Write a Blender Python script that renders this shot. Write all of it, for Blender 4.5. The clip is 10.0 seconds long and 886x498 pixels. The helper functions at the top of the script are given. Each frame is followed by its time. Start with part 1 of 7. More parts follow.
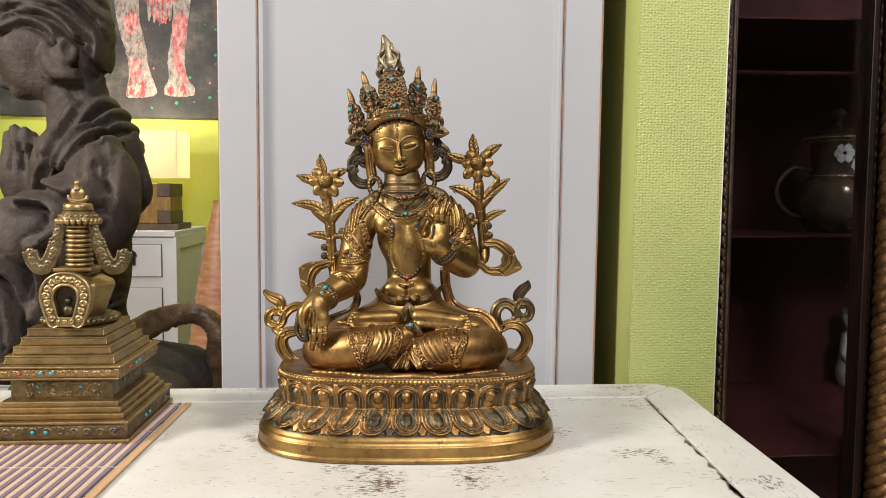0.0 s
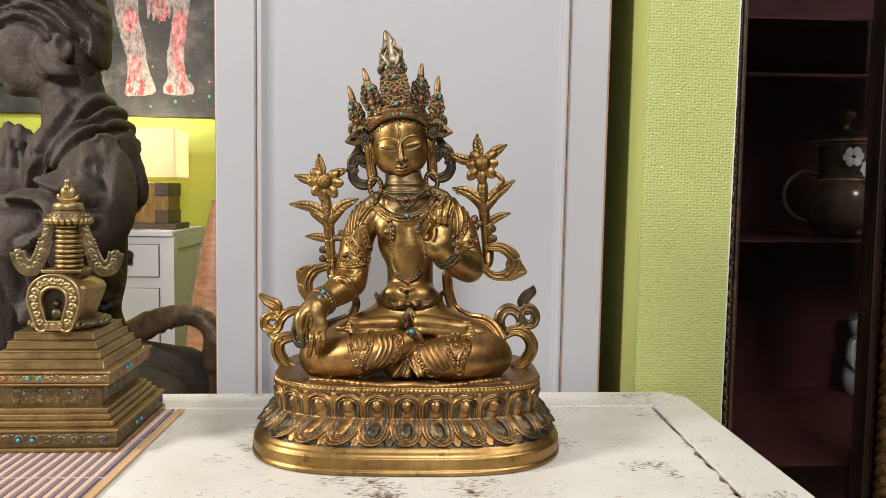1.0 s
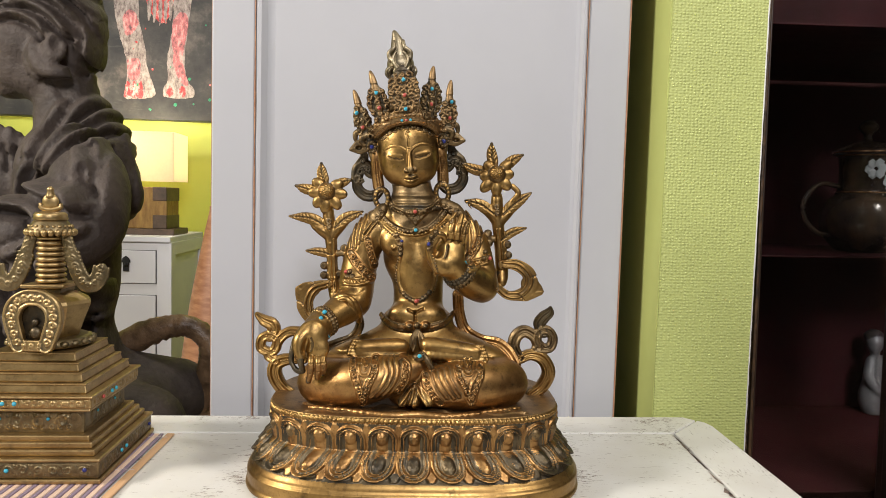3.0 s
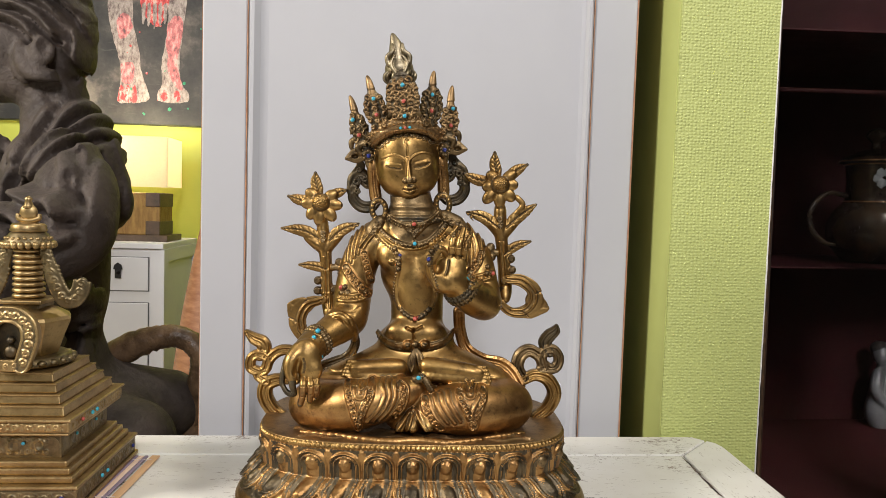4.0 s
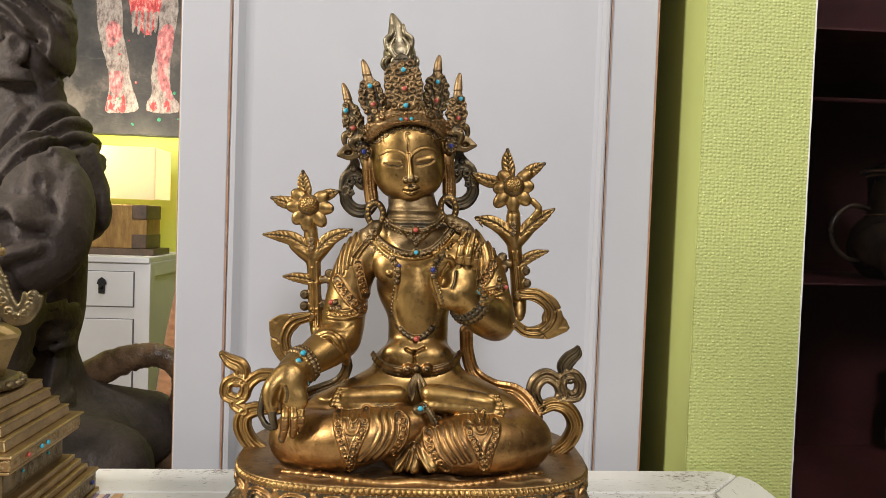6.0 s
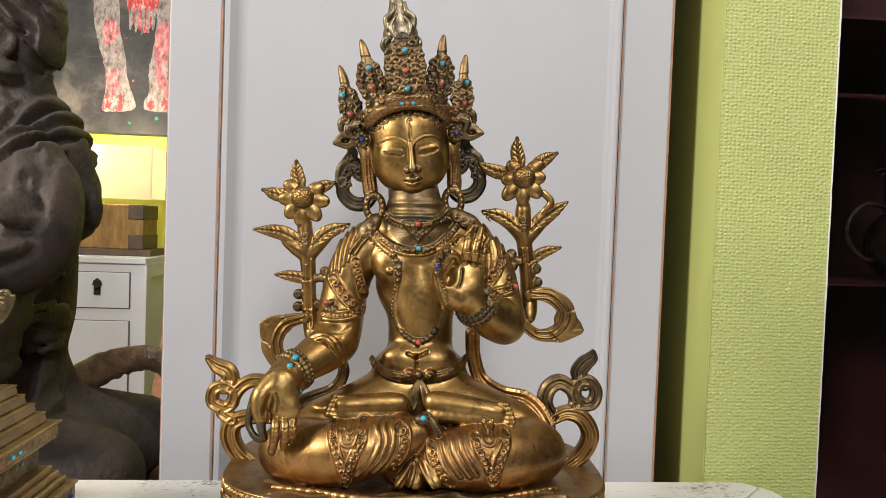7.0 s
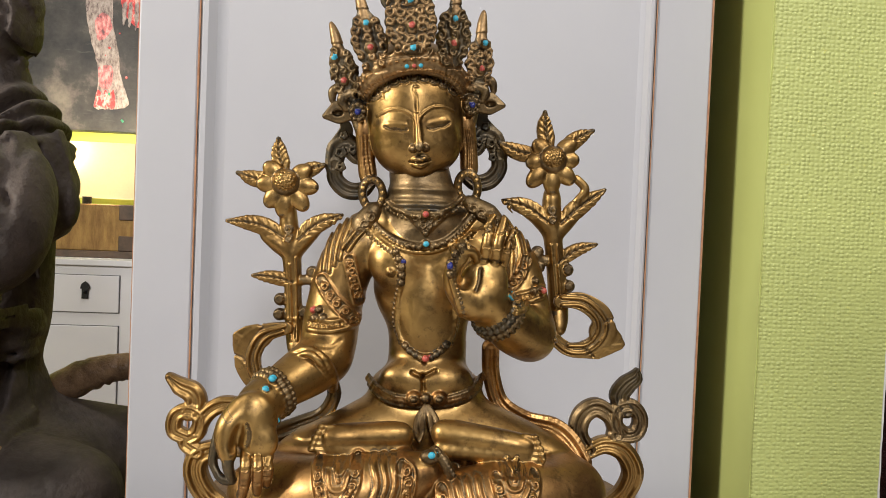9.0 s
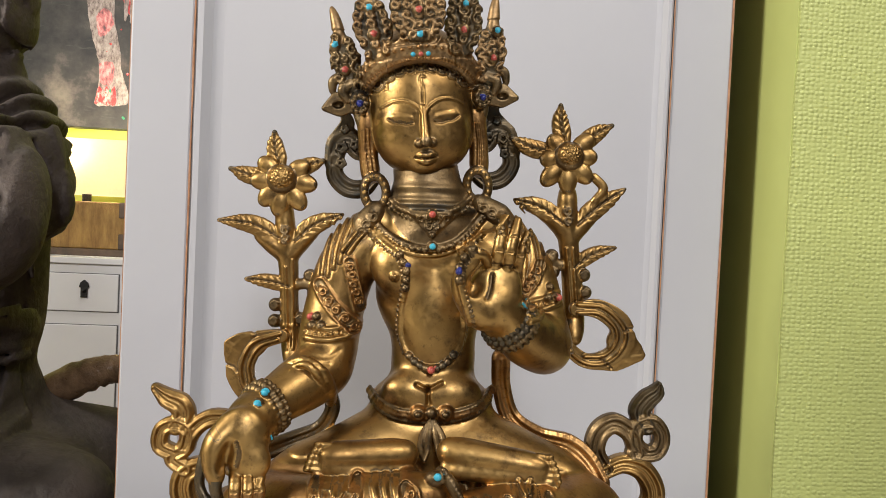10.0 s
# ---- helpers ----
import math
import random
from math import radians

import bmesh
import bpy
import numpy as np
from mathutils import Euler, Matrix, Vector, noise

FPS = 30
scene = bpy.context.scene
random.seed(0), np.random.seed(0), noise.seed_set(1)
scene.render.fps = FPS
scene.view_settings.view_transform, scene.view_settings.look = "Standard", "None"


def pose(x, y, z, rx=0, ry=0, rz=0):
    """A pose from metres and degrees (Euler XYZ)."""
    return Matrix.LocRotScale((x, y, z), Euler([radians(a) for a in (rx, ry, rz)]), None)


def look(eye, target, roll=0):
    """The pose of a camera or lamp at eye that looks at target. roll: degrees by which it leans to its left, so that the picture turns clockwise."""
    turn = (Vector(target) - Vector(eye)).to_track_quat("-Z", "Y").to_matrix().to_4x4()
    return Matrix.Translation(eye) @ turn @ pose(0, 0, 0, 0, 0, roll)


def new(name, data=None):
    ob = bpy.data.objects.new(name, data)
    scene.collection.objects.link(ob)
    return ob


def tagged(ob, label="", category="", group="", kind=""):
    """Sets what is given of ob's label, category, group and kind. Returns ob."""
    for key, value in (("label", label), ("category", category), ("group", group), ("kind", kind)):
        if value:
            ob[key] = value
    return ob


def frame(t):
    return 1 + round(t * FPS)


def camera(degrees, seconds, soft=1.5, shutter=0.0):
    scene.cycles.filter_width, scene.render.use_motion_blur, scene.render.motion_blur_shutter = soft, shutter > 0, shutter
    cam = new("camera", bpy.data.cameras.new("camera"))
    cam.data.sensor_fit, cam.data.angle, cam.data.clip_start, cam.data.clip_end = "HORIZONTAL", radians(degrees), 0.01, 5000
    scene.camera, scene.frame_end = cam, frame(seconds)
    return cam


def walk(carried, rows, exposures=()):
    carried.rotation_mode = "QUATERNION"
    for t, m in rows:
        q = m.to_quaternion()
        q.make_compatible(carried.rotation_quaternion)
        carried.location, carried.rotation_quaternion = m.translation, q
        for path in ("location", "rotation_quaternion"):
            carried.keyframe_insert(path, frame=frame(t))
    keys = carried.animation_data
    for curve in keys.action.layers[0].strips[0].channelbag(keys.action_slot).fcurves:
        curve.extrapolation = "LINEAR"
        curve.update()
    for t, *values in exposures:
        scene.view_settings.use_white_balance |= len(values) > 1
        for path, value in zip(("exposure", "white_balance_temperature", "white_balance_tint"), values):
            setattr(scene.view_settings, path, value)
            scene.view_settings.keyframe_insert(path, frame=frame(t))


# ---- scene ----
cam = camera(64.0, 10.0, soft=0.9)
PATH = [
    (0, (0.0254, 0.0009, 1.0225), (0.1815, 1.9888, 0.8688), 0.62),
    (0.5, (0.0240, 0.0114, 1.0220), (0.1821, 1.9992, 0.8677), 0.81),
    (1, (0.0244, 0.0234, 1.0229), (0.1818, 2.0115, 0.8724), 1.02),
    (1.5, (0.0232, 0.0356, 1.0244), (0.1795, 2.0239, 0.8755), 1.23),
    (2, (0.0203, 0.0461, 1.0262), (0.1745, 2.0349, 0.8816), 1.42),
    (3.5, (0.0188, 0.0857, 1.0309), (0.1778, 2.0752, 0.9025), 1.66),
    (4, (0.0182, 0.1021, 1.0341), (0.1836, 2.0916, 0.9139), 1.76),
    (4.5, (0.0178, 0.1192, 1.0359), (0.1893, 2.1088, 0.9265), 1.86),
    (5, (0.0169, 0.1378, 1.0336), (0.1932, 2.1278, 0.9381), 1.93),
    (5.5, (0.0164, 0.1558, 1.0288), (0.1964, 2.1460, 0.9481), 2.03),
    (7, (0.0179, 0.2104, 1.0191), (0.1942, 2.2015, 0.9540), 2.06),
    (7.5, (0.0183, 0.2299, 1.0180), (0.1923, 2.2213, 0.9551), 2.05),
    (8, (0.0191, 0.2503, 1.0166), (0.1933, 2.2420, 0.9630), 2.09),
    (8.5, (0.0187, 0.2717, 1.0120), (0.1935, 2.2633, 0.9585), 2.22),
    (9, (0.0191, 0.2905, 1.0114), (0.1921, 2.2824, 0.9614), 2.31),
    (9.5, (0.0190, 0.3054, 1.0094), (0.1896, 2.2975, 0.9611), 2.44),
    (10, (0.0190, 0.3172, 1.0121), (0.1842, 2.3097, 0.9614), 2.66),
]
walk(cam, [(t, look(eye, target, roll)) for t, eye, target, roll in PATH])

# ---- light ----
world = bpy.data.worlds.new("room_air")
scene.world = world
world.use_nodes = True
world.node_tree.nodes["Background"].inputs["Color"].default_value = (0.95, 0.97, 1.0, 1)
world.node_tree.nodes["Background"].inputs["Strength"].default_value = 0.05
scene.view_settings.exposure = 0.0


def room_lamp(eye, target, size, watts, colour):
    data = bpy.data.lights.new("room_spot", "AREA")
    data.shape, data.size, data.energy, data.color = "DISK", size, watts, colour
    ob = new("room_spot", data)
    ob.matrix_world = look(eye, target)
    return ob


WARM, COOL = (1.0, 0.94, 0.88), (0.96, 0.96, 1.0)
# Unseen side light, lowered to 1.85 to brighten lower surfaces; others near the ceiling.
room_lamp((-1.7, 0.05, 1.85), (0.0, 0.7, 0.9), 0.40, 41, WARM)
room_lamp((1.15, -0.25, 2.5), (0.1, 0.7, 0.9), 0.30, 15, WARM)
room_lamp((0.30, -1.95, 2.45), (0.0, 0.6, 0.9), 0.6, 45, COOL)
room_lamp((-0.25, 1.7, 2.5), (-0.9, 2.35, 0.9), 0.3, 8.0, WARM)


# ---- materials ----
def material(name, colour, rough=0.5, metal=0.0, spec=0.5):
    m = bpy.data.materials.new(name)
    m.use_nodes = True
    b = m.node_tree.nodes["Principled BSDF"]
    b.inputs["Base Color"].default_value = (*colour, 1)
    b.inputs["Roughness"].default_value = rough
    b.inputs["Metallic"].default_value = metal
    b.inputs["Specular IOR Level"].default_value = spec
    return m


def node(m, kind, **inputs):
    n = m.node_tree.nodes.new(kind)
    for key, value in inputs.items():
        n.inputs[key.replace("_", " ")].default_value = value
    return n


def link(m, a, out, b, inp):
    m.node_tree.links.new(a.outputs[out], b.inputs[inp])


def bsdf(m):
    return m.node_tree.nodes["Principled BSDF"]


def coords(m, scale=(1, 1, 1)):
    c = m.node_tree.nodes.new("ShaderNodeTexCoord")
    p = m.node_tree.nodes.new("ShaderNodeMapping")
    p.inputs["Scale"].default_value = scale
    link(m, c, "Object", p, "Vector")
    return p


def noise_of(m, p, scale, detail=4.0, rough=0.6):
    n = node(m, "ShaderNodeTexNoise", Scale=scale, Detail=detail, Roughness=rough)
    link(m, p, "Vector", n, "Vector")
    return n


def ramp(m, src, out, stops):
    r = m.node_tree.nodes.new("ShaderNodeValToRGB")
    e = r.color_ramp.elements
    while len(e) < len(stops):
        e.new(0.5)
    for el, (pos, col) in zip(e, stops):
        el.position, el.color = pos, (*col, 1) if len(col) == 3 else col
    link(m, src, out, r, "Fac")
    return r


def mix(m, fac, a, b, mode="MIX"):
    """fac, a, b: a (node, output) pair or a plain value."""
    x = m.node_tree.nodes.new("ShaderNodeMix")
    x.data_type, x.blend_type = "RGBA", mode
    for sock, v in ((0, fac), (6, a), (7, b)):
        if isinstance(v, tuple) and not isinstance(v[0], (int, float)):
            m.node_tree.links.new(v[0].outputs[v[1]], x.inputs[sock])
        else:
            x.inputs[sock].default_value = v if sock == 0 else (*v, 1)
    return x


def bump(m, src, out, strength, distance):
    b = node(m, "ShaderNodeBump", Strength=strength, Distance=distance)
    link(m, src, out, b, "Height")
    link(m, b, "Normal", bsdf(m), "Normal")
    return b


def speckled(name, dark, light, scale, rough=(0.5, 0.7), metal=0.0, depth=0.0005, strength=0.3, stretch=(1, 1, 1), spec=0.5):
    """A surface that wavers between two colours, with a fine relief."""
    m = material(name, light, rough[0], metal, spec)
    p = coords(m, stretch)
    n = noise_of(m, p, scale)
    r = ramp(m, n, "Fac", ((0.32, dark), (0.68, light)))
    link(m, r, "Color", bsdf(m), "Base Color")
    fine = noise_of(m, p, scale * 6, 3)
    rr = ramp(m, fine, "Fac", ((0.3, (rough[0],) * 3), (0.7, (rough[1],) * 3)))
    link(m, rr, "Color", bsdf(m), "Roughness")
    bump(m, fine, "Fac", strength, depth)
    return m


def bronze(name, low, high, stain, stain_amount, rough, scale=28.0, relief_strength=0.22):
    """Cast metal: worn gilding in clouds, darker tarnish in patches, tiny pits."""
    m = material(name, high, rough, 1.0)
    p = coords(m)
    big = noise_of(m, p, scale, 5, 0.62)
    a = ramp(m, big, "Fac", ((0.3, low), (0.62, high)))
    patch = noise_of(m, p, scale * 2.6, 6, 0.7)
    pr = ramp(m, patch, "Fac", ((0.56, (0, 0, 0)), (0.72, (stain_amount,) * 3)))
    c = mix(m, (pr, "Color"), (a, "Color"), stain)
    speck = noise_of(m, p, scale * 11, 5, 0.7)
    sr = ramp(m, speck, "Fac", ((0.57, (0, 0, 0)), (0.70, (stain_amount * 0.75,) * 3)))
    c = mix(m, (sr, "Color"), (c, 2), stain)
    link(m, c, 2, bsdf(m), "Base Color")
    fine = noise_of(m, p, scale * 14, 4)
    rr = ramp(m, fine, "Fac", ((0.3, (rough - 0.05,) * 3), (0.7, (rough + 0.12,) * 3)))
    link(m, rr, "Color", bsdf(m), "Roughness")
    dents = noise_of(m, p, 230, 3)
    relief = mix(m, 0.3, (dents, "Fac"), (fine, "Fac"))
    bump(m, relief, 2, relief_strength, 0.0006)
    return m


M = {}
M["gilt"] = bronze("gilt_bronze", (0.180, 0.100, 0.034), (0.395, 0.246, 0.088), (0.080, 0.049, 0.026), 0.8, 0.365)
M["gilt_worn"] = bronze("worn_bronze", (0.085, 0.058, 0.032), (0.24, 0.165, 0.082), (0.03, 0.028, 0.025), 0.9, 0.43, 70, 0.55)
M["gilt_dark"] = bronze("tarnished_bronze", (0.05, 0.044, 0.036), (0.145, 0.108, 0.062), (0.04, 0.055, 0.055), 0.8, 0.44, 60, 0.5)
M["gilt_copper"] = bronze("coppery_bronze", (0.195, 0.098, 0.037), (0.405, 0.232, 0.088), (0.075, 0.046, 0.026), 0.8, 0.37, 50, 0.3)
M["gilt_pale"] = bronze("pale_bronze", (0.17, 0.135, 0.085), (0.36, 0.30, 0.20), (0.06, 0.05, 0.035), 0.85, 0.38, 70, 0.4)
M["gilt_brown"] = bronze("browned_bronze", (0.17, 0.105, 0.052), (0.34, 0.222, 0.108), (0.06, 0.05, 0.038), 0.8, 0.46, 60, 0.4)
M["turquoise"] = speckled("turquoise_bead", (0.02, 0.28, 0.42), (0.06, 0.42, 0.55), 400, (0.3, 0.4))
M["coral"] = speckled("coral_bead", (0.35, 0.05, 0.04), (0.5, 0.1, 0.07), 400, (0.3, 0.4))
M["lapis"] = speckled("lapis_bead", (0.01, 0.015, 0.12), (0.02, 0.03, 0.2), 400, (0.25, 0.35))
M["brass"] = bronze("stupa_brass", (0.27, 0.182, 0.082), (0.44, 0.312, 0.148), (0.15, 0.118, 0.07), 0.65, 0.38, 45)
M["brass_dull"] = bronze("dull_stupa_brass", (0.095, 0.074, 0.043), (0.25, 0.188, 0.10), (0.06, 0.07, 0.06), 0.75, 0.41, 70, 0.4)


def old_white(name="chipped_white_paint", grain=(110, 330, 110)):
    """White paint over dark wood, chipped in short streaks along the grain, with stains."""
    m = material(name, (0.78, 0.75, 0.69), 0.45)
    p = coords(m)
    stain = noise_of(m, p, 9, 4)
    base = ramp(m, stain, "Fac", ((0.3, (0.61, 0.585, 0.53)), (0.65, (0.715, 0.705, 0.67))))
    ps = coords(m, grain)
    chips = noise_of(m, ps, 1.6, 6, 0.72)
    zone = noise_of(m, p, 14, 3)
    product = mix(m, 1.0, (chips, "Fac"), (zone, "Fac"), "MULTIPLY")
    cut = ramp(m, product, 2, ((0.335, (0, 0, 0)), (0.36, (1, 1, 1))))
    thin = noise_of(m, coords(m, tuple(g * (2.6 if g > 200 else 0.8) for g in grain)), 1.0, 4, 0.6)
    tr = ramp(m, thin, "Fac", ((0.655, (0, 0, 0)), (0.685, (1, 1, 1))))
    cut = mix(m, 1.0, (cut, "Color"), (tr, "Color"), "LIGHTEN")
    speck = noise_of(m, p, 420, 2)
    under = ramp(m, speck, "Fac", ((0.35, (0.09, 0.06, 0.045)), (0.65, (0.24, 0.17, 0.12))))
    c = mix(m, (cut, 2), (base, "Color"), (under, "Color"))
    link(m, c, 2, bsdf(m), "Base Color")
    relief = mix(m, 0.25, (cut, 2), (speck, "Fac"))
    b = bump(m, relief, 2, 0.35, 0.0006)
    b.invert = True
    return m


M["table_white"] = old_white()
M["table_white_side"] = old_white("chipped_white_paint_lengthwise", (330, 110, 110))
M["table_dark"] = speckled("bare_dark_wood", (0.09, 0.066, 0.055), (0.24, 0.175, 0.14), 60, (0.6, 0.75), stretch=(1, 6, 1))
M["panel_white"] = speckled("grey_white_lacquer", (0.405, 0.405, 0.432), (0.44, 0.44, 0.462), 3, (0.46, 0.54), strength=0.06)
M["panel_edge"] = speckled("rubbed_brown_edge", (0.26, 0.12, 0.06), (0.45, 0.24, 0.13), 90, (0.5, 0.6))


def woven_paper(name, colour):
    """Painted wallcovering with coarse woven relief: short raised knots in rows, some of them thicker."""
    m = material(name, colour, 0.55)
    p = coords(m)
    sep = m.node_tree.nodes.new("ShaderNodeSeparateXYZ")
    link(m, p, "Vector", sep, "Vector")

    def math_node(op, a, b=None):
        n = m.node_tree.nodes.new("ShaderNodeMath")
        n.operation = op
        for i, v in enumerate((a, b)):
            if v is None:
                continue
            if isinstance(v, tuple):
                m.node_tree.links.new(v[0].outputs[v[1]], n.inputs[i])
            else:
                n.inputs[i].default_value = v
        return n

    warp = noise_of(m, p, 60, 2)
    wx = math_node("MULTIPLY_ADD", (warp, "Fac"), 0.0016)
    m.node_tree.links.new(sep.outputs["X"], wx.inputs[2])
    wz = math_node("MULTIPLY_ADD", (warp, "Fac"), 0.0012)
    m.node_tree.links.new(sep.outputs["Z"], wz.inputs[2])
    u = math_node("MULTIPLY", (wx, 0), 1 / 0.0040)
    v = math_node("MULTIPLY", (wz, 0), 1 / 0.0032)
    uv = m.node_tree.nodes.new("ShaderNodeCombineXYZ")
    m.node_tree.links.new(u.outputs[0], uv.inputs[0])
    m.node_tree.links.new(v.outputs[0], uv.inputs[1])
    knot = node(m, "ShaderNodeTexVoronoi", Scale=1.0, Randomness=0.42)
    knot.voronoi_dimensions = "2D"
    m.node_tree.links.new(uv.outputs[0], knot.inputs["Vector"])
    bead = ramp(m, knot, "Distance", ((0.08, (1, 1, 1)), (0.62, (0, 0, 0))))
    cell = m.node_tree.nodes.new("ShaderNodeSeparateColor")
    link(m, knot, "Color", cell, "Color")
    th = ramp(m, cell, "Red", ((0.1, (0.35,) * 3), (0.9, (1.0,) * 3)))
    h = math_node("MULTIPLY", (bead, "Color"), (th, "Color"))
    tone = noise_of(m, p, 12, 3)
    tr = ramp(m, tone, "Fac", ((0.3, tuple(c * 0.93 for c in colour)), (0.7, colour)))
    link(m, tr, "Color", bsdf(m), "Base Color")
    bump(m, h, 0, 0.6, 0.0012)
    return m


LIME = (0.475, 0.52, 0.175)
M["lime_woven"] = woven_paper("lime_woven_wallcovering", LIME)
M["lime"] = speckled("lime_wall_paint", (0.50, 0.55, 0.18), (0.54, 0.59, 0.20), 7, (0.5, 0.6), strength=0.12)
M["lime_far"] = speckled("lime_wall_paint_bright", (0.60, 0.66, 0.10), (0.64, 0.70, 0.12), 5, (0.5, 0.6), strength=0.1)
M["shop_wall"] = speckled("darkened_shop_wall_paint", (0.085, 0.072, 0.058), (0.12, 0.10, 0.08), 6, (0.55, 0.65), strength=0.1)
M["white_wall"] = speckled("white_wall_paint", (0.72, 0.71, 0.69), (0.76, 0.75, 0.73), 6, (0.55, 0.65), strength=0.1)
M["floor"] = speckled("brown_floor", (0.16, 0.10, 0.06), (0.26, 0.17, 0.11), 12, (0.35, 0.5), stretch=(1, 6, 1))
M["clay"] = speckled("dark_grey_clay", (0.036, 0.026, 0.021), (0.092, 0.070, 0.058), 14, (0.6, 0.8), depth=0.005, strength=0.6)
M["cab_white"] = speckled("white_cabinet_lacquer", (0.66, 0.66, 0.70), (0.72, 0.72, 0.75), 5, (0.4, 0.5), strength=0.06)
M["dark_line"] = speckled("dark_groove", (0.06, 0.06, 0.07), (0.12, 0.12, 0.13), 90)
M["iron"] = speckled("black_iron", (0.01, 0.01, 0.011), (0.03, 0.03, 0.03), 200, (0.45, 0.6), metal=0.6)
M["branch"] = speckled("polished_branch_wood", (0.075, 0.043, 0.022), (0.26, 0.158, 0.084), 26, (0.26, 0.42), depth=0.004, strength=0.5)
M["vase"] = speckled("reddish_brown_vase", (0.30, 0.12, 0.06), (0.52, 0.26, 0.14), 20, (0.4, 0.55), stretch=(1, 1, 4))
M["lamp_wood"] = speckled("golden_wicker", (0.20, 0.10, 0.025), (0.42, 0.25, 0.07), 60, (0.5, 0.65), depth=0.004, strength=0.6, stretch=(1, 1, 0.25))
M["lamp_dark"] = speckled("dark_stained_wood", (0.05, 0.03, 0.018), (0.12, 0.07, 0.04), 30, (0.4, 0.5))
M["cab_frame"] = speckled("old_dark_red_brown_wood", (0.011, 0.0055, 0.004), (0.045, 0.022, 0.012), 40, (0.35, 0.5), stretch=(1, 1, 0.15))
M["cab_inside"] = speckled("dark_wine_interior", (0.017, 0.0032, 0.0036), (0.030, 0.0058, 0.0065), 9, (0.6, 0.7), spec=0.12)
M["rope_gold"] = speckled("rubbed_gilt_wood", (0.14, 0.068, 0.028), (0.62, 0.36, 0.16), 55, (0.28, 0.40), metal=0.75, depth=0.002, strength=0.4)
M["carved"] = speckled("worn_carved_brown_wood", (0.022, 0.012, 0.007), (0.11, 0.06, 0.028), 70, (0.35, 0.5), depth=0.002, strength=0.4)
M["porcelain_dark"] = speckled("dark_glazed_porcelain", (0.008, 0.008, 0.010), (0.055, 0.036, 0.02), 22, (0.10, 0.18))
M["porcelain_grey"] = speckled("dusty_grey_porcelain", (0.20, 0.22, 0.23), (0.34, 0.36, 0.37), 30, (0.3, 0.45))
# Figurine's dirty white, darkened in colour to suit the dim cabinet interior.
M["porcelain_dim"] = speckled("dim_dusty_white_porcelain", (0.10, 0.098, 0.096), (0.17, 0.165, 0.16), 30, (0.3, 0.45))
M["hair_dark"] = speckled("dark_glaze", (0.02, 0.017, 0.015), (0.05, 0.04, 0.035), 60, (0.3, 0.4))
M["slat_tan"] = speckled("tan_bamboo", (0.56, 0.38, 0.28), (0.70, 0.52, 0.40), 40, (0.45, 0.6), stretch=(3, 0.3, 3))
M["slat_purple"] = speckled("purple_grey_bamboo", (0.16, 0.12, 0.17), (0.26, 0.20, 0.26), 40, (0.45, 0.6), stretch=(3, 0.3, 3))
M["mat_edge"] = speckled("orange_tan_bamboo", (0.50, 0.29, 0.15), (0.64, 0.40, 0.22), 40, (0.45, 0.6), stretch=(3, 0.3, 3))
M["thread"] = speckled("pale_thread", (0.5, 0.42, 0.38), (0.62, 0.54, 0.5), 300)


def painted_canvas():
    """A dark canvas: grey-black ground with pale scrapes and a few red and green spatters."""
    m = material("dark_painted_canvas", (0.05, 0.05, 0.05), 0.5)
    p = coords(m)
    n = noise_of(m, p, 6, 6, 0.65)
    g = ramp(m, n, "Fac", ((0.40, (0.010, 0.010, 0.011)), (0.54, (0.040, 0.036, 0.034)), (0.70, (0.17, 0.145, 0.125))))
    streak = noise_of(m, coords(m, (3, 1, 18)), 4, 5, 0.7)
    s = ramp(m, streak, "Fac", ((0.6, (0, 0, 0)), (0.78, (0.4, 0.4, 0.4))))
    c = mix(m, (s, "Color"), (g, "Color"), (0.16, 0.145, 0.135))
    link(m, c, 2, bsdf(m), "Base Color")
    bump(m, n, "Fac", 0.3, 0.002)
    return m


def brushed_paint(name, ground, second, third):
    m = material(name, ground, 0.5)
    p = coords(m)
    a = noise_of(m, coords(m, (1, 1, 0.5)), 70, 6, 0.75)
    r = ramp(m, a, "Fac", ((0.36, second), (0.5, ground), (0.62, third)))
    link(m, r, "Color", bsdf(m), "Base Color")
    bump(m, a, "Fac", 0.4, 0.002)
    return m


M["canvas"] = painted_canvas()
M["paint_pale"] = brushed_paint("pale_brushwork", (0.30, 0.25, 0.235), (0.09, 0.06, 0.06), (0.42, 0.37, 0.35))
M["paint_pink"] = brushed_paint("pink_red_brushwork", (0.55, 0.16, 0.17), (0.12, 0.06, 0.07), (0.62, 0.40, 0.38))
M["paint_red"] = brushed_paint("red_brushwork", (0.62, 0.05, 0.05), (0.25, 0.02, 0.03), (0.62, 0.45, 0.42))
M["paint_green"] = speckled("green_paint", (0.02, 0.22, 0.10), (0.04, 0.32, 0.16), 80)


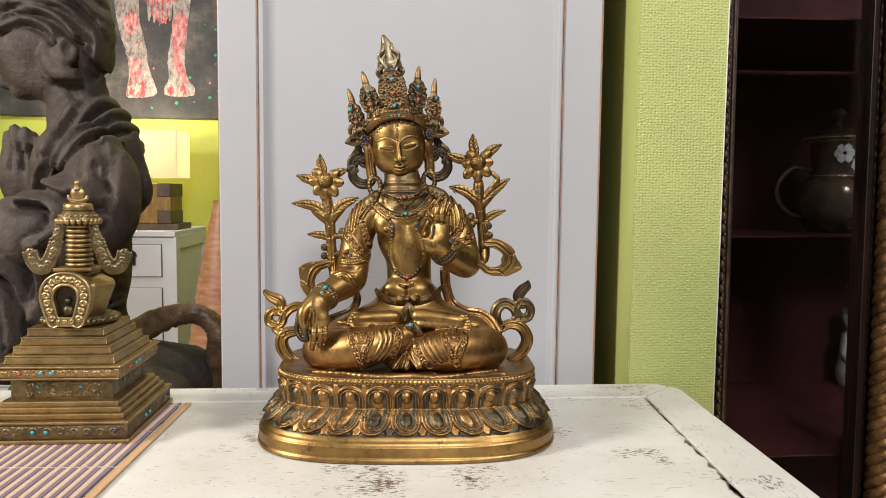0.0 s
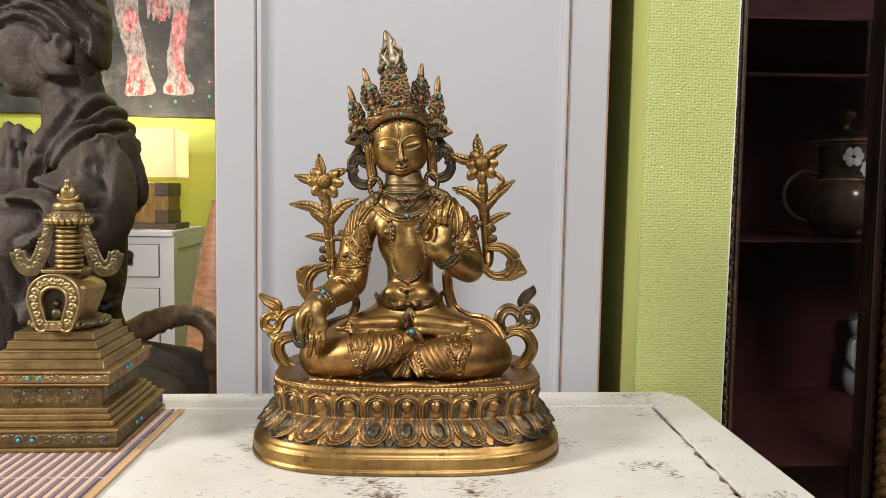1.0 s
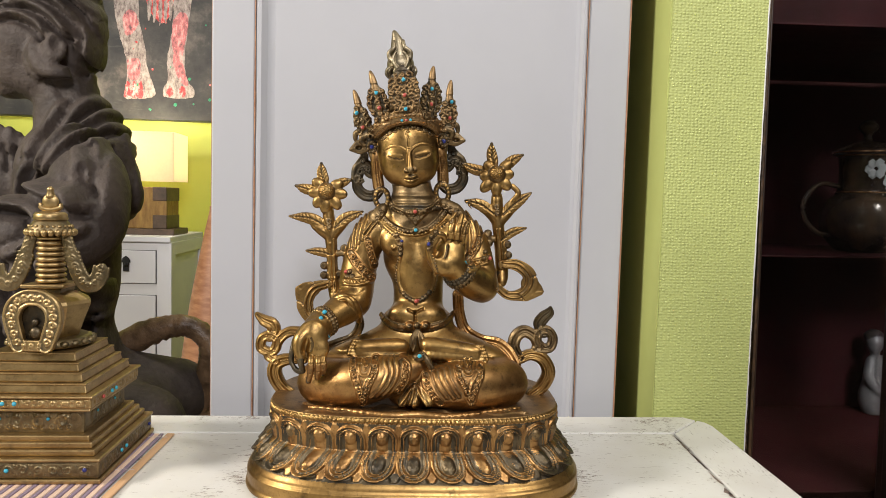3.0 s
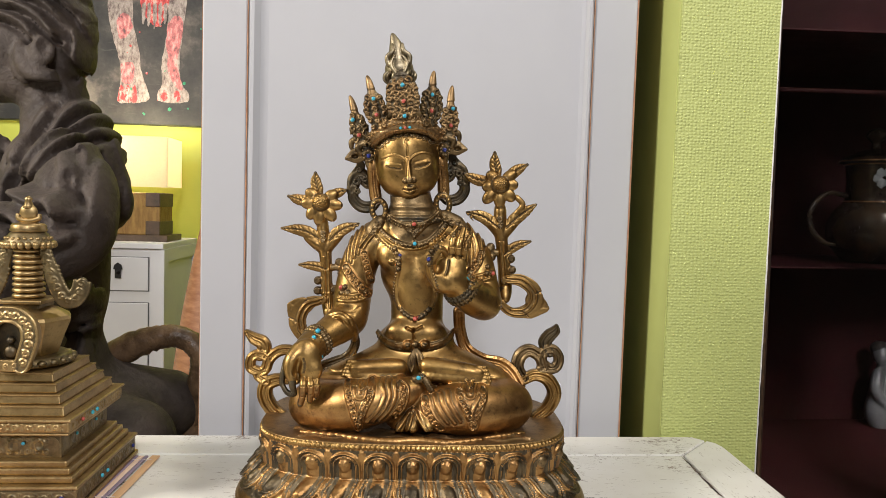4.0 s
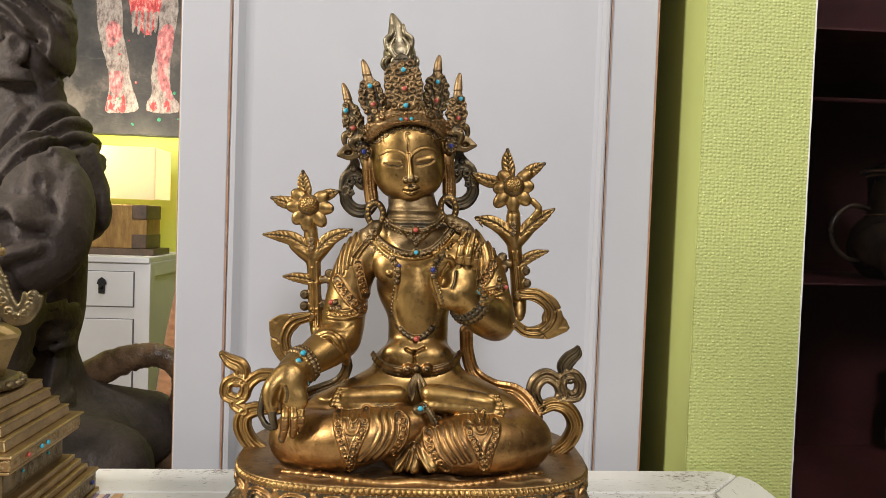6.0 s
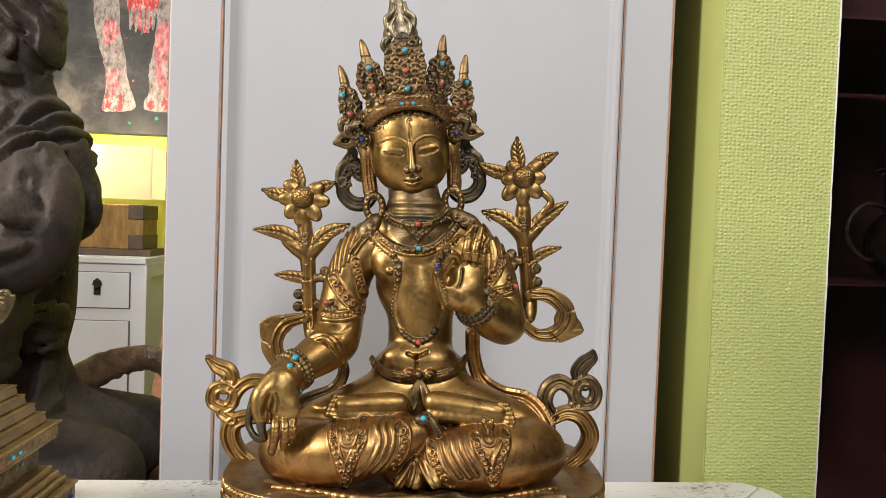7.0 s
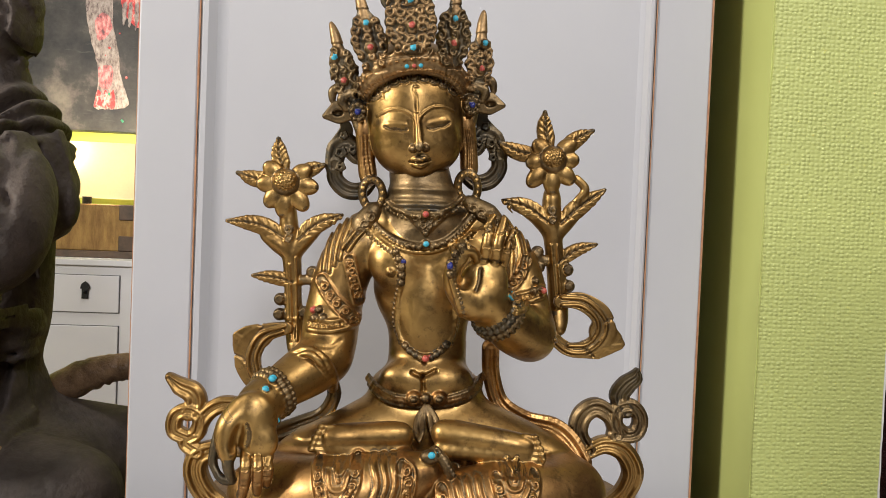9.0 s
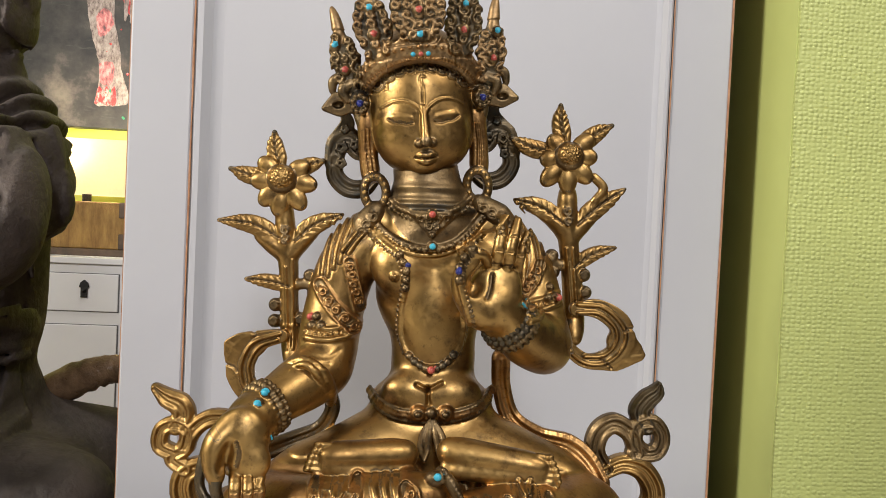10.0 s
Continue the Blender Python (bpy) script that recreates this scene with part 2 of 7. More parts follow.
def shade_cloth():
    m = material("lamp_shade_cloth", (0.82, 0.76, 0.64), 0.8)
    b = bsdf(m)
    t = m.node_tree.nodes.new("ShaderNodeBsdfTranslucent")
    t.inputs["Color"].default_value = (0.93, 0.86, 0.70, 1)
    mx = m.node_tree.nodes.new("ShaderNodeMixShader")
    mx.inputs[0].default_value = 0.65
    m.node_tree.links.new(b.outputs[0], mx.inputs[1])
    m.node_tree.links.new(t.outputs[0], mx.inputs[2])
    out = m.node_tree.nodes["Material Output"]
    m.node_tree.links.new(mx.outputs[0], out.inputs["Surface"])
    p = coords(m)
    n = noise_of(m, p, 180, 3)
    r = ramp(m, n, "Fac", ((0.3, (0.76, 0.70, 0.58)), (0.7, (0.85, 0.80, 0.70))))
    link(m, r, "Color", b, "Base Color")
    return m


M["shade"] = shade_cloth()


def glowing(name, colour, strength):
    m = material(name, colour, 0.5)
    bsdf(m).inputs["Emission Color"].default_value = (*colour, 1)
    bsdf(m).inputs["Emission Strength"].default_value = strength
    return m


M["bulb"] = glowing("lit_bulb", (1.0, 0.82, 0.55), 60)


def clear_glass():
    m = material("cabinet_glass", (0.9, 0.9, 0.9), 0.03)
    b = bsdf(m)
    b.inputs["Transmission Weight"].default_value = 1.0
    b.inputs["IOR"].default_value = 1.28
    return m


M["glass"] = clear_glass()

# ---- mesh tools ----
def part(name, bm, mat, parent=None, label="", smooth=False, m=None):
    """One mesh object from a bmesh, under a thing or a part."""
    me = bpy.data.meshes.new(name)
    bmesh.ops.recalc_face_normals(bm, faces=bm.faces)
    bm.to_mesh(me)
    bm.free()
    for one in mat if isinstance(mat, (list, tuple)) else [mat]:
        me.materials.append(one)
    if smooth:
        me.shade_smooth()
    ob = new(name, me)
    if parent:
        ob.parent = parent
    if m is not None:
        ob.matrix_basis = m
    if label:
        ob["label"] = label
    return ob


def thing(name, label, category, group="", kind="", at=(0, 0, 0), turn=0.0):
    ob = new(name)
    ob.empty_display_size = 0.02
    ob.matrix_basis = pose(*at, 0, 0, turn)
    return tagged(ob, label, category, group, kind)


def add_box(bm, lo, hi, bevel=0.0, segs=2):
    c = [(a + b) / 2 for a, b in zip(lo, hi)]
    s = [abs(b - a) for a, b in zip(lo, hi)]
    vs = bmesh.ops.create_cube(bm, size=1, matrix=Matrix.Translation(c) @ Matrix.Diagonal((*s, 1)))["verts"]
    if bevel:
        edges = list({e for v in vs for e in v.link_edges})
        bmesh.ops.bevel(bm, geom=edges, offset=bevel, segments=segs, affect="EDGES", profile=0.5)
    return bm


def box(lo, hi, bevel=0.0, segs=2):
    return add_box(bmesh.new(), lo, hi, bevel, segs)


def add_lathe(bm, profile, segs=32, centre=(0, 0, 0), sx=1.0, sy=1.0, twist=0.0, square=False):
    """Turned shape from (radius, z) pairs."""
    rings = []
    for r, z in profile:
        ring = []
        for i in range(segs):
            a = 2 * math.pi * i / segs + (math.pi / 4 if square else 0)
            ring.append(bm.verts.new((centre[0] + r * sx * math.cos(a), centre[1] + r * sy * math.sin(a), centre[2] + z)))
        rings.append(ring)
    for lo, hi in zip(rings, rings[1:]):
        for i in range(segs):
            bm.faces.new((lo[i], lo[(i + 1) % segs], hi[(i + 1) % segs], hi[i]))
    bm.faces.new(rings[0][::-1])
    bm.faces.new(rings[-1])
    return bm


def lathe(profile, segs=32, **k):
    return add_lathe(bmesh.new(), profile, segs, **k)


def spline(points, n=8):
    """Catmull-Rom through the points, n steps between two of them."""
    pts = [Vector(p) for p in points]
    pts = [2 * pts[0] - pts[1], *pts, 2 * pts[-1] - pts[-2]]
    out = []
    for a, b, c, d in zip(pts, pts[1:], pts[2:], pts[3:]):
        for i in range(n):
            t = i / n
            out.append(0.5 * (2 * b + (c - a) * t + (2 * a - 5 * b + 4 * c - d) * t * t + (3 * b - a - 3 * c + d) * t**3))
    return [*out, pts[-2]]


def add_tube(bm, points, radii, segs=12, flat=1.0, bumpy=0.0):
    """A tapered round bar along points."""
    n = len(points)
    rings = []
    up = Vector((0, 0, 1))
    for i, p in enumerate(points):
        d = (points[min(i + 1, n - 1)] - points[max(i - 1, 0)]).normalized()
        side = d.cross(up)
        side = side.normalized() if side.length > 0.1 else d.cross(Vector((0, 1, 0))).normalized()
        nor = side.cross(d)
        r = radii(i / (n - 1)) if callable(radii) else radii
        ring = []
        for k in range(segs):
            a = 2 * math.pi * k / segs
            v = p + side * r * math.cos(a) + nor * r * flat * math.sin(a)
            if bumpy:
                v = p + (v - p) * (1 + bumpy * noise.noise(v * (0.9 / r)))
            ring.append(bm.verts.new(v))
        rings.append(ring)
    for lo, hi in zip(rings, rings[1:]):
        for k in range(segs):
            bm.faces.new((lo[k], lo[(k + 1) % segs], hi[(k + 1) % segs], hi[k]))
    bm.faces.new(rings[0][::-1])
    bm.faces.new(rings[-1])
    return bm


def tube(points, radii, segs=12, **k):
    return add_tube(bmesh.new(), points, radii, segs, **k)


def add_ball(bm, c, r, sub=2, scale=(1, 1, 1)):
    bmesh.ops.create_icosphere(bm, subdivisions=sub, radius=r, matrix=Matrix.Translation(c) @ Matrix.Diagonal((*scale, 1)))
    return bm


# ---- sculpting: a field of distances on a grid, skinned into one smooth mesh ----
class Clay:
    """Distances in millimetres on a regular grid. Shapes are added with soft joins, cut out, or raised on the front."""

    def __init__(self, lo, hi, step, reach=9.0):
        self.lo, self.step = np.array(lo, np.float32), np.float32(step)
        self.n = np.ceil((np.array(hi) - np.array(lo)) / step).astype(int) + 1
        self.reach = reach
        self.valley = None
        self.d = np.full(self.n, reach, np.float32)
        self.mat = np.zeros(self.n, np.uint8)

    def cut_out(self, lo, hi, pad):
        a = np.clip(np.floor((np.array(lo) - pad - self.lo) / self.step).astype(int), 0, self.n)
        b = np.clip(np.ceil((np.array(hi) + pad - self.lo) / self.step).astype(int) + 1, 0, self.n)
        sl = tuple(slice(i, j) for i, j in zip(a, b))
        axes = [self.lo[i] + self.step * np.arange(a[i], b[i], dtype=np.float32) for i in range(3)]
        return sl, np.meshgrid(*axes, indexing="ij", sparse=True)

    def join(self, sl, d, k, mat):
        old = self.d[sl]
        if old.size == 0:
            return
        m = self.mat[sl]
        if mat is not None:
            m[d < old] = mat
        if k > 0:
            h = np.maximum(k - np.abs(old - d), 0) / k
            self.d[sl] = np.minimum(old, d) - h * h * k * 0.25
        else:
            self.d[sl] = np.minimum(old, d)

    def carve(self, sl, d, k):
        old = self.d[sl]
        if old.size == 0:
            return
        h = np.maximum(k - np.abs(old + d), 0) / k
        self.d[sl] = np.maximum(old, -d) + h * h * k * 0.25

    def egg(self, c, r, k=3.0, mat=None, turn=(0, 0, 0), cut=False):
        rot = np.array(Euler([radians(a) for a in turn]).to_matrix(), np.float32)
        R = max(r)
        sl, (X, Y, Z) = self.cut_out([v - R for v in c], [v + R for v in c], k + max(3, self.reach - 6))
        p = [X - np.float32(c[0]), Y - np.float32(c[1]), Z - np.float32(c[2])]
        q = [rot[0, i] * p[0] + rot[1, i] * p[1] + rot[2, i] * p[2] for i in range(3)]
        k0 = np.sqrt(sum((q[i] / r[i]) ** 2 for i in range(3))) + 1e-6
        k1 = np.sqrt(sum((q[i] / r[i] ** 2) ** 2 for i in range(3))) + 1e-6
        d = np.clip(k0 * (k0 - 1) / k1, -40, 40).astype(np.float32)
        if cut:
            self.carve(sl, d, k)
        else:
            self.join(sl, d, k, mat)

    def rod(self, a, b, ra, rb=None, k=3.0, mat=None, cut=False):
        """A round bar with rounded ends, from a to b."""
        rb = ra if rb is None else rb
        R = max(ra, rb)
        sl, (X, Y, Z) = self.cut_out([min(u, v) - R for u, v in zip(a, b)], [max(u, v) + R for u, v in zip(a, b)], k + max(3, self.reach - 6))
        v = [np.float32(q - p) for p, q in zip(a, b)]
        L = float(sum(q * q for q in v)) + 1e-6
        p = [X - np.float32(a[0]), Y - np.float32(a[1]), Z - np.float32(a[2])]
        t = np.clip((p[0] * v[0] + p[1] * v[1] + p[2] * v[2]) / L, 0, 1)
        d = np.sqrt(sum((p[i] - t * v[i]) ** 2 for i in range(3))) - (ra + (rb - ra) * t)
        d = d.astype(np.float32)
        if cut:
            self.carve(sl, d, k)
        else:
            self.join(sl, d, k, mat)

    def rods(self, points, radii, k=3.0, mat=None, cut=False, n=5):
        pts = spline(points, n) if n > 1 else [Vector(p) for p in points]
        m = len(pts) - 1
        rr = radii if isinstance(radii, (list, tuple)) else [radii] * 2
        at = np.interp(np.linspace(0, 1, m + 1), np.linspace(0, 1, len(rr)), rr)
        for i in range(m):
            self.rod(pts[i], pts[i + 1], float(at[i]), float(at[i + 1]), k if i else k, mat, cut)

    def ribbon(self, points, widths, thick, y=0.0, k=1.2, mat=None, n=5, cut=False, ridge=0.0, swell=0.0):
        """A flat piece cut from plate in the x-z plane: points are (x, z) or (x, z, y). ridge: a raised line along it; swell: it thickens to its middle."""
        pts = spline([(p[0], p[1], p[2] if len(p) > 2 else y) for p in points], n)
        m = len(pts) - 1
        rr = np.interp(np.linspace(0, 1, m + 1), np.linspace(0, 1, len(widths)), widths)
        R = max(widths)
        xs, zs, ys = [p[0] for p in pts], [p[1] for p in pts], [p[2] for p in pts]
        sl, (X, Y, Z) = self.cut_out((min(xs) - R, min(ys) - thick - swell, min(zs) - R), (max(xs) + R, max(ys) + thick + swell, max(zs) + R), k + max(3, self.reach - 6))
        if self.d[sl].size == 0:
            return
        X2, Z2 = X[:, 0, :], Z[:, 0, :] if Z.shape[1] == 1 else Z[:, 0, :]
        best = np.full(np.broadcast(X2, Z2).shape, 1e3, np.float32)
        yy = np.zeros_like(best)
        half = np.ones_like(best)
        for i in range(m):
            ax, az, bx, bz = xs[i], zs[i], xs[i + 1], zs[i + 1]
            L = (bx - ax) ** 2 + (bz - az) ** 2 + 1e-6
            t = np.clip(((X2 - ax) * (bx - ax) + (Z2 - az) * (bz - az)) / L, 0, 1)
            w = rr[i] + (rr[i + 1] - rr[i]) * t
            e = np.sqrt((X2 - ax - t * (bx - ax)) ** 2 + (Z2 - az - t * (bz - az)) ** 2) - w
            near = e < best
            best[near] = e[near]
            yy[near] = (ys[i] + (ys[i + 1] - ys[i]) * t)[near]
            half[near] = w[near]
        inner = np.clip(-best / np.maximum(half, 0.1), 0, 1)
        extra = swell * np.sqrt(inner)
        if ridge:
            extra = extra + ridge * (0.5 - 0.5 * np.cos(inner * 2 * np.pi * 1.25)) * (inner > 0.08)
        E = best[:, None, :]
        F = np.abs(Y - yy[:, None, :]) - (thick + extra)[:, None, :]
        d = np.minimum(np.maximum(E, F), 0) + np.sqrt(np.maximum(E, 0) ** 2 + np.maximum(F, 0) ** 2) - 0.3
        d = d.astype(np.float32)
        if cut:
            self.carve(sl, d, k)
        else:
            self.join(sl, d, k, mat)

    def raise_front(self, lo, hi, height, ymax=0.0, mat=None, groove=None):
        """Lifts what faces the front by height(x, z) millimetres within the x-z window lo..hi."""
        ylo, yhi = float(self.lo[1]), ymax
        sl, (X, Y, Z) = self.cut_out((lo[0], ylo, lo[1]), (hi[0], yhi, hi[1]), 0)
        if self.d[sl].size == 0:
            return
        h = height(X[:, 0, :], Z[:, 0, :]).astype(np.float32)
        self.d[sl] -= h[:, None, :]
        shape = self.d[sl].shape
        if mat is not None:
            self.mat[sl][np.broadcast_to((h > 0.12)[:, None, :], shape)] = mat
        if groove is not None:
            self.mat[sl][np.broadcast_to((h < -0.22)[:, None, :], shape)] = groove

    def front(self, x, z):
        """The y at which the front surface lies under (x, z)."""
        i, k = (int(round(v)) for v in ((x - self.lo[0]) / self.step, (z - self.lo[2]) / self.step))
        i, k = min(max(i, 0), self.n[0] - 1), min(max(k, 0), self.n[2] - 1)
        col = self.d[i, :, k]
        j = int(np.argmax(col < 0))
        if col[j] >= 0:
            return 0.0
        f = col[j - 1] / (col[j - 1] - col[j]) if j else 0
        return float(self.lo[1] + self.step * (j - 1 + f))

    def bead(self, x, z, r, mat=None, lift=0.3, k=0.4):
        y = self.front(x, z)
        self.egg((x, y - lift * r, z), (r, r, r), k, mat)

    def beads(self, points, r, gap, mat=None, lift=0.2):
        pts = spline([(p[0], p[1], 0) for p in points], 10)
        spots, run = [(pts[0][0], pts[0][1])], 0.0
        for a, b in zip(pts, pts[1:]):
            run += (b - a).length
            if run >= gap:
                spots.append((b[0], b[1]))
                run = 0.0
        ys = [self.front(x, z) for x, z in spots]
        for (x, z), y in zip(spots, ys):
            self.egg((x, y - lift * r, z), (r, r, r), 0.3, mat)

    def cord(self, points, r, mat=None, lift=0.0, k=0.8, n=6):
        pts = spline([(p[0], p[1], 0) for p in points], n)
        ys = [self.front(p[0], p[1]) for p in pts]
        for i in range(len(pts) - 1):
            a, b = pts[i], pts[i + 1]
            self.rod((a[0], ys[i] - lift * r, a[1]), (b[0], ys[i + 1] - lift * r, b[1]), r, r, k, mat)

    def skin(self):
        """Surface nets: one vertex in every cell that the surface crosses."""
        d, n = self.d, self.n
        inside = d < 0
        corner = sum(inside[i : n[0] - 1 + i, j : n[1] - 1 + j, k : n[2] - 1 + k].astype(np.uint8) for i in (0, 1) for j in (0, 1) for k in (0, 1))
        cells = np.argwhere((corner > 0) & (corner < 8))
        index = np.full(n - 1, -1, np.int32)
        index[tuple(cells.T)] = np.arange(len(cells))
        total, count = np.zeros((len(cells), 3), np.float32), np.zeros(len(cells), np.float32)
        spots = [np.array((i, j, k)) for i in (0, 1) for j in (0, 1) for k in (0, 1)]
        values = {tuple(s): d[tuple((cells + s).T)] for s in spots}
        for s in spots:
            for axis in range(3):
                if s[axis]:
                    continue
                e = s.copy()
                e[axis] = 1
                a, b = values[tuple(s)], values[tuple(e)]
                cross = (a < 0) != (b < 0)
                t = np.where(cross, a / np.where(cross, a - b, 1), 0)
                p = np.repeat(s[None].astype(np.float32), len(cells), 0)
                p[:, axis] += t
                total += p * cross[:, None]
                count += cross
        verts = self.lo + self.step * (cells + total / np.maximum(count, 1)[:, None])
        faces = []
        for axis in range(3):
            u, v = (axis + 1) % 3, (axis + 2) % 3
            a = [slice(0, n[i] - 1) if i == axis else slice(1, n[i] - 1) for i in range(3)]
            b = [slice(1, n[i]) if i == axis else slice(1, n[i] - 1) for i in range(3)]
            A, B = inside[tuple(a)], inside[tuple(b)]
            base = np.argwhere(A != B)
            flip = B[tuple(base.T)]
            base = base + np.array([0 if i == axis else 1 for i in range(3)])
            eu, ev = np.eye(3, dtype=int)[u], np.eye(3, dtype=int)[v]
            quad = np.stack([index[tuple((base - o).T)] for o in (eu + ev, ev, np.zeros(3, int), eu)], 1)
            quad[flip] = quad[flip][:, ::-1]
            faces.append(quad)
        faces = np.concatenate(faces)
        faces = faces[(faces >= 0).all(1)]
        m = self.mat[tuple(np.clip(cells, 0, n - 1).T)]
        return verts.astype(np.float64), faces, m[faces[:, 0]]


def sculpted(name, skins, mats, scale=0.001, relax=0):
    """One mesh from several skins, each (verts, faces, materials)."""
    vs, fs, ms, start = [], [], [], 0
    for v, f, m in skins:
        for _ in range(relax):
            s, c = np.zeros_like(v), np.zeros(len(v))
            for i in range(4):
                np.add.at(s, f[:, i], v[f[:, (i + 1) % 4]])
                np.add.at(c, f[:, i], 1)
            v = 0.5 * v + 0.5 * s / np.maximum(c, 1)[:, None]
        vs.append(v * scale)
        fs.append(f + start)
        ms.append(m)
        start += len(v)
    v, f, m = np.concatenate(vs), np.concatenate(fs), np.concatenate(ms)
    me = bpy.data.meshes.new(name)
    me.vertices.add(len(v))
    me.vertices.foreach_set("co", v.ravel())
    me.loops.add(f.size)
    me.loops.foreach_set("vertex_index", f.ravel().astype(np.int32))
    me.polygons.add(len(f))
    me.polygons.foreach_set("loop_start", np.arange(0, f.size, 4, dtype=np.int32))
    for one in mats:
        me.materials.append(one)
    me.polygons.foreach_set("material_index", m.astype(np.int32))
    me.update(calc_edges=True)
    me.validate()
    me.shade_smooth()
    return new(name, me)


def near_line(X, Z, pts):
    """Distance in the x-z plane from a chain of (x, z) points."""
    best = np.full(np.broadcast(X, Z).shape, 1e3, np.float32)
    for (ax, az), (bx, bz) in zip(pts, pts[1:]):
        L = (bx - ax) ** 2 + (bz - az) ** 2 + 1e-6
        t = np.clip(((X - ax) * (bx - ax) + (Z - az) * (bz - az)) / L, 0, 1)
        best = np.minimum(best, np.sqrt((X - ax - t * (bx - ax)) ** 2 + (Z - az - t * (bz - az)) ** 2))
    return best


def smooth_path(points, n=6):
    return [(p[0], p[1]) for p in spline([(p[0], p[1], 0) for p in points], n)]


def soft(e, w):
    """1 where e is well below 0, 0 above, soft over w."""
    return np.clip(0.5 - e / w, 0, 1)


def folds(c, lines, height, width, ymax=0.0, mat=None):
    """Soft cloth folds along (x, z) chains; a raised fold has a narrow valley on either side."""
    for ln in lines:
        pts = smooth_path(ln, 6)
        lo = (min(p[0] for p in pts) - 3 * width, min(p[1] for p in pts) - 3 * width)
        hi = (max(p[0] for p in pts) + 3 * width, max(p[1] for p in pts) + 3 * width)

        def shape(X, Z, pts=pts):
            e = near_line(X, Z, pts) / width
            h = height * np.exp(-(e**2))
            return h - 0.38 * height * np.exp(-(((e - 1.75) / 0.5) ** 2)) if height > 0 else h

        # Valleys beside folds over 0.8 high switch to the clay's valley material.
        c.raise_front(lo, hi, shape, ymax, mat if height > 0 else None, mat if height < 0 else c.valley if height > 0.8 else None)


GILT, WORN, DARK, COPPER, PALE, TURQ, CORAL, LAPIS, BROWN = range(9)


def spiral(cx, cz, r, turns=1.4, start=0.0, hand=1):
    return [(cx + r * (1 - 0.62 * i / 14) * math.cos(start + hand * turns * 2 * math.pi * i / 14), cz + r * (1 - 0.62 * i / 14) * math.sin(start + hand * turns * 2 * math.pi * i / 14)) for i in range(15)]


def scroll_band(c, path, r, gap, height=0.55, ymax=0.0, mat=COPPER, edge=0.0, edge_h=0.5):
    """Engraved scrolls along a path, between two raised lines when edge is given."""
    pts = smooth_path(path, 10)
    lo = (min(p[0] for p in pts) - 3 * r - edge, min(p[1] for p in pts) - 3 * r - edge)
    hi = (max(p[0] for p in pts) + 3 * r + edge, max(p[1] for p in pts) + 3 * r + edge)
    curls, run, k = [], gap / 2, 0
    for a, b in zip(pts, pts[1:]):
        run += math.dist(a, b)
        if run >= gap:
            run = 0
            k += 1
            curls.append(spiral(b[0], b[1], r, 1.15, k * 2.4, 1 if k % 2 else -1))

    def height_of(X, Z):
        h = np.zeros(np.broadcast(X, Z).shape, np.float32)
        for q in curls:
            h = np.maximum(h, 1.15 * height * np.exp(-((near_line(X, Z, q)) / max(r * 0.24, 0.42)) ** 2))
        if edge:
            e = near_line(X, Z, pts)
            h = np.maximum(h, edge_h * np.exp(-((e - edge) / 0.55) ** 2))
            h = h - 0.5 * soft(e - edge + 0.8, 0.8) * np.clip(1 - h / 0.4, 0, 1)
        return h

    c.raise_front(lo, hi, height_of, ymax, mat, WORN)

# ---- the room ----
def structure(name, lo, hi, mat, label, category, bevel=0.0):
    return tagged(part(name, box(lo, hi, bevel), mat), label, category, kind="structure")


X0, X1, Y0, Y1, H = -2.6, 2.6, -2.6, 2.62, 2.7
structure("floor", (X0, Y0, -0.05), (X1, Y1, 0.0), M["floor"], "brown wooden shop floor", "floor")
structure("ceiling", (X0, Y0, H), (X1, Y1, H + 0.05), M["white_wall"], "plain white ceiling", "ceiling")
structure("wall_north", (X0, Y1, 0), (X1, Y1 + 0.1, H), M["lime_far"], "bright lime yellow painted back wall", "wall")
# South and east walls are unseen, coloured dark to deepen reflections in bronze and glass.
structure("wall_south", (X0, Y0 - 0.1, 0), (X1, Y0, H), M["shop_wall"], "unseen brownish wall, coloured dark for reflections", "wall")
structure("wall_west", (X0 - 0.1, Y0, 0), (X0, Y1, H), M["lime"], "lime painted side wall", "wall")
structure("wall_east", (X1, Y0, 0), (X1 + 0.1, Y1, H), M["shop_wall"], "unseen brownish side wall, coloured dark for reflections", "wall")

# the lime pillar: woven covering on its front, smooth paint on its side
PX, PW, PY, PD = 0.3153, 0.1072, 0.8208, 0.30
structure("wall_pillar", (PX, PY + 0.001, 0), (PX + PW - 0.001, PY + PD, H), M["lime"], "smooth lime painted side of a wall pillar", "wall")


def woven_front():
    bm = bmesh.new()
    nx, nz = 14, 60
    rng = random.Random(5)
    xs = [PX + 0.0006 + (PW - 0.0012) * i / nx for i in range(nx + 1)]
    zs = [0.5 + 1.3 * k / nz for k in range(nz + 1)]
    grid = []
    for k, z in enumerate(zs):
        row = []
        for i, x in enumerate(xs):
            dx = rng.uniform(-0.0005, 0.0005) if i in (0,) else 0
            row.append(bm.verts.new((x + dx, PY - 0.0012 - 0.0002 * noise.noise(Vector((x * 40, z * 30, 2))), z)))
        grid.append(row)
    for a, b in zip(grid, grid[1:]):
        for i in range(nx):
            bm.faces.new((a[i], a[i + 1], b[i + 1], b[i]))
    edge = bmesh.ops.extrude_face_region(bm, geom=bm.faces[:])
    for v in edge["geom"]:
        if isinstance(v, bmesh.types.BMVert):
            v.co.y = PY + 0.0008
    return bm


structure_front = part("trim", woven_front(), M["lime_woven"])
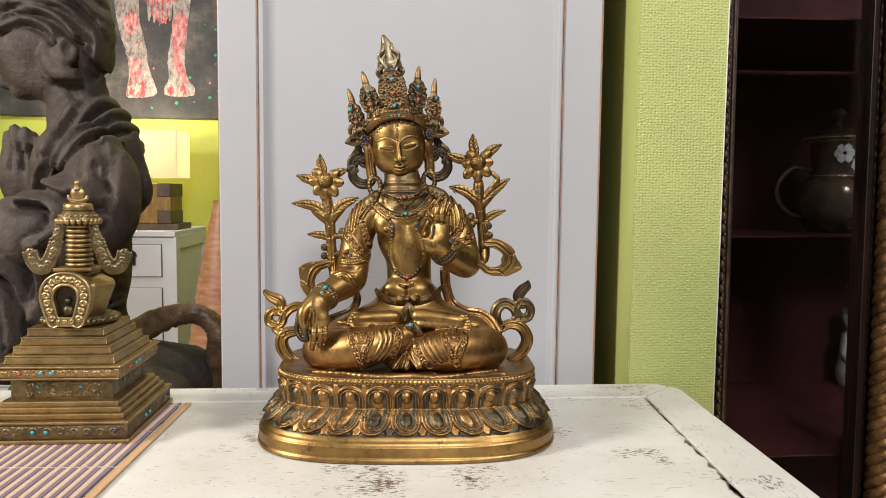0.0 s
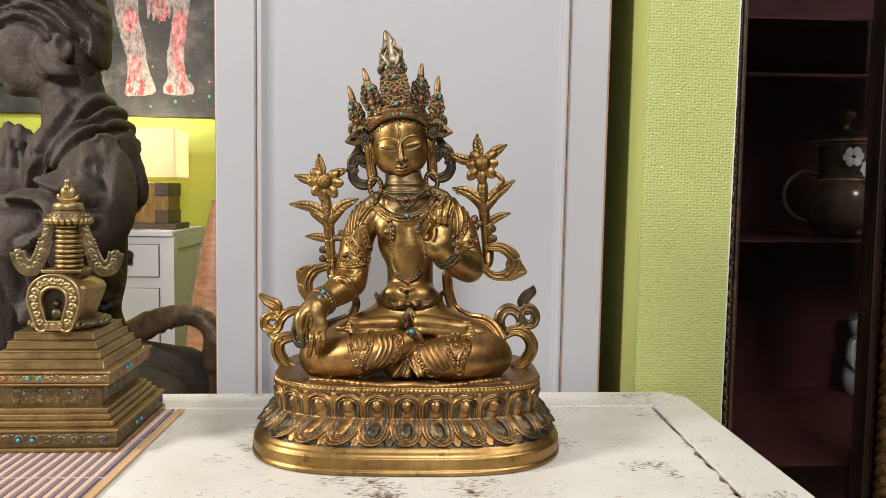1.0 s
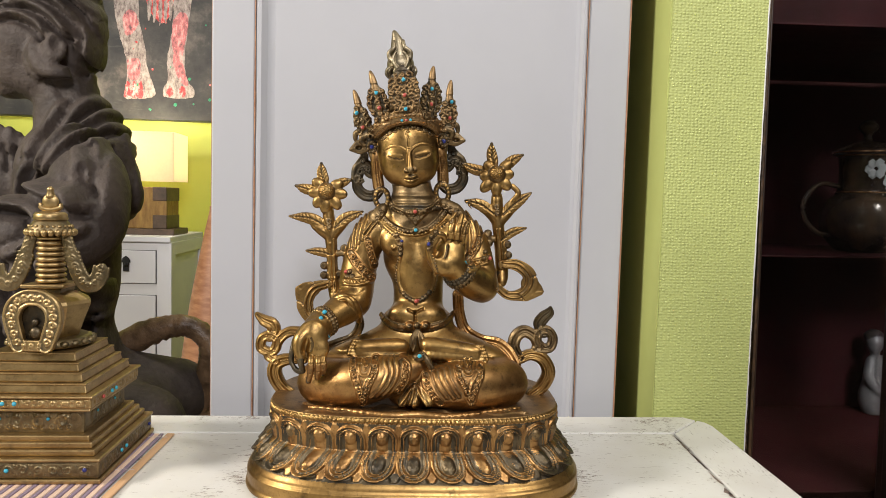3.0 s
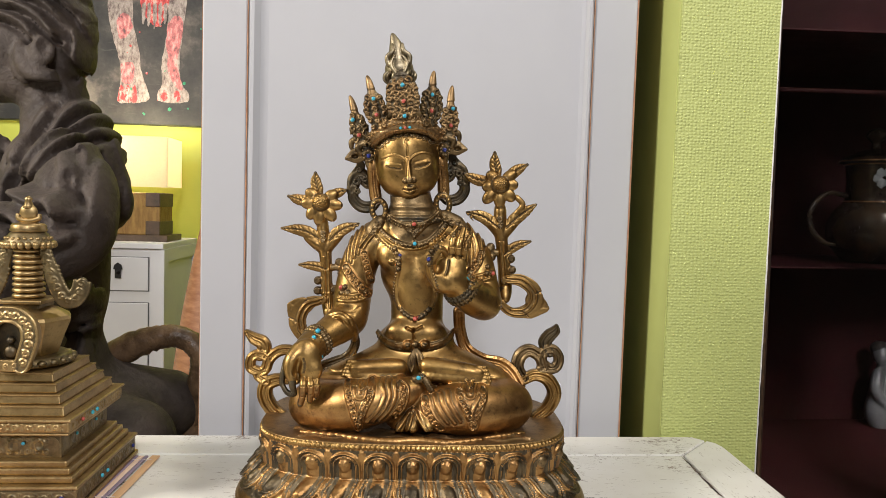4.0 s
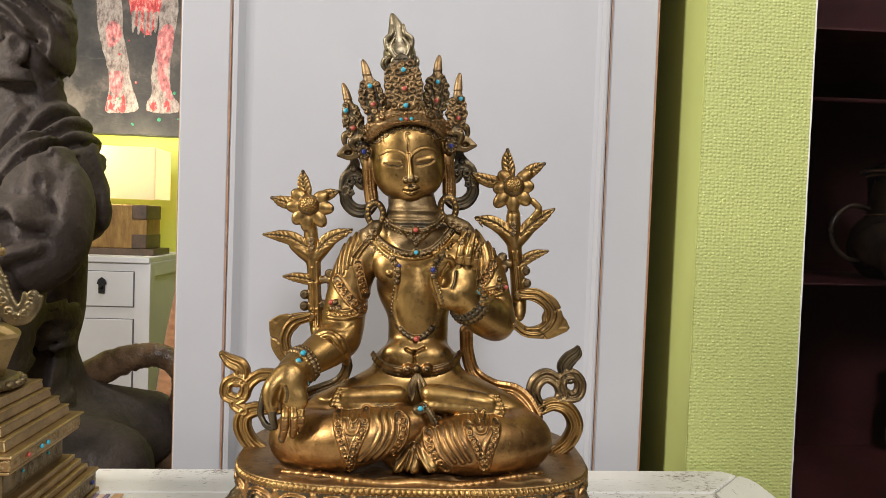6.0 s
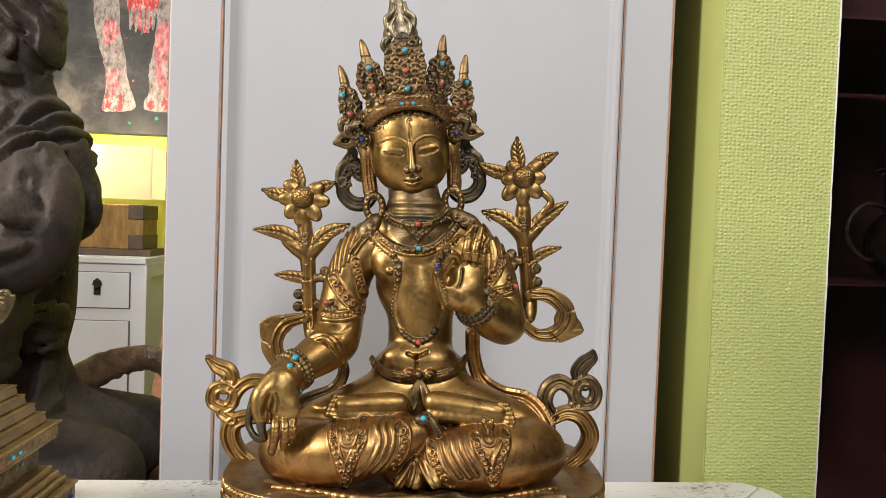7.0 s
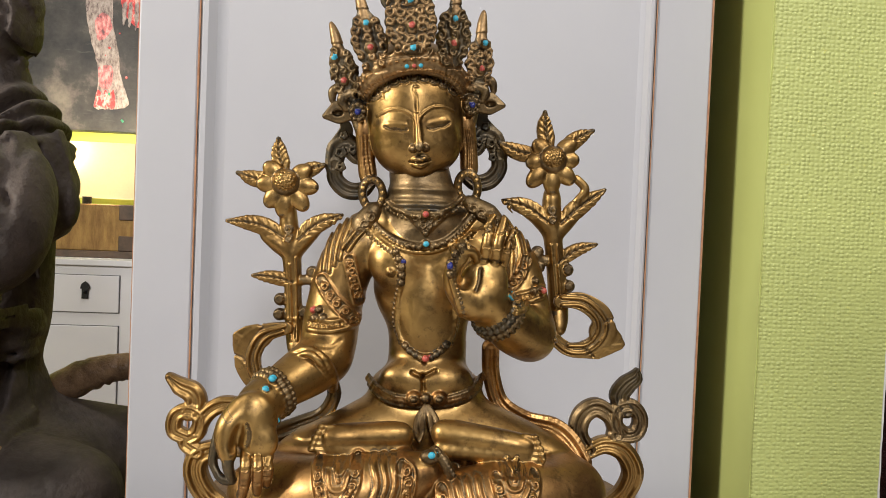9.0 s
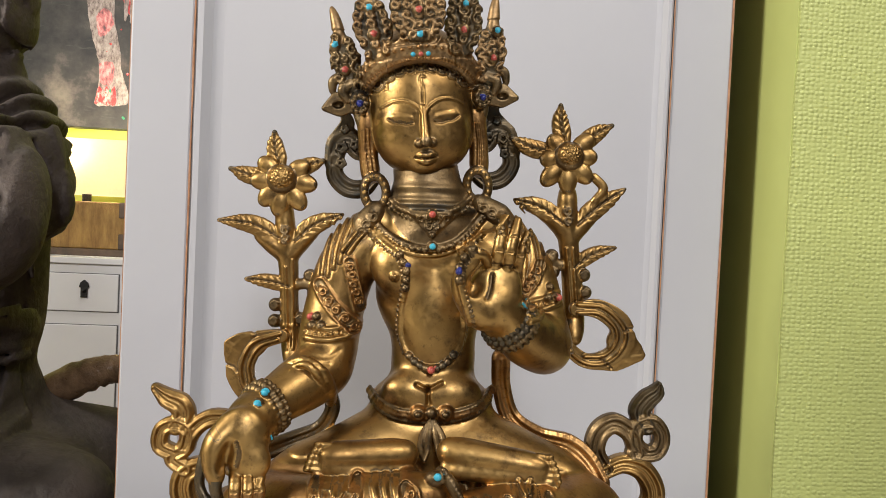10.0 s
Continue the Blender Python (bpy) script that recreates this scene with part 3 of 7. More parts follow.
tagged(structure_front, "lime painted wallcovering with coarse woven relief", "wall covering", kind="structure")


def bare_edge():
    """The rough white line where the covering ends."""
    bm = bmesh.new()
    pts = [Vector((PX + PW - 0.0004 + 0.0005 * noise.noise(Vector((0, 0, z * 70))), PY - 0.0008, z)) for z in np.linspace(0.5, 1.8, 160)]
    return add_tube(bm, pts, lambda t: 0.0009 + 0.0007 * abs(noise.noise(Vector((3, 0, t * 60)))), 6)


tagged(part("trim", bare_edge(), M["white_wall"]), "ragged white edge of the wallcovering", "trim", kind="structure")


# ---- the white board behind the table ----
def white_board():
    BX0, BX1, BY, Z0, Z1 = -0.1725, 0.2830, 0.857, 0.0, 2.0
    GX0, GX1 = -0.1264, 0.2352
    t = thing("cupboard", "tall grey-white lacquered cupboard, panelled door with rubbed brown edges", "cupboard", at=(0, BY, 0))
    # Unseen body added to keep back light out of the pillar gap; dark against bounce.
    part("body", box((BX0 + 0.003, 0.026, Z0), (BX1 - 0.003, 0.5, Z1), 0.002), M["lamp_dark"], t, "unseen dark carcass, added to block light from behind")
    part("stile", box((BX0, 0, Z0), (GX0 - 0.0011, 0.024, Z1), 0.0015), M["panel_white"], t)
    part("stile", box((GX1 + 0.0014, 0, Z0), (BX1, 0.024, Z1), 0.0015), M["panel_white"], t)
    part("rail", box((GX0 - 0.0011, 0.0, Z1 - 0.06), (GX1 + 0.0014, 0.024, Z1), 0.0015), M["panel_white"], t)
    part("rail", box((GX0 - 0.0011, 0.0, Z0), (GX1 + 0.0014, 0.024, Z0 + 0.09), 0.0015), M["panel_white"], t)
    bm = bmesh.new()
    prof = [(GX0 + 0.0004, 0.0005), (GX0 + 0.0022, -0.0012), (GX0 + 0.006, -0.0012), (GX0 + 0.012, 0.0035), (GX0 + 0.02, 0.0045)]
    prof += [(GX1 - 0.012, 0.0045), (GX1 - 0.0075, 0.0035), (GX1 - 0.0048, -0.0012), (GX1 - 0.0022, -0.0012), (GX1 - 0.0002, 0.0005)]
    lo = [bm.verts.new((x, y, Z0 + 0.09)) for x, y in prof]
    hi = [bm.verts.new((x, y, Z1 - 0.06)) for x, y in prof]
    lob = [bm.verts.new((x, 0.018, Z0 + 0.09)) for x, y in prof]
    hib = [bm.verts.new((x, 0.018, Z1 - 0.06)) for x, y in prof]
    n = len(prof)
    for i in range(n - 1):
        bm.faces.new((lo[i], lo[i + 1], hi[i + 1], hi[i]))
        bm.faces.new((lob[i + 1], lob[i], hib[i], hib[i + 1]))
        bm.faces.new((lo[i], lob[i], lob[i + 1], lo[i + 1]))
        bm.faces.new((hi[i], hi[i + 1], hib[i + 1], hib[i]))
    bm.faces.new((lo[0], hi[0], hib[0], lob[0]))
    bm.faces.new((lo[-1], lob[-1], hib[-1], hi[-1]))
    part("panel", bm, M["panel_white"], t)
    for x, w in ((GX0 - 0.0004, 0.0008), (GX1 + 0.0006, 0.0006)):
        pts = [Vector((x + 0.00025 * noise.noise(Vector((x * 9, 0, z * 25))), -0.0006, z)) for z in np.linspace(Z0 + 0.1, Z1 - 0.07, 90)]
        part("rubbed_edge", tube(pts, lambda q, w=w, x=x: w * (0.85 + 0.5 * noise.noise(Vector((x, 0, q * 40)))), 6), M["panel_edge"], t, "rubbed brown groove")
    part("rubbed_edge", box((BX1 - 0.0006, -0.0002, Z0), (BX1 + 0.0009, 0.024, Z1)), M["panel_edge"], t, "bare brown edge")
    part("rubbed_edge", box((BX0 - 0.0005, 0.0012, Z0), (BX0 + 0.0003, 0.024, Z1)), M["panel_edge"], t, "bare brown edge")
    return t


white_board()


# ---- the table ----
# Front edge unseen: TY0 carried forward so the white top bounces light up.
TX0, TY0, TY1, TZ = -0.95, 0.10, 0.811, 0.80


def right_edge(y):
    return 0.3644 - (0.766 - y) * 0.0555


def right_joint(y):
    return 0.3130 - (0.757 - y) * 0.078


def prism(points, z0, z1, bevel=0.0015):
    bm = bmesh.new()
    vs = [bm.verts.new((x, y, z0)) for x, y in points]
    f = bm.faces.new(vs)
    top = bmesh.ops.extrude_face_region(bm, geom=[f])
    for v in top["geom"]:
        if isinstance(v, bmesh.types.BMVert):
            v.co.z = z1
    bmesh.ops.recalc_face_normals(bm, faces=bm.faces)
    bmesh.ops.bevel(bm, geom=bm.edges[:], offset=bevel, segments=2, affect="EDGES", profile=0.5)
    return bm


def side_table():
    t = thing("sideboard", "old white painted sideboard with chipped, worn paint", "sideboard")
    g, c, jy, fy = 0.0007, 0.011, 0.757, TY0 + 0.05
    ex, jx = right_edge, right_joint
    white = M["table_white"]
    part("back_rail", prism([(TX0, TY1), (TX0 + 0.05, jy + g), (jx(jy) - g, jy + g), (ex(TY1) - c - g, TY1 - c), (ex(TY1) - c - 0.010, TY1)], TZ - 0.028, TZ), white, t)
    part("side_rail", prism([(ex(TY0), TY0), (ex(TY1 - 0.03), TY1 - 0.03), (ex(TY1) - 0.004, TY1 - c - 0.008), (ex(TY1) - c + g, TY1 - c - g), (jx(jy) + g, jy - g), (jx(fy) + g, fy)], TZ - 0.028, TZ), M["table_white_side"], t)
    part("front_rail", prism([(TX0, TY0), (ex(TY0) - 0.002, TY0), (jx(fy), fy - g), (TX0 + 0.05, fy - g)], TZ - 0.028, TZ), white, t)
    part("side_rail", prism([(TX0, TY0 + 0.002), (TX0 + 0.05 - g, fy + g), (TX0 + 0.05 - g, jy - g), (TX0, TY1 - 0.002)], TZ - 0.028, TZ), M["table_white_side"], t)
    part("top_panel", prism([(TX0 + 0.05, fy), (jx(fy) - 0.0006, fy), (jx(jy) - 0.0006, jy - 0.0006), (TX0 + 0.05, jy - 0.0006)], TZ - 0.024, TZ - 0.0006, 0.0008), white, t)
    part("under_board", box((TX0 + 0.02, TY0 + 0.02, TZ - 0.034), (ex(TY0) - 0.02, TY1 - 0.02, TZ - 0.0285)), M["table_dark"], t, "dark bare wood under the joints")
    part("body", box((TX0 + 0.03, TY0 + 0.03, 0.06), (ex(TY0) - 0.03, TY1 - 0.015, TZ - 0.036), 0.002), white, t)
    for x in (TX0 + 0.06, ex(TY0) - 0.06):
        for y in (TY0 + 0.06, TY1 - 0.05):
            part("foot", box((x - 0.025, y - 0.025, 0.0), (x + 0.025, y + 0.025, 0.06), 0.003), white, t)
    # bare dark wood where the paint has chipped off along the joint
    rng = random.Random(21)
    for i in range(26):
        y = 0.50 + 0.255 * rng.random() ** 1.5
        w, h = rng.uniform(0.0010, 0.004) * (1.5 if y < 0.62 else 0.5), rng.uniform(0.004, 0.016)
        pts = [(jx(y) - 0.002 - w * rng.uniform(0.6, 1.2), y - h * 0.2), (jx(y) - 0.0016, y + h), (jx(y) - 0.0016, y - h), (jx(y) - 0.002 - w * rng.uniform(0.2, 0.7), y - h * 0.8)]
        bm = bmesh.new()
        bm.faces.new([bm.verts.new((a, b, TZ - 0.0003)) for a, b in pts])
        part("chip", bm, M["table_dark"], t, "chipped patch of bare dark wood")
    return t


side_table()


# ---- slatted mat under the stupa ----
def bamboo_mat():
    mx1, my0, my1, pitch, n = 0.0, -0.33, 0.0, 0.0096, 24
    t = thing("bamboo_mat", "slatted bamboo table mat in tan and purple-grey stripes", "place mat", at=(-0.1779, 0.748, TZ), turn=-1.6)
    rng = random.Random(11)

    def slat_mesh(w, lo, hi):
        return box((-w / 2, lo, 0.0004), (w / 2, hi, 0.0021), 0.0006, 1)

    part("border_slat", slat_mesh(0.0075, my0 + 0.001, my1), M["mat_edge"], t, "orange-tan border slat", m=pose(-0.0042, 0, 0, 0, 0, 0))
    x = -0.0042 - 0.0078
    for i in range(n):
        for key, w in (("slat_purple", 0.0040), ("slat_tan", 0.0050)):
            y1 = my1 - rng.uniform(0, 0.003)
            mid = [(my0 + rng.uniform(0, 0.003), y1)]
            for lo, hi in mid:
                part("slat", slat_mesh(w - 0.0004, lo, hi), M[key], t, m=pose(x - w / 2 + 0.002, 0, rng.uniform(0, 0.0003), 0, rng.uniform(-1.5, 1.5), rng.uniform(-0.06, 0.06)))
            x -= w
    for y in (-0.262, -0.177, -0.092, -0.012):
        pts = [Vector((-q, y + 0.0006 * math.sin(q * 650), 0.0022)) for q in np.linspace(0.004, 0.2, 130)]
        part("thread", tube(pts, 0.0004, 5), M["thread"], t, "pale binding thread")
    return t


bamboo_mat()


# ---- brass stupa ----
def square_step(half, z0, z1, lip=0.0, bevel=0.0012):
    return box((-half, -half, z0), (half, half, z1), bevel)


def flower_scrolls(parent, half, z, height, mats, faces=(0, 90)):
    """Cast scrollwork along the visible faces of a band, one mesh a face: large curls between smaller ones."""
    w, h = half * 1000, height * 1000
    c = Clay((-w - 1, -2.4, -h / 2 - 1), (w + 1, 1.6, h / 2 + 1), 0.62)
    c.ribbon([(-w + h * 0.5, 0), (0, 0), (w - h * 0.5, 0)], [h * 0.42] * 3, 0.4, 0.6, 0.3, 0)
    scroll_band(c, [(-w + h * 0.5, 0), (0, 0.3), (w - h * 0.5, 0)], h * 0.30, h * 0.95, 0.75, 2, 0)
    for s in (-1, 1):
        scroll_band(c, [(-w + h * 0.6, s * h * 0.26), (w - h * 0.6, s * h * 0.26)], h * 0.13, h * 0.31, 0.5, 2, 0)
    for i in range(int(w / h)):
        x = -w + h + i * 2 * h
        c.egg((x, 0.2, 0), (h * 0.34, 1.0, h * 0.22), 0.8, 0)
    skin = c.skin()
    for face in faces:
        ob = sculpted("scrollwork", [skin], mats)
        ob.parent = parent
        ob.matrix_basis = pose(0, 0, 0, 0, 0, face) @ pose(0, -half, z)
        ob["label"] = "cast scrollwork band"


def stupa():
    cx, cy = -0.2630, 0.6890
    t = thing("stupa", "small brass stupa with turquoise beads on a bamboo mat", "stupa", at=(cx, cy, TZ + 0.0023), turn=0.0)
    rng = random.Random(3)
    B, D = M["brass"], M["brass_dull"]
    base = part("base", square_step(0.0640, 0.0, 0.004), B, t)
    part("plinth", square_step(0.0620, 0.004, 0.0175), D, t, "dull brass plinth band with flower scrolls")
    part("plinth_top", square_step(0.0635, 0.0175, 0.0205), B, t)
    for i, (h, z) in enumerate(((0.0575, 0.0205), (0.0540, 0.0255), (0.0505, 0.0300))):
        part("step", square_step(h, z, z + 0.0052), B, t)
    part("throne", square_step(0.0440, 0.0345, 0.0550), D, t, "dark tarnished throne block with scrolls")
    part("cornice", square_step(0.0525, 0.0550, 0.0575), B, t)
    part("frieze", square_step(0.0530, 0.0575, 0.0660), B, t)
    part("frieze_top", square_step(0.0550, 0.0660, 0.0685), B, t)
    for h, z0, z1 in ((0.0475, 0.0685, 0.0765), (0.0425, 0.0765, 0.0840), (0.0378, 0.0840, 0.0915), (0.0338, 0.0915, 0.0990)):
        bm = box((-h, -h, z0), (h, h, z1), 0.001)
        for v in bm.verts:
            if v.co.z > (z0 + z1) / 2:
                v.co.x *= 0.975
                v.co.y *= 0.975
        add_box(bm, (-h * 0.988, -h * 0.988, z1 - 0.0016), (h * 0.988, h * 0.988, z1 - 0.0002), 0.0004, 1)
        part("terrace", bm, B, t)
    flower_scrolls(t, 0.0620, 0.0108, 0.0118, [D, M["gilt_dark"]])
    flower_scrolls(t, 0.0440, 0.0450, 0.0180, [D, M["gilt_dark"]])
    flower_scrolls(t, 0.0530, 0.0618, 0.0078, [B, D])
    gems = [("turquoise", 0.0622, -0.017, 0.011), ("turquoise", 0.0622, -0.006, 0.011), ("turquoise", 0.0532, -0.013, 0.0620), ("turquoise", 0.0532, -0.004, 0.0620), ("coral", 0.0532, -0.031, 0.0620), ("turquoise", 0.0442, -0.02, 0.047), ("turquoise", 0.0442, 0.017, 0.047), ("lapis", 0.0622, 0.052, 0.0115)]
    for face in (0, 90):
        for name, half, u, z in gems:
            part("bead", add_ball(bmesh.new(), (u, -half - 0.0011, z), 0.0018 if half > 0.05 else 0.0014, 2, (1, 0.7, 1)), M[name], t, name + " bead", True, pose(0, 0, 0, 0, 0, face))
    # lotus foot, dome and niche
    part("lotus_ring", lathe([(0.0290, 0.0990), (0.0325, 0.1005), (0.0330, 0.1025), (0.0300, 0.1065), (0.0270, 0.1080)], 40), D, t, "dull brass petalled ring", True)
    bm = bmesh.new()
    for i in range(22):
        a = 2 * math.pi * i / 22
        add_ball(bm, (0.0312 * math.cos(a), 0.0312 * math.sin(a), 0.1035), 0.0036, 2, (1, 1, 0.8))
    part("petals", bm, D, t, "", True)
    dome = lathe([(0.0212, 0.1070), (0.0222, 0.1085), (0.0276, 0.1240), (0.0318, 0.1345), (0.0320, 0.1362), (0.0304, 0.1388), (0.0215, 0.1440), (0.0140, 0.1462)], 8)
    part("dome", dome, B, t, "polished brass dome")
    nm = pose(0.0042, -0.0425, 0.1035, -2, 0, -4) @ Matrix.Diagonal((0.92, 0.92, 0.92, 1))
    c = Clay((-28, -6, -3), (28, 6, 53), 0.7)
    line = [(-11.5, 3), (-14.5, 12), (-18.2, 27), (-15.5, 38), (-7.5, 44.5), (0, 45.5), (7.5, 44.5), (15.5, 38), (18.2, 27), (14.5, 12), (11.5, 3)]
    c.ribbon(line, [5.4, 6.6, 7.2, 7.0, 6.8, 7.0, 7.2, 6.6, 5.4], 2.2, 1.5, 0.5, 0)
    c.ribbon([(-13, 3), (0, 3), (13, 3)], [4.6, 4.6, 4.6], 2.2, 1.5, 0.8, 0)
    scroll_band(c, line, 3.3, 6.6, 0.5, 0, 0, 5.8, 0.6)
    scroll_band(c, [(-11, 3), (11, 3)], 2.0, 4.6, 0.8, 0, 0)
    niche = sculpted("niche", [c.skin()], [B, D])
    niche.parent, niche.matrix_basis = t, nm
    niche["label"] = "brass niche frame with engraved scrolls"
    # Dark plate puts the hollow's shade into colour; the brass dome lies behind.
    part("niche_shade", box((-0.0135, 0.0068, 0.004), (0.0135, 0.0085, 0.040)), M["gilt_dark"], t, "dark plate standing in for shade in the niche", m=nm)
    part("niche_figure", add_ball(add_ball(bmesh.new(), (0, 0.0055, 0.0135), 0.0062, 2, (1, 0.6, 1)), (0, 0.0055, 0.0235), 0.0034, 2), M["gilt_dark"], t, "tiny dark seated shape", True, nm)
    # harmika, spire of rings, parasol, finial
    part("harmika", box((-0.0135, -0.0135, 0.1450), (0.0135, 0.0135, 0.1495), 0.001), D, t, "square collar")
    part("harmika_plate", box((-0.0172, -0.0172, 0.1495), (0.0172, 0.0172, 0.1528), 0.001), B, t)
    for i in range(9):
        z = 0.1530 + i * 0.0046
        r = 0.0119 - i * 0.00012
        part("spire_ring", lathe([(r - 0.002, z), (r, z + 0.0012), (r, z + 0.0028), (r - 0.002, z + 0.0044)], 28), B, t, "", True)
    z = 0.1950
    part("parasol", lathe([(0.0100, z), (0.0190, z + 0.001), (0.0185, z + 0.003), (0.0135, z + 0.0105), (0.0120, z + 0.0120)], 40), D, t, "dull brass fringed parasol", True)
    bm = bmesh.new()
    for i in range(22):
        a = 2 * math.pi * i / 22
        add_ball(bm, (0.0178 * math.cos(a), 0.0178 * math.sin(a), z + 0.0016), 0.0027, 2, (1, 1, 1.2))
        add_ball(bm, (0.0158 * math.cos(a + 0.14), 0.0158 * math.sin(a + 0.14), z + 0.0068), 0.0016, 1)
    part("parasol_fringe", bm, B, t, "", True)
    part("parasol_cap", lathe([(0.0118, z + 0.0115), (0.0135, z + 0.0130), (0.0125, z + 0.0150), (0.0128, z + 0.0165), (0.0112, z + 0.0185), (0.0045, z + 0.0195)], 32), B, t, "", True)
    bm = bmesh.new()
    add_tube(bm, [Vector(p) for p in spline([(-0.0085, 0, z + 0.0265), (-0.0075, 0, z + 0.0225), (0, 0, z + 0.0205), (0.0075, 0, z + 0.0225), (0.0085, 0, z + 0.0265)], 5)], lambda q: 0.0028 - 0.003 * abs(q - 0.5), 10)
    add_ball(bm, (0, 0, z + 0.0275), 0.0068, 3, (1, 0.45, 1.05))
    add_lathe(bm, [(0.004, 0.0), (0.0035, 0.002), (0.0024, 0.006), (0.003, 0.0075), (0.0006, 0.0100)], 16, centre=(0, 0, z + 0.0310))
    part("finial", bm, B, t, "sun and moon finial", True)
    t.scale = (1.0, 1.0, 0.975)
    # side wings that hang from the parasol: flat scrolled plates with lobed edges
    for s in (-1, 1):
        c = Clay((min(s * 8, s * 58), -10, 136), (max(s * 8, s * 58), 3, 200), 0.75)
        line = [(s * 13, 196), (s * 17.5, 181), (s * 22.5, 165), (s * 29, 153.5), (s * 36, 153), (s * 41, 160), (s * 42.5, 167)]
        c.ribbon(line, [3.0, 4.6, 5.6, 6.6, 6.6, 5.6, 3.6], 1.1, -3.5, 0.6, 0, swell=0.3)
        for k, q in enumerate(smooth_path(line, 5)):
            d = 5.6 if k > 5 else 3.6
            a = smooth_path(line, 5)[max(k - 1, 0)]
            n = Vector((q[1] - a[1], a[0] - q[0])).normalized() if k else Vector((1, 0))
            for side in (-1, 1):
                c.egg((q[0] + n[0] * d * side, -3.8, q[1] + n[1] * d * side), (1.7, 1.2, 1.7), 0.8, 0)
        scroll_band(c, line, 2.9, 5.8, 0.6, 0, 0)
        scroll_band(c, line, 1.0, 3.1, 0.4, 0, 0)
        wing = sculpted("wing", [c.skin()], [D, D, M["gilt_dark"], B])
        wing.parent = t
        wing["label"] = "dull brass scrolled side wing"
    return t


stupa()


# ---- the dark clay figure on a chair, farther back ----
def seated_clay_figure():
    """A large dark seated figure, modelled as one plain mesh, with draped folds."""
    c = Clay((-330, -330, -300), (330, 300, 580), 4.3, 34.0)
    # origin: behind the waist; it faces sideways
    c.rods([(28, 10, 190), (38, 15, 69), (38, 15, -33)], [74, 62, 58], 24)
    c.egg((21, -20, 179), (50, 80, 88), 22)                 # chest
    c.egg((45, 10, -115), (60, 98, 78), 26)                 # waist
    c.egg((60, 0, -225), (150, 180, 84), 40)                  # lap
    c.rod((20, -60, -200), (185, -90, -215), 70, 66, 36)      # knees
    c.rod((30, 60, -190), (180, 110, -210), 70, 60, 40)
    c.rods([(44, 0, 283), (77, 0, 228), (80, 0, 160)], [44, 50, 50], 26)
    c.egg((-32, 105, 203), (70, 60, 66), 30)                 # far shoulder
    # head
    c.rod((35, 5, 288), (29, 0, 356), 50, 46, 22)
    c.egg((-31, 0, 404), (78, 68, 80), 18)
    c.egg((-29, 0, 350), (47, 52, 40), 14)                    # cheeks and jaw
    c.egg((-1, 0, 339), (40, 48, 34), 14)
    c.egg((-55, 0, 321), (20, 26, 14), 10)                    # chin
    c.egg((35, 0, 425), (58, 68, 76), 18)                    # hair behind
    c.egg((-7, 0, 474), (92, 78, 50), 18)                      # hair on top
    c.egg((70, -6, 386), (25, 50, 42), 12)
    c.egg((84, -4, 435), (17, 34, 30), 8)
    c.rod((-92, 0, 389), (-100, 0, 360), 8, 12, 9)               # nose
    c.egg((-87, 0, 342), (10, 20, 7), 5)                       # lips
    c.egg((-83, 0, 332), (11, 19, 8), 6)
    c.rods([(-78, -34, 392), (-58, -48, 395), (-39, -56, 398)], [3, 3, 2], 3, cut=True)
    c.rods([(-76, -36, 410), (-54, -50, 413), (-32, -58, 410)], [4, 4, 3], 6)
    # ear: a broad hollow shell, and the long lobe that sweeps back under it
    c.egg((45, -66, 385), (23, 13, 27), 4)
    c.egg((53, -80, 384), (12, 13, 15), 4, cut=True)
    c.egg((36, -66, 363), (12, 10, 14), 6)
    c.rods([(13, -62, 387), (16, -66, 364), (28, -66, 348), (51, -64, 342), (69, -56, 345)], [8, 10, 11, 10, 7], 5)
    c.rods([(2, -58, 378), (5, -58, 353), (16, -56, 335)], [6, 8, 6], 5)
    c.egg((48, -56, 321), (20, 22, 13), 8, cut=True)
    # hair: thick waved strands combed back from the brow
    strands = ([(-63, 421), (-23, 435), (15, 421), (27, 407)], [(-62, 437), (-19, 453), (27, 440), (63, 409)], [(-62, 454), (-10, 469), (43, 456), (77, 416), (77, 376)], [(-36, 475), (23, 480), (70, 461), (93, 415), (90, 367)])
    for line in strands:
        folds(c, [line], 12, 8, 10)
        folds(c, [[(x, z - 13) for x, z in line]], -10, 5, 10)
    folds(c, [[(86, 441), (98, 430), (101, 411)], [(70, 379), (75, 359), (67, 344)]], -9, 5, 30)
    # near arm in a wide sleeve, reaching forward
    c.rods([(87, -92, 207), (117, -130, 170), (126, -165, 128)], [46, 52, 56], 16)
    c.rods([(128, -175, 113), (90, -200, 96), (46, -212, 88), (-26, -212, 69), (-94, -205, 52)], [56, 52, 50, 48, 44], 20)
    folds(c, [[(75, 168), (108, 154), (127, 157), (149, 140)], [(54, 141), (92, 137), (108, 117), (100, 83)], [(147, 108), (113, 91), (77, 72)]], 15, 9, -60)
    folds(c, [[(59, 131), (88, 125), (100, 107)], [(135, 187), (150, 151), (144, 116)]], -14, 8, -60)
    # far hand raised before the breast, fingers closed
    c.egg((-57, -20, 195), (31, 28, 50), 12)
    c.rod((-59, -10, 159), (-50, 10, 105), 32, 36, 20)
    for a, b, r in (((-69, -34, 216), (-70, -30, 246), 10), ((-54, -38, 223), (-56, -36, 255), 11), ((-40, -38, 223), (-39, -36, 252), 10), ((-31, -32, 218), (-28, -30, 245), 9)):
        c.rod(a, b, r, r * 0.8, 3)
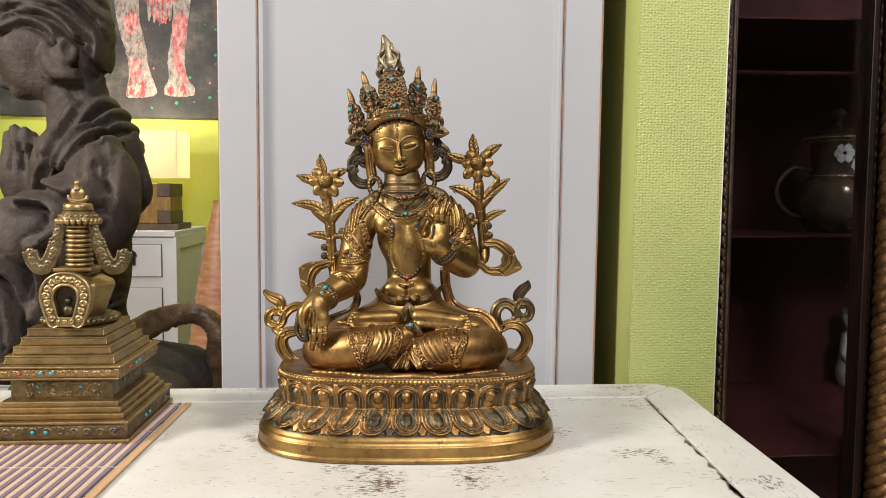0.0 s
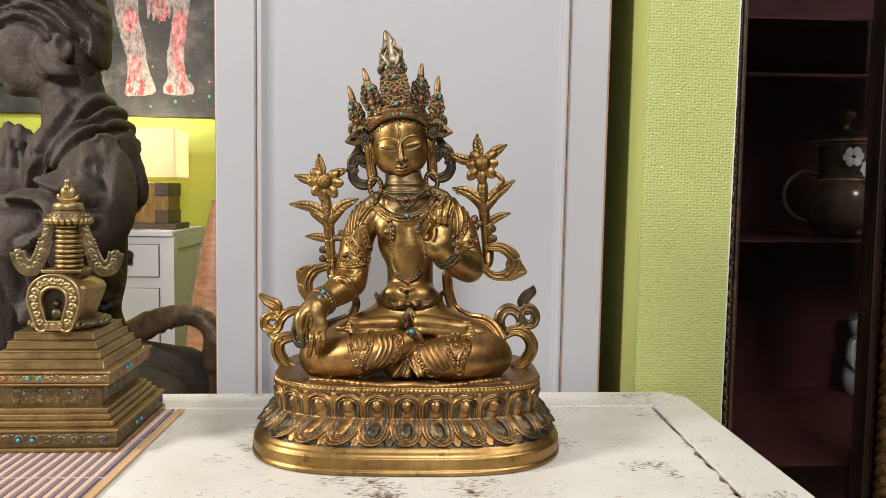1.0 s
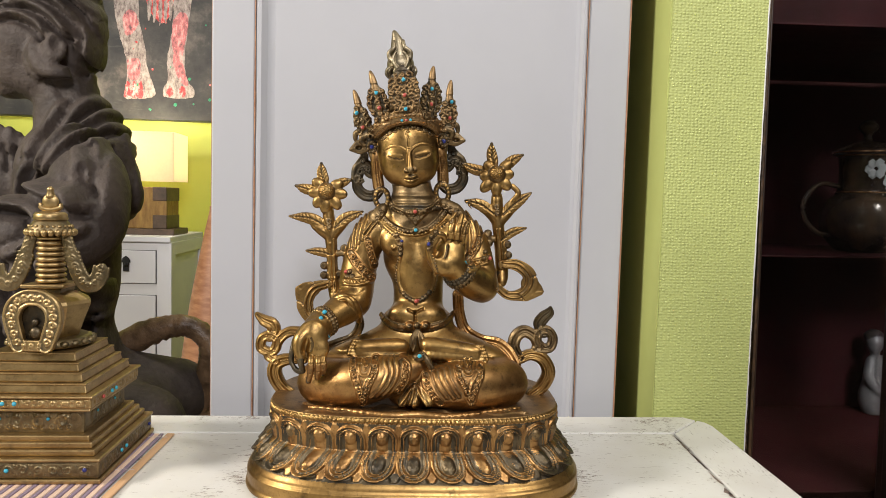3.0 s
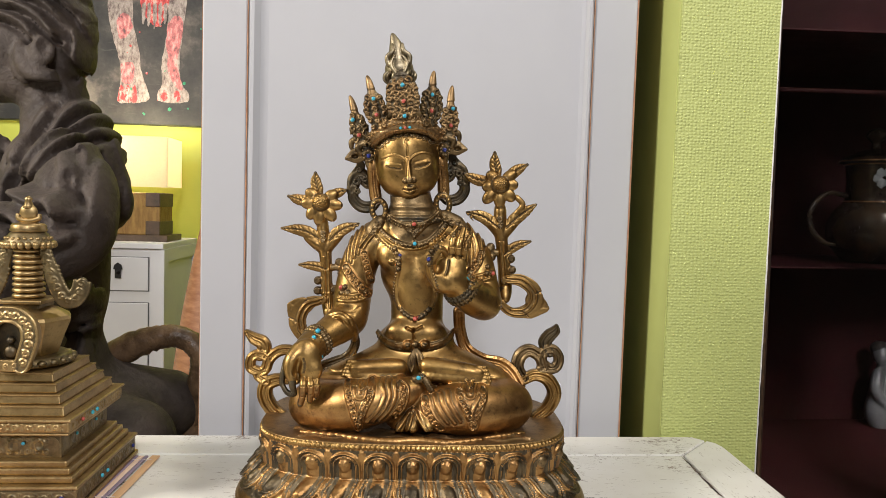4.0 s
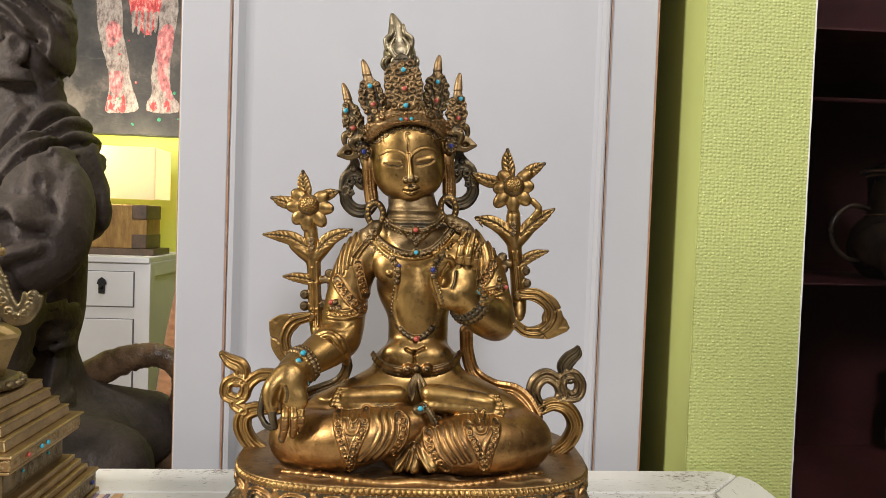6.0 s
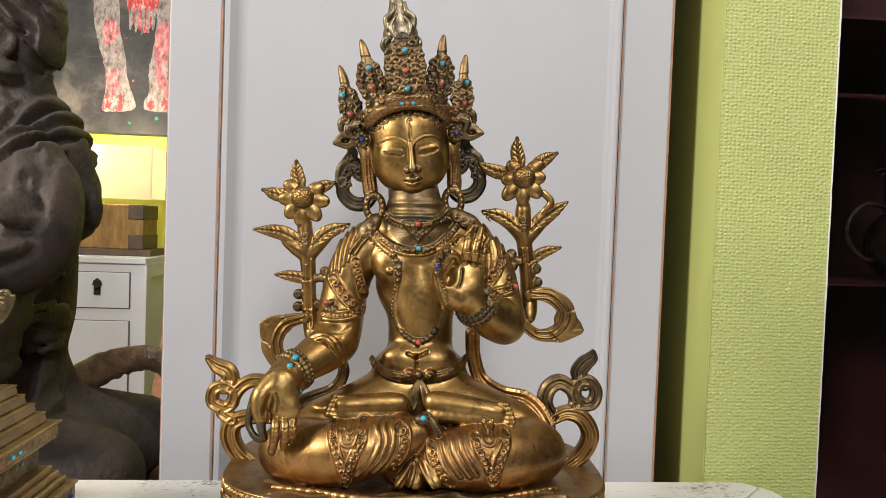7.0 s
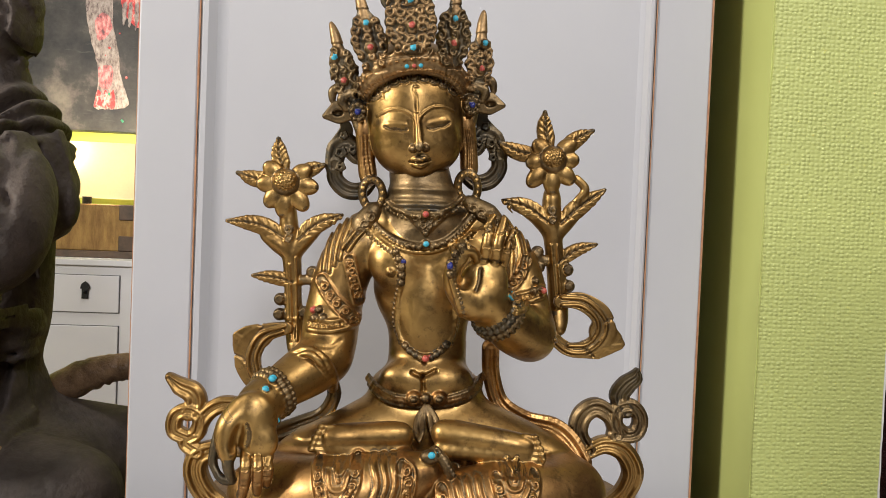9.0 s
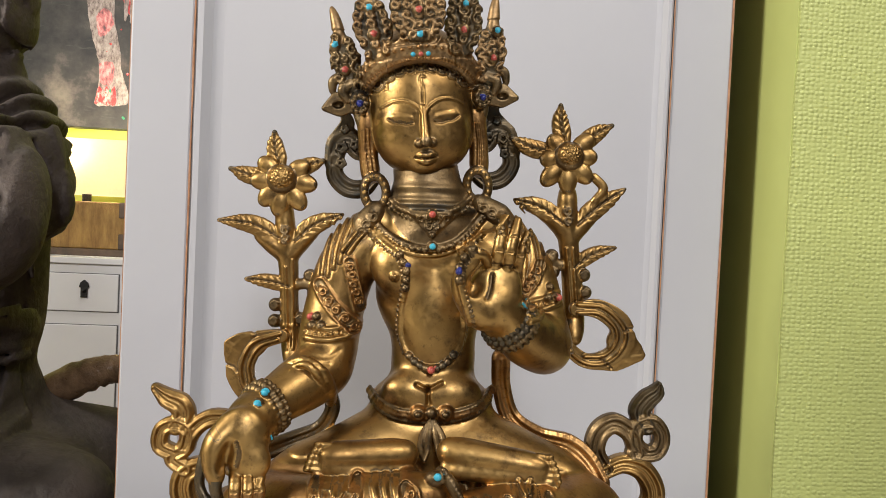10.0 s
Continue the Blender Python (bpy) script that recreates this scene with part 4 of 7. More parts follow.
    folds(c, [[(-56, 223), (-59, 187)], [(-43, 228), (-42, 187)], [(-30, 225), (-28, 191)]], -7, 4, 20)
    # cape over the back, with a ragged hem standing off the waist
    c.rods([(99, -30, 238), (116, -40, 189), (128, -44, 151), (126, -44, 133)], [42, 38, 36, 24], 14)
    c.rods([(72, 40, 242), (88, 20, 181), (95, 0, 139)], [38, 36, 26], 18)
    folds(c, [[(126, 236), (140, 197), (148, 157), (142, 125)], [(117, 223), (133, 187), (137, 142)]], 12, 8, 40)
    folds(c, [[(122, 228), (136, 191), (142, 143)], [(130, 226), (147, 189), (154, 151)]], -11, 6, 40)
    # cloth over the near shoulder: long uneven folds from the neck to the breast
    ups = ([(86, 304), (55, 266), (31, 224), (7, 180), (-4, 144)], [(107, 287), (78, 252), (49, 208), (25, 166)], [(118, 264), (100, 245), (76, 221), (55, 189)], [(47, 290), (28, 258), (12, 219)])
    for line in ups:
        folds(c, [line], 11, 9, 60)
        folds(c, [[(x + 9, z - 13) for x, z in line]], -10, 7, 60)
    # cloth falling below the forearm
    c.rods([(80, -190, 56), (69, -186, -13), (60, -180, -84)], [42, 40, 40], 16)
    c.rods([(25, -196, 40), (13, -192, -29), (-1, -186, -100)], [44, 42, 44], 16)
    folds(c, [[(111, 67), (115, 17), (102, -51)], [(80, 51), (71, -7), (60, -84)], [(23, 52), (47, 19), (55, -32)], [(8, 19), (30, -14), (33, -73)]], 17, 9, -60)
    # belt and skirt folds
    c.rods([(31, -96, -4), (87, -84, -2), (108, -40, -5), (90, 20, -11)], 15, 7)
    c.rods([(31, -98, -28), (87, -84, -27), (105, -40, -31), (87, 20, -38)], 10, 7)
    folds(c, [[(113, 75), (118, 27), (112, 4)], [(110, -48), (117, -96), (102, -145)], [(94, -47), (98, -104), (84, -152)]], 9, 8, -20)
    ob = sculpted("clay_statue", [c.skin()], [M["clay"]], relax=1)
    ob.matrix_basis = pose(-0.548, 1.30, 0.870, 0, 0, 0)
    return tagged(ob, "large dark grey clay statue of a seated robed figure", "statue")


seated_clay_figure()


def low_stool():
    """What the clay figure sits on, hidden below the table's edge."""
    t = thing("pedestal", "dark wooden pedestal under the clay statue", "pedestal", at=(-0.48, 1.3, 0))
    part("top", box((-0.26, -0.24, 0.52), (0.26, 0.24, 0.582), 0.008), M["lamp_dark"], t)
    part("body", box((-0.22, -0.2, 0.0), (0.22, 0.2, 0.52), 0.006), M["lamp_dark"], t)
    return t


low_stool()


def root_armchair():
    t = thing("root_chair", "armchair of dark polished branches with a curved armrest", "chair")
    arm = spline([(-0.60, 1.46, 0.68), (-0.5000, 1.42, 0.727), (-0.4160, 1.405, 0.7720), (-0.3560, 1.40, 0.7860), (-0.3180, 1.40, 0.7700), (-0.3000, 1.40, 0.7300), (-0.3120, 1.41, 0.6800), (-0.3420, 1.42, 0.6200)], 10)
    part("armrest", tube(arm, lambda q: 0.0205 + 0.004 * math.sin(q * 9) + 0.005 * q, 18, bumpy=0.16), M["branch"], t, "curved dark brown branch armrest", True)
    leg = spline([(-0.337, 1.42, 0.64), (-0.32, 1.44, 0.45), (-0.35, 1.45, 0.2), (-0.33, 1.44, 0.0)], 8)
    part("leg", tube(leg, lambda q: 0.026 + 0.006 * math.sin(q * 7), 14, bumpy=0.2), M["branch"], t, "", True)
    leg = spline([(-0.60, 1.46, 0.69), (-0.64, 1.50, 0.5), (-0.62, 1.52, 0.2), (-0.64, 1.51, 0.0)], 8)
    part("leg", tube(leg, lambda q: 0.028 + 0.006 * math.sin(q * 8), 14, bumpy=0.2), M["branch"], t, "", True)
    return t


root_armchair()


def tall_vase():
    t = thing("floor_vase", "tall reddish-brown ribbed floor vase", "vase", at=(-0.397, 1.86, 0))
    prof = [(0.06, 0.0), (0.09, 0.05), (0.105, 0.3), (0.100, 0.5), (0.075, 0.72), (0.042, 0.9), (0.024, 0.985), (0.023, 1.0), (0.021, 1.0)]
    pts = smooth_path(prof, 5)
    body = part("body", lathe([(max(r, 0.01), z) for r, z in pts], 36), M["vase"], t, "", True)
    return t


tall_vase()


# ---- white cabinet with drawers, and the lamp on it ----
def drawer_cabinet():
    fx, fy, zt = -0.6187, 2.20, 0.9015
    w, d = 0.56, 0.36
    t = thing("drawer_cabinet", "white lacquered cabinet with drawers and black iron pulls", "cabinet", at=(fx, fy, 0))
    part("top", box((-w - 0.004, -0.004, zt - 0.016), (0.004, d, zt), 0.002), M["cab_white"], t)
    part("body", box((-w, 0.006, 0.05), (0, d - 0.004, zt - 0.016), 0.002), M["cab_white"], t)
    part("plinth", box((-w + 0.02, 0.02, 0.0), (-0.02, d - 0.02, 0.05)), M["cab_white"], t)
    # stiles of the side
    for y0, y1 in ((0.0, 0.04), (d - 0.045, d - 0.005)):
        part("side_stile", box((-0.001, y0, 0.05), (0.006, y1, zt - 0.016), 0.001), M["cab_white"], t)
    part("side_rail", box((-0.001, 0.04, zt - 0.055), (0.006, d - 0.045, zt - 0.016), 0.001), M["cab_white"], t)
    z = 0.8600
    for i, h in enumerate((0.096, 0.30, 0.3)):
        gap = 0.0018
        front = part("drawer" if i == 0 else "door", box((-w + 0.035, 0.001, z - h), (-0.040, 0.0085, z), 0.0015), M["cab_white"], t)
        part("groove", box((-w + 0.035 - gap, 0.0035, z - h - gap), (-0.040 + gap, 0.0075, z + gap)), M["dark_line"], t, "dark shadow line")
        if i == 0:
            bm = bmesh.new()
            prof = [(-0.009, 0.016), (-0.012, 0.004), (-0.0075, 0.003), (-0.0075, -0.022), (0.0075, -0.022), (0.0075, 0.003), (0.012, 0.004), (0.009, 0.016), (0.0, 0.023)]
            vs = [bm.verts.new((x, -0.004, q)) for x, q in prof]
            f = bm.faces.new(vs)
            ex = bmesh.ops.extrude_face_region(bm, geom=[f])
            for v in ex["geom"]:
                if isinstance(v, bmesh.types.BMVert):
                    v.co.y = 0.0015
            add_ball(bm, (0, -0.007, -0.004), 0.005, 2)
            part("pull", bm, M["iron"], front, "black iron drawer pull", m=pose(-0.1235, 0, 0.8215, 0, 0, 0))
        z -= h + 0.036
    return t


drawer_cabinet()


def table_lamp():
    cx, cy, z0 = -0.808, 2.36, 0.9015
    t = thing("table_lamp", "lit table lamp with box shade and golden wicker base", "lamp", at=(cx, cy, z0))
    part("foot", box((-0.170, -0.075, 0.0), (0.178, 0.075, 0.0190), 0.002), M["lamp_dark"], t, "dark wood foot")
    part("base", box((-0.150, -0.062, 0.0190), (0.152, 0.062, 0.146), 0.003), M["lamp_wood"], t, "golden woven block")
    for x in (-0.151, 0.111):
        for z in (0.0190, 0.1045):
            part("corner_plate", box((x, -0.067, z), (x + 0.042, 0.067, z + 0.042), 0.002), M["lamp_dark"], t, "dark square corner")
    part("neck", lathe([(0.012, 0.146), (0.012, 0.195)], 12), M["iron"], t)
    bm = bmesh.new()
    a, zl, zh, th = (0.177, 0.075), 0.165, 0.313, 0.002
    for x0, x1, y0, y1 in ((-a[0], a[0], -a[1], -a[1] + th), (-a[0], a[0], a[1] - th, a[1]), (-a[0], -a[0] + th, -a[1] + th, a[1] - th), (a[0] - th, a[0], -a[1] + th, a[1] - th)):
        add_box(bm, (x0, y0, zl), (x1, y1, zh))
    part("shade", bm, M["shade"], t, "cream cloth box shade, glowing")
    part("bulb", add_ball(bmesh.new(), (-0.015, -0.034, 0.262), 0.026, 3), M["bulb"], t, "lit bulb", True)
    data = bpy.data.lights.new("lamp_light", "POINT")
    data.energy, data.color, data.shadow_soft_size = 8.5, (1.0, 0.88, 0.64), 0.03
    ob = new("lamp_light", data)
    ob.location = (cx - 0.015, cy - 0.034, z0 + 0.300)
    return t


table_lamp()


# ---- the painting on the back wall ----
def wall_painting():
    px1, pz0, y = -0.54, 1.2775, 2.596
    t = thing("painting", "large dark canvas with a pale pink-red painted form", "painting", at=(px1, y, pz0))
    part("canvas", box((-1.15, -0.02, 0.0), (0.0, 0.024, 1.1), 0.003), M["canvas"], t)

    def patch(points, mat, off, label=""):
        bm = bmesh.new()
        rng = random.Random(len(points) * 7 + int(off * 1e5))
        ring = smooth_path([*points, points[0]], 6)[:-1]
        vs = [bm.verts.new((x + 0.003 * noise.noise(Vector((x * 90, 1, z * 90))), 0, z + 0.003 * noise.noise(Vector((x * 90, 7, z * 90))))) for x, z in ring]
        f = bm.faces.new(vs)
        ex = bmesh.ops.extrude_face_region(bm, geom=[f])
        for v in ex["geom"]:
            if isinstance(v, bmesh.types.BMVert):
                v.co.y = -off
        part("brushwork", bm, mat, t, label, m=pose(0, -0.0202, 0))

    # two pale tapering forms that end in broad fringed feet, and a red mass between them higher up
    patch([(-0.374, 0.437), (-0.369, 0.342), (-0.351, 0.266), (-0.334, 0.2), (-0.332, 0.132), (-0.341, 0.074), (-0.31, 0.069), (-0.268, 0.072), (-0.239, 0.086), (-0.248, 0.125), (-0.266, 0.182), (-0.272, 0.24), (-0.29, 0.325), (-0.302, 0.439)], M["paint_pale"], 0.0012, "pale brushstroke")
    patch([(-0.346, 0.339), (-0.336, 0.282), (-0.313, 0.287), (-0.294, 0.318), (-0.304, 0.356), (-0.327, 0.362)], M["paint_pink"], 0.0017, "pink brushstroke")
    patch([(-0.332, 0.198), (-0.326, 0.142), (-0.298, 0.133), (-0.287, 0.172), (-0.294, 0.203)], M["paint_pink"], 0.0018, "pink brushstroke")
    patch([(-0.341, 0.074), (-0.336, 0.113), (-0.328, 0.127), (-0.321, 0.109), (-0.322, 0.071)], M["paint_red"], 0.0022, "short brushstroke")
    patch([(-0.32, 0.075), (-0.315, 0.113), (-0.307, 0.127), (-0.3, 0.11), (-0.301, 0.071)], M["paint_red"], 0.0024000000000000002, "short brushstroke")
    patch([(-0.299, 0.075), (-0.294, 0.114), (-0.286, 0.128), (-0.279, 0.11), (-0.28, 0.072)], M["paint_red"], 0.0026000000000000003, "short brushstroke")
    patch([(-0.181, 0.443), (-0.179, 0.348), (-0.188, 0.271), (-0.199, 0.203), (-0.198, 0.135), (-0.212, 0.106), (-0.207, 0.081), (-0.157, 0.074), (-0.114, 0.083), (-0.11, 0.106), (-0.129, 0.133), (-0.14, 0.176), (-0.139, 0.234), (-0.13, 0.311), (-0.12, 0.445)], M["paint_pale"], 0.0013, "pale brushstroke")
    patch([(-0.179, 0.336), (-0.184, 0.271), (-0.174, 0.221), (-0.151, 0.214), (-0.138, 0.272), (-0.129, 0.342), (-0.152, 0.364)], M["paint_pink"], 0.0018, "pink brushstroke")
    patch([(-0.181, 0.221), (-0.175, 0.171), (-0.148, 0.125), (-0.129, 0.122), (-0.144, 0.179), (-0.155, 0.218)], M["paint_pink"], 0.0021, "pink brushstroke")
    patch([(-0.201, 0.093), (-0.195, 0.114), (-0.181, 0.113), (-0.178, 0.093), (-0.188, 0.079)], M["paint_red"], 0.0024, "short brushstroke")
    patch([(-0.161, 0.094), (-0.154, 0.115), (-0.141, 0.113), (-0.137, 0.094), (-0.147, 0.08)], M["paint_red"], 0.0026, "short brushstroke")
    patch([(-0.282, 0.516), (-0.272, 0.421), (-0.258, 0.365), (-0.236, 0.338), (-0.218, 0.324), (-0.194, 0.344), (-0.178, 0.398), (-0.166, 0.463), (-0.165, 0.52)], M["paint_red"], 0.0014, "red brushwork")
    patch([(-0.264, 0.395), (-0.263, 0.345), (-0.259, 0.33), (-0.253, 0.349), (-0.252, 0.399)], M["paint_pale"], 0.002, "pale streak")
    patch([(-0.246, 0.395), (-0.246, 0.346), (-0.242, 0.323), (-0.236, 0.35), (-0.235, 0.4)], M["paint_pale"], 0.0022, "pale streak")
    patch([(-0.228, 0.396), (-0.227, 0.346), (-0.223, 0.316), (-0.217, 0.351), (-0.216, 0.4)], M["paint_pale"], 0.0024000000000000002, "pale streak")
    patch([(-0.21, 0.397), (-0.209, 0.347), (-0.206, 0.324), (-0.2, 0.351), (-0.199, 0.401)], M["paint_pale"], 0.0026, "pale streak")
    patch([(-0.193, 0.397), (-0.192, 0.347), (-0.189, 0.332), (-0.183, 0.352), (-0.182, 0.401)], M["paint_pale"], 0.0028, "pale streak")
    rng = random.Random(8)
    for i in range(26):
        x, z = rng.uniform(-0.33, -0.02), rng.uniform(0.03, 0.36)
        part("spatter", add_ball(bmesh.new(), (x, -0.0206, z), rng.uniform(0.0025, 0.0075), 1, (1, 0.25, 1)), M["paint_green"] if i % 2 else M["paint_red"], t, "green spatter" if i % 2 else "red spatter")
    return t


wall_painting()


# ---- display cabinet with glass door and rope-carved column ----
def display_cabinet():
    t = thing("display_cabinet", "old dark red-brown display cabinet with glass door and carved rope columns", "display cabinet", at=(0.520, 0.97, 0.95))
    t.matrix_basis = pose(0.520, 0.97, 0.95, 0, -0.6, 0)
    Z0, Z1 = -0.93, 1.0
    F, I = M["cab_frame"], M["cab_inside"]
    part("stile", box((-0.050, 0.0, Z0), (-0.020, 0.03, Z1), 0.003), F, t)
    part("door_stile", box((-0.0195, -0.004, Z0 + 0.05), (-0.0110, 0.024, Z1 - 0.05), 0.003), F, t, "moulded dark door stile")
    part("door_bead", box((-0.0135, -0.007, Z0 + 0.05), (-0.0112, -0.002, Z1 - 0.05), 0.001), F, t)
    part("door_stile", box((0.1850, -0.004, Z0 + 0.05), (0.1980, 0.024, Z1 - 0.05), 0.003), F, t, "moulded dark door stile")
    part("door_bead", box((0.1850, -0.007, Z0 + 0.05), (0.1880, -0.002, Z1 - 0.05), 0.001), F, t)
    part("stile", box((0.1985, -0.002, Z0), (0.2460, 0.03, Z1), 0.003), F, t)
    part("stile", box((0.2465, -0.01, Z0), (0.2860, 0.03, Z1), 0.003), F, t)
    glass = part("glass", box((-0.013, 0.008, Z0 + 0.06), (0.187, 0.011, Z1 - 0.06)), M["glass"], t, "clear glass pane")
    glass.visible_shadow = False
    part("side", box((-0.050, 0.03, Z0), (-0.032, 0.48, Z1)), I, t)
    part("side", box((0.540, 0.03, Z0), (0.56, 0.48, Z1)), I, t)
    part("door_stile", box((0.5450, -0.004, Z0 + 0.05), (0.5590, 0.024, Z1 - 0.05), 0.003), F, t, "moulded dark door stile")
    pane = part("glass", box((0.2860, 0.008, Z0 + 0.06), (0.5450, 0.011, Z1 - 0.06)), M["glass"], t, "clear glass pane")
    pane.visible_shadow = False
    part("back", box((-0.050, 0.48, Z0), (0.56, 0.50, Z1)), I, t, "dark wine-red back panel")
    part("top", box((-0.060, -0.02, Z1), (0.57, 0.51, Z1 + 0.03), 0.004), F, t)
    part("base", box((-0.055, -0.015, Z0 - 0.02), (0.565, 0.505, Z0), 0.004), F, t)
    for z in (0.335, 0.0075, -0.324):
        part("shelf", box((-0.032, 0.16 if z == 0.0075 else 0.05, z - 0.0025), (0.54, 0.47, z), 0.0008), I, t, "thin dark shelf")
    # carved edge of the near stile: a row of small worn leaves
    bm = bmesh.new()
    for k in range(110):
        z = Z0 + 0.03 + k * 0.0172
        add_ball(bm, (-0.0222, -0.003, z), 0.0062, 2, (0.5, 0.7, 1.15))
        add_ball(bm, (-0.0200, -0.003, z + 0.0086), 0.0042, 1, (0.5, 0.7, 1.1))
    part("carved_edge", bm, M["carved"], t, "worn carved leaf edge", True)
    part("moulding", box((-0.0178, -0.0085, Z0), (-0.0138, -0.0042, Z1), 0.0015), M["carved"], t, "rubbed brown moulding")
    # rope column: three strands wound round each other
    for s in range(4):
        pts = []
        for k in range(560):
            z = Z0 + 0.02 + (Z1 - Z0 - 0.04) * k / 559
            a = 2 * math.pi * (z / 0.068 + s / 4)
            pts.append(Vector((0.2160 + 0.0130 * math.cos(a), -0.022 + 0.0130 * math.sin(a), z)))
        part("rope_strand", tube(pts, 0.0082, 8), M["rope_gold"], t, "gilt rope-carved strand", True)
    return t


display_cabinet()


def lidded_jar():
    t = thing("porcelain_pot", "dark glazed porcelain pot with lid, handle and pale flowers", "pot", at=(0.8340, 1.235, 0.9610))
    t.scale = (0.94, 0.94, 0.94)
    prof = [(0.030, 0.0), (0.045, 0.004), (0.066, 0.030), (0.072, 0.058), (0.062, 0.090), (0.046, 0.108), (0.0435, 0.135), (0.045, 0.165), (0.047, 0.176)]
    part("body", lathe(smooth_path(prof, 4), 40), M["porcelain_dark"], t, "", True)
    part("lid", lathe([(0.054, 0.176), (0.056, 0.180), (0.052, 0.186), (0.030, 0.197), (0.012, 0.203)], 36), M["porcelain_dark"], t, "", True)
    part("knob", lathe(smooth_path([(0.008, 0.203), (0.007, 0.213), (0.015, 0.222), (0.016, 0.230), (0.009, 0.238), (0.003, 0.240)], 4), 20), M["porcelain_dark"], t, "glossy knob", True)
    h = spline([(-0.048, 0, 0.118), (-0.085, 0, 0.122), (-0.113, 0, 0.095), (-0.112, 0, 0.06), (-0.088, 0, 0.035), (-0.064, 0, 0.03)], 8)
    part("handle", tube(h, 0.0045, 10), M["porcelain_dark"], t, "curved handle", True)
    for r, z in ((0.0555, 0.1805), (0.0475, 0.1745), (0.0455, 0.1085)):
        ring = [Vector((r * math.cos(a), r * math.sin(a), z)) for a in np.linspace(0, 2 * math.pi, 41)]
        part("gilt_band", tube(ring, 0.0014, 6), M["rope_gold"], t, "thin gilt band", True)
    rng = random.Random(4)
    for cx, cz, r in ((-0.012, 0.150, 0.019), (0.018, 0.128, 0.017), (0.03, 0.155, 0.014)):
        bm = bmesh.new()
        for i in range(6):
            a = i * math.pi / 3 + rng.random() * 0.4
            x, z = cx + r * 0.55 * math.cos(a), cz + r * 0.55 * math.sin(a)
            y = -math.sqrt(max(0.0462**2 - x * x, 0.0001))
            add_ball(bm, (x, y, z), r * 0.5, 1, (1, 0.18, 1))
        part("flower", bm, M["porcelain_grey"], t, "pale painted flower")
    return t


lidded_jar()


def small_figurine():
    c = Clay((-50, -50, -6), (50, 50, 150), 2.0)
    c.egg((2, 0, 28), (24, 20, 32), 8, 0)
    c.egg((-2, 0, 62), (16, 13, 30), 8, 0)
    c.rods([(-14, -4, 84), (-20, -8, 58), (-4, -18, 34)], [7, 6, 5], 4, 0)
    c.rods([(12, -4, 84), (17, -8, 58), (8, -18, 40)], [7, 6, 5], 4, 0)
    c.rod((-2, 0, 86), (-6, -2, 98), 6, 6, 4, 0)
    c.egg((-8, -3, 108), (11, 11, 14), 3, 0)
    c.egg((-5, 2, 117), (14, 13, 11), 4, 1)
    c.egg((4, 5, 110), (8, 9, 12), 4, 1)
    ob = sculpted("figurine", [c.skin()], [M["porcelain_dim"], M["hair_dark"]], relax=1)
    ob.matrix_basis = pose(0.990, 1.390, 0.6265, 0, 0, 15)
    ob.scale = (1.35, 1.35, 1.35)
    return tagged(ob, "small white porcelain figurine with dark top on a shelf", "figurine")


small_figurine()


# ---- the gilt bronze statue ----


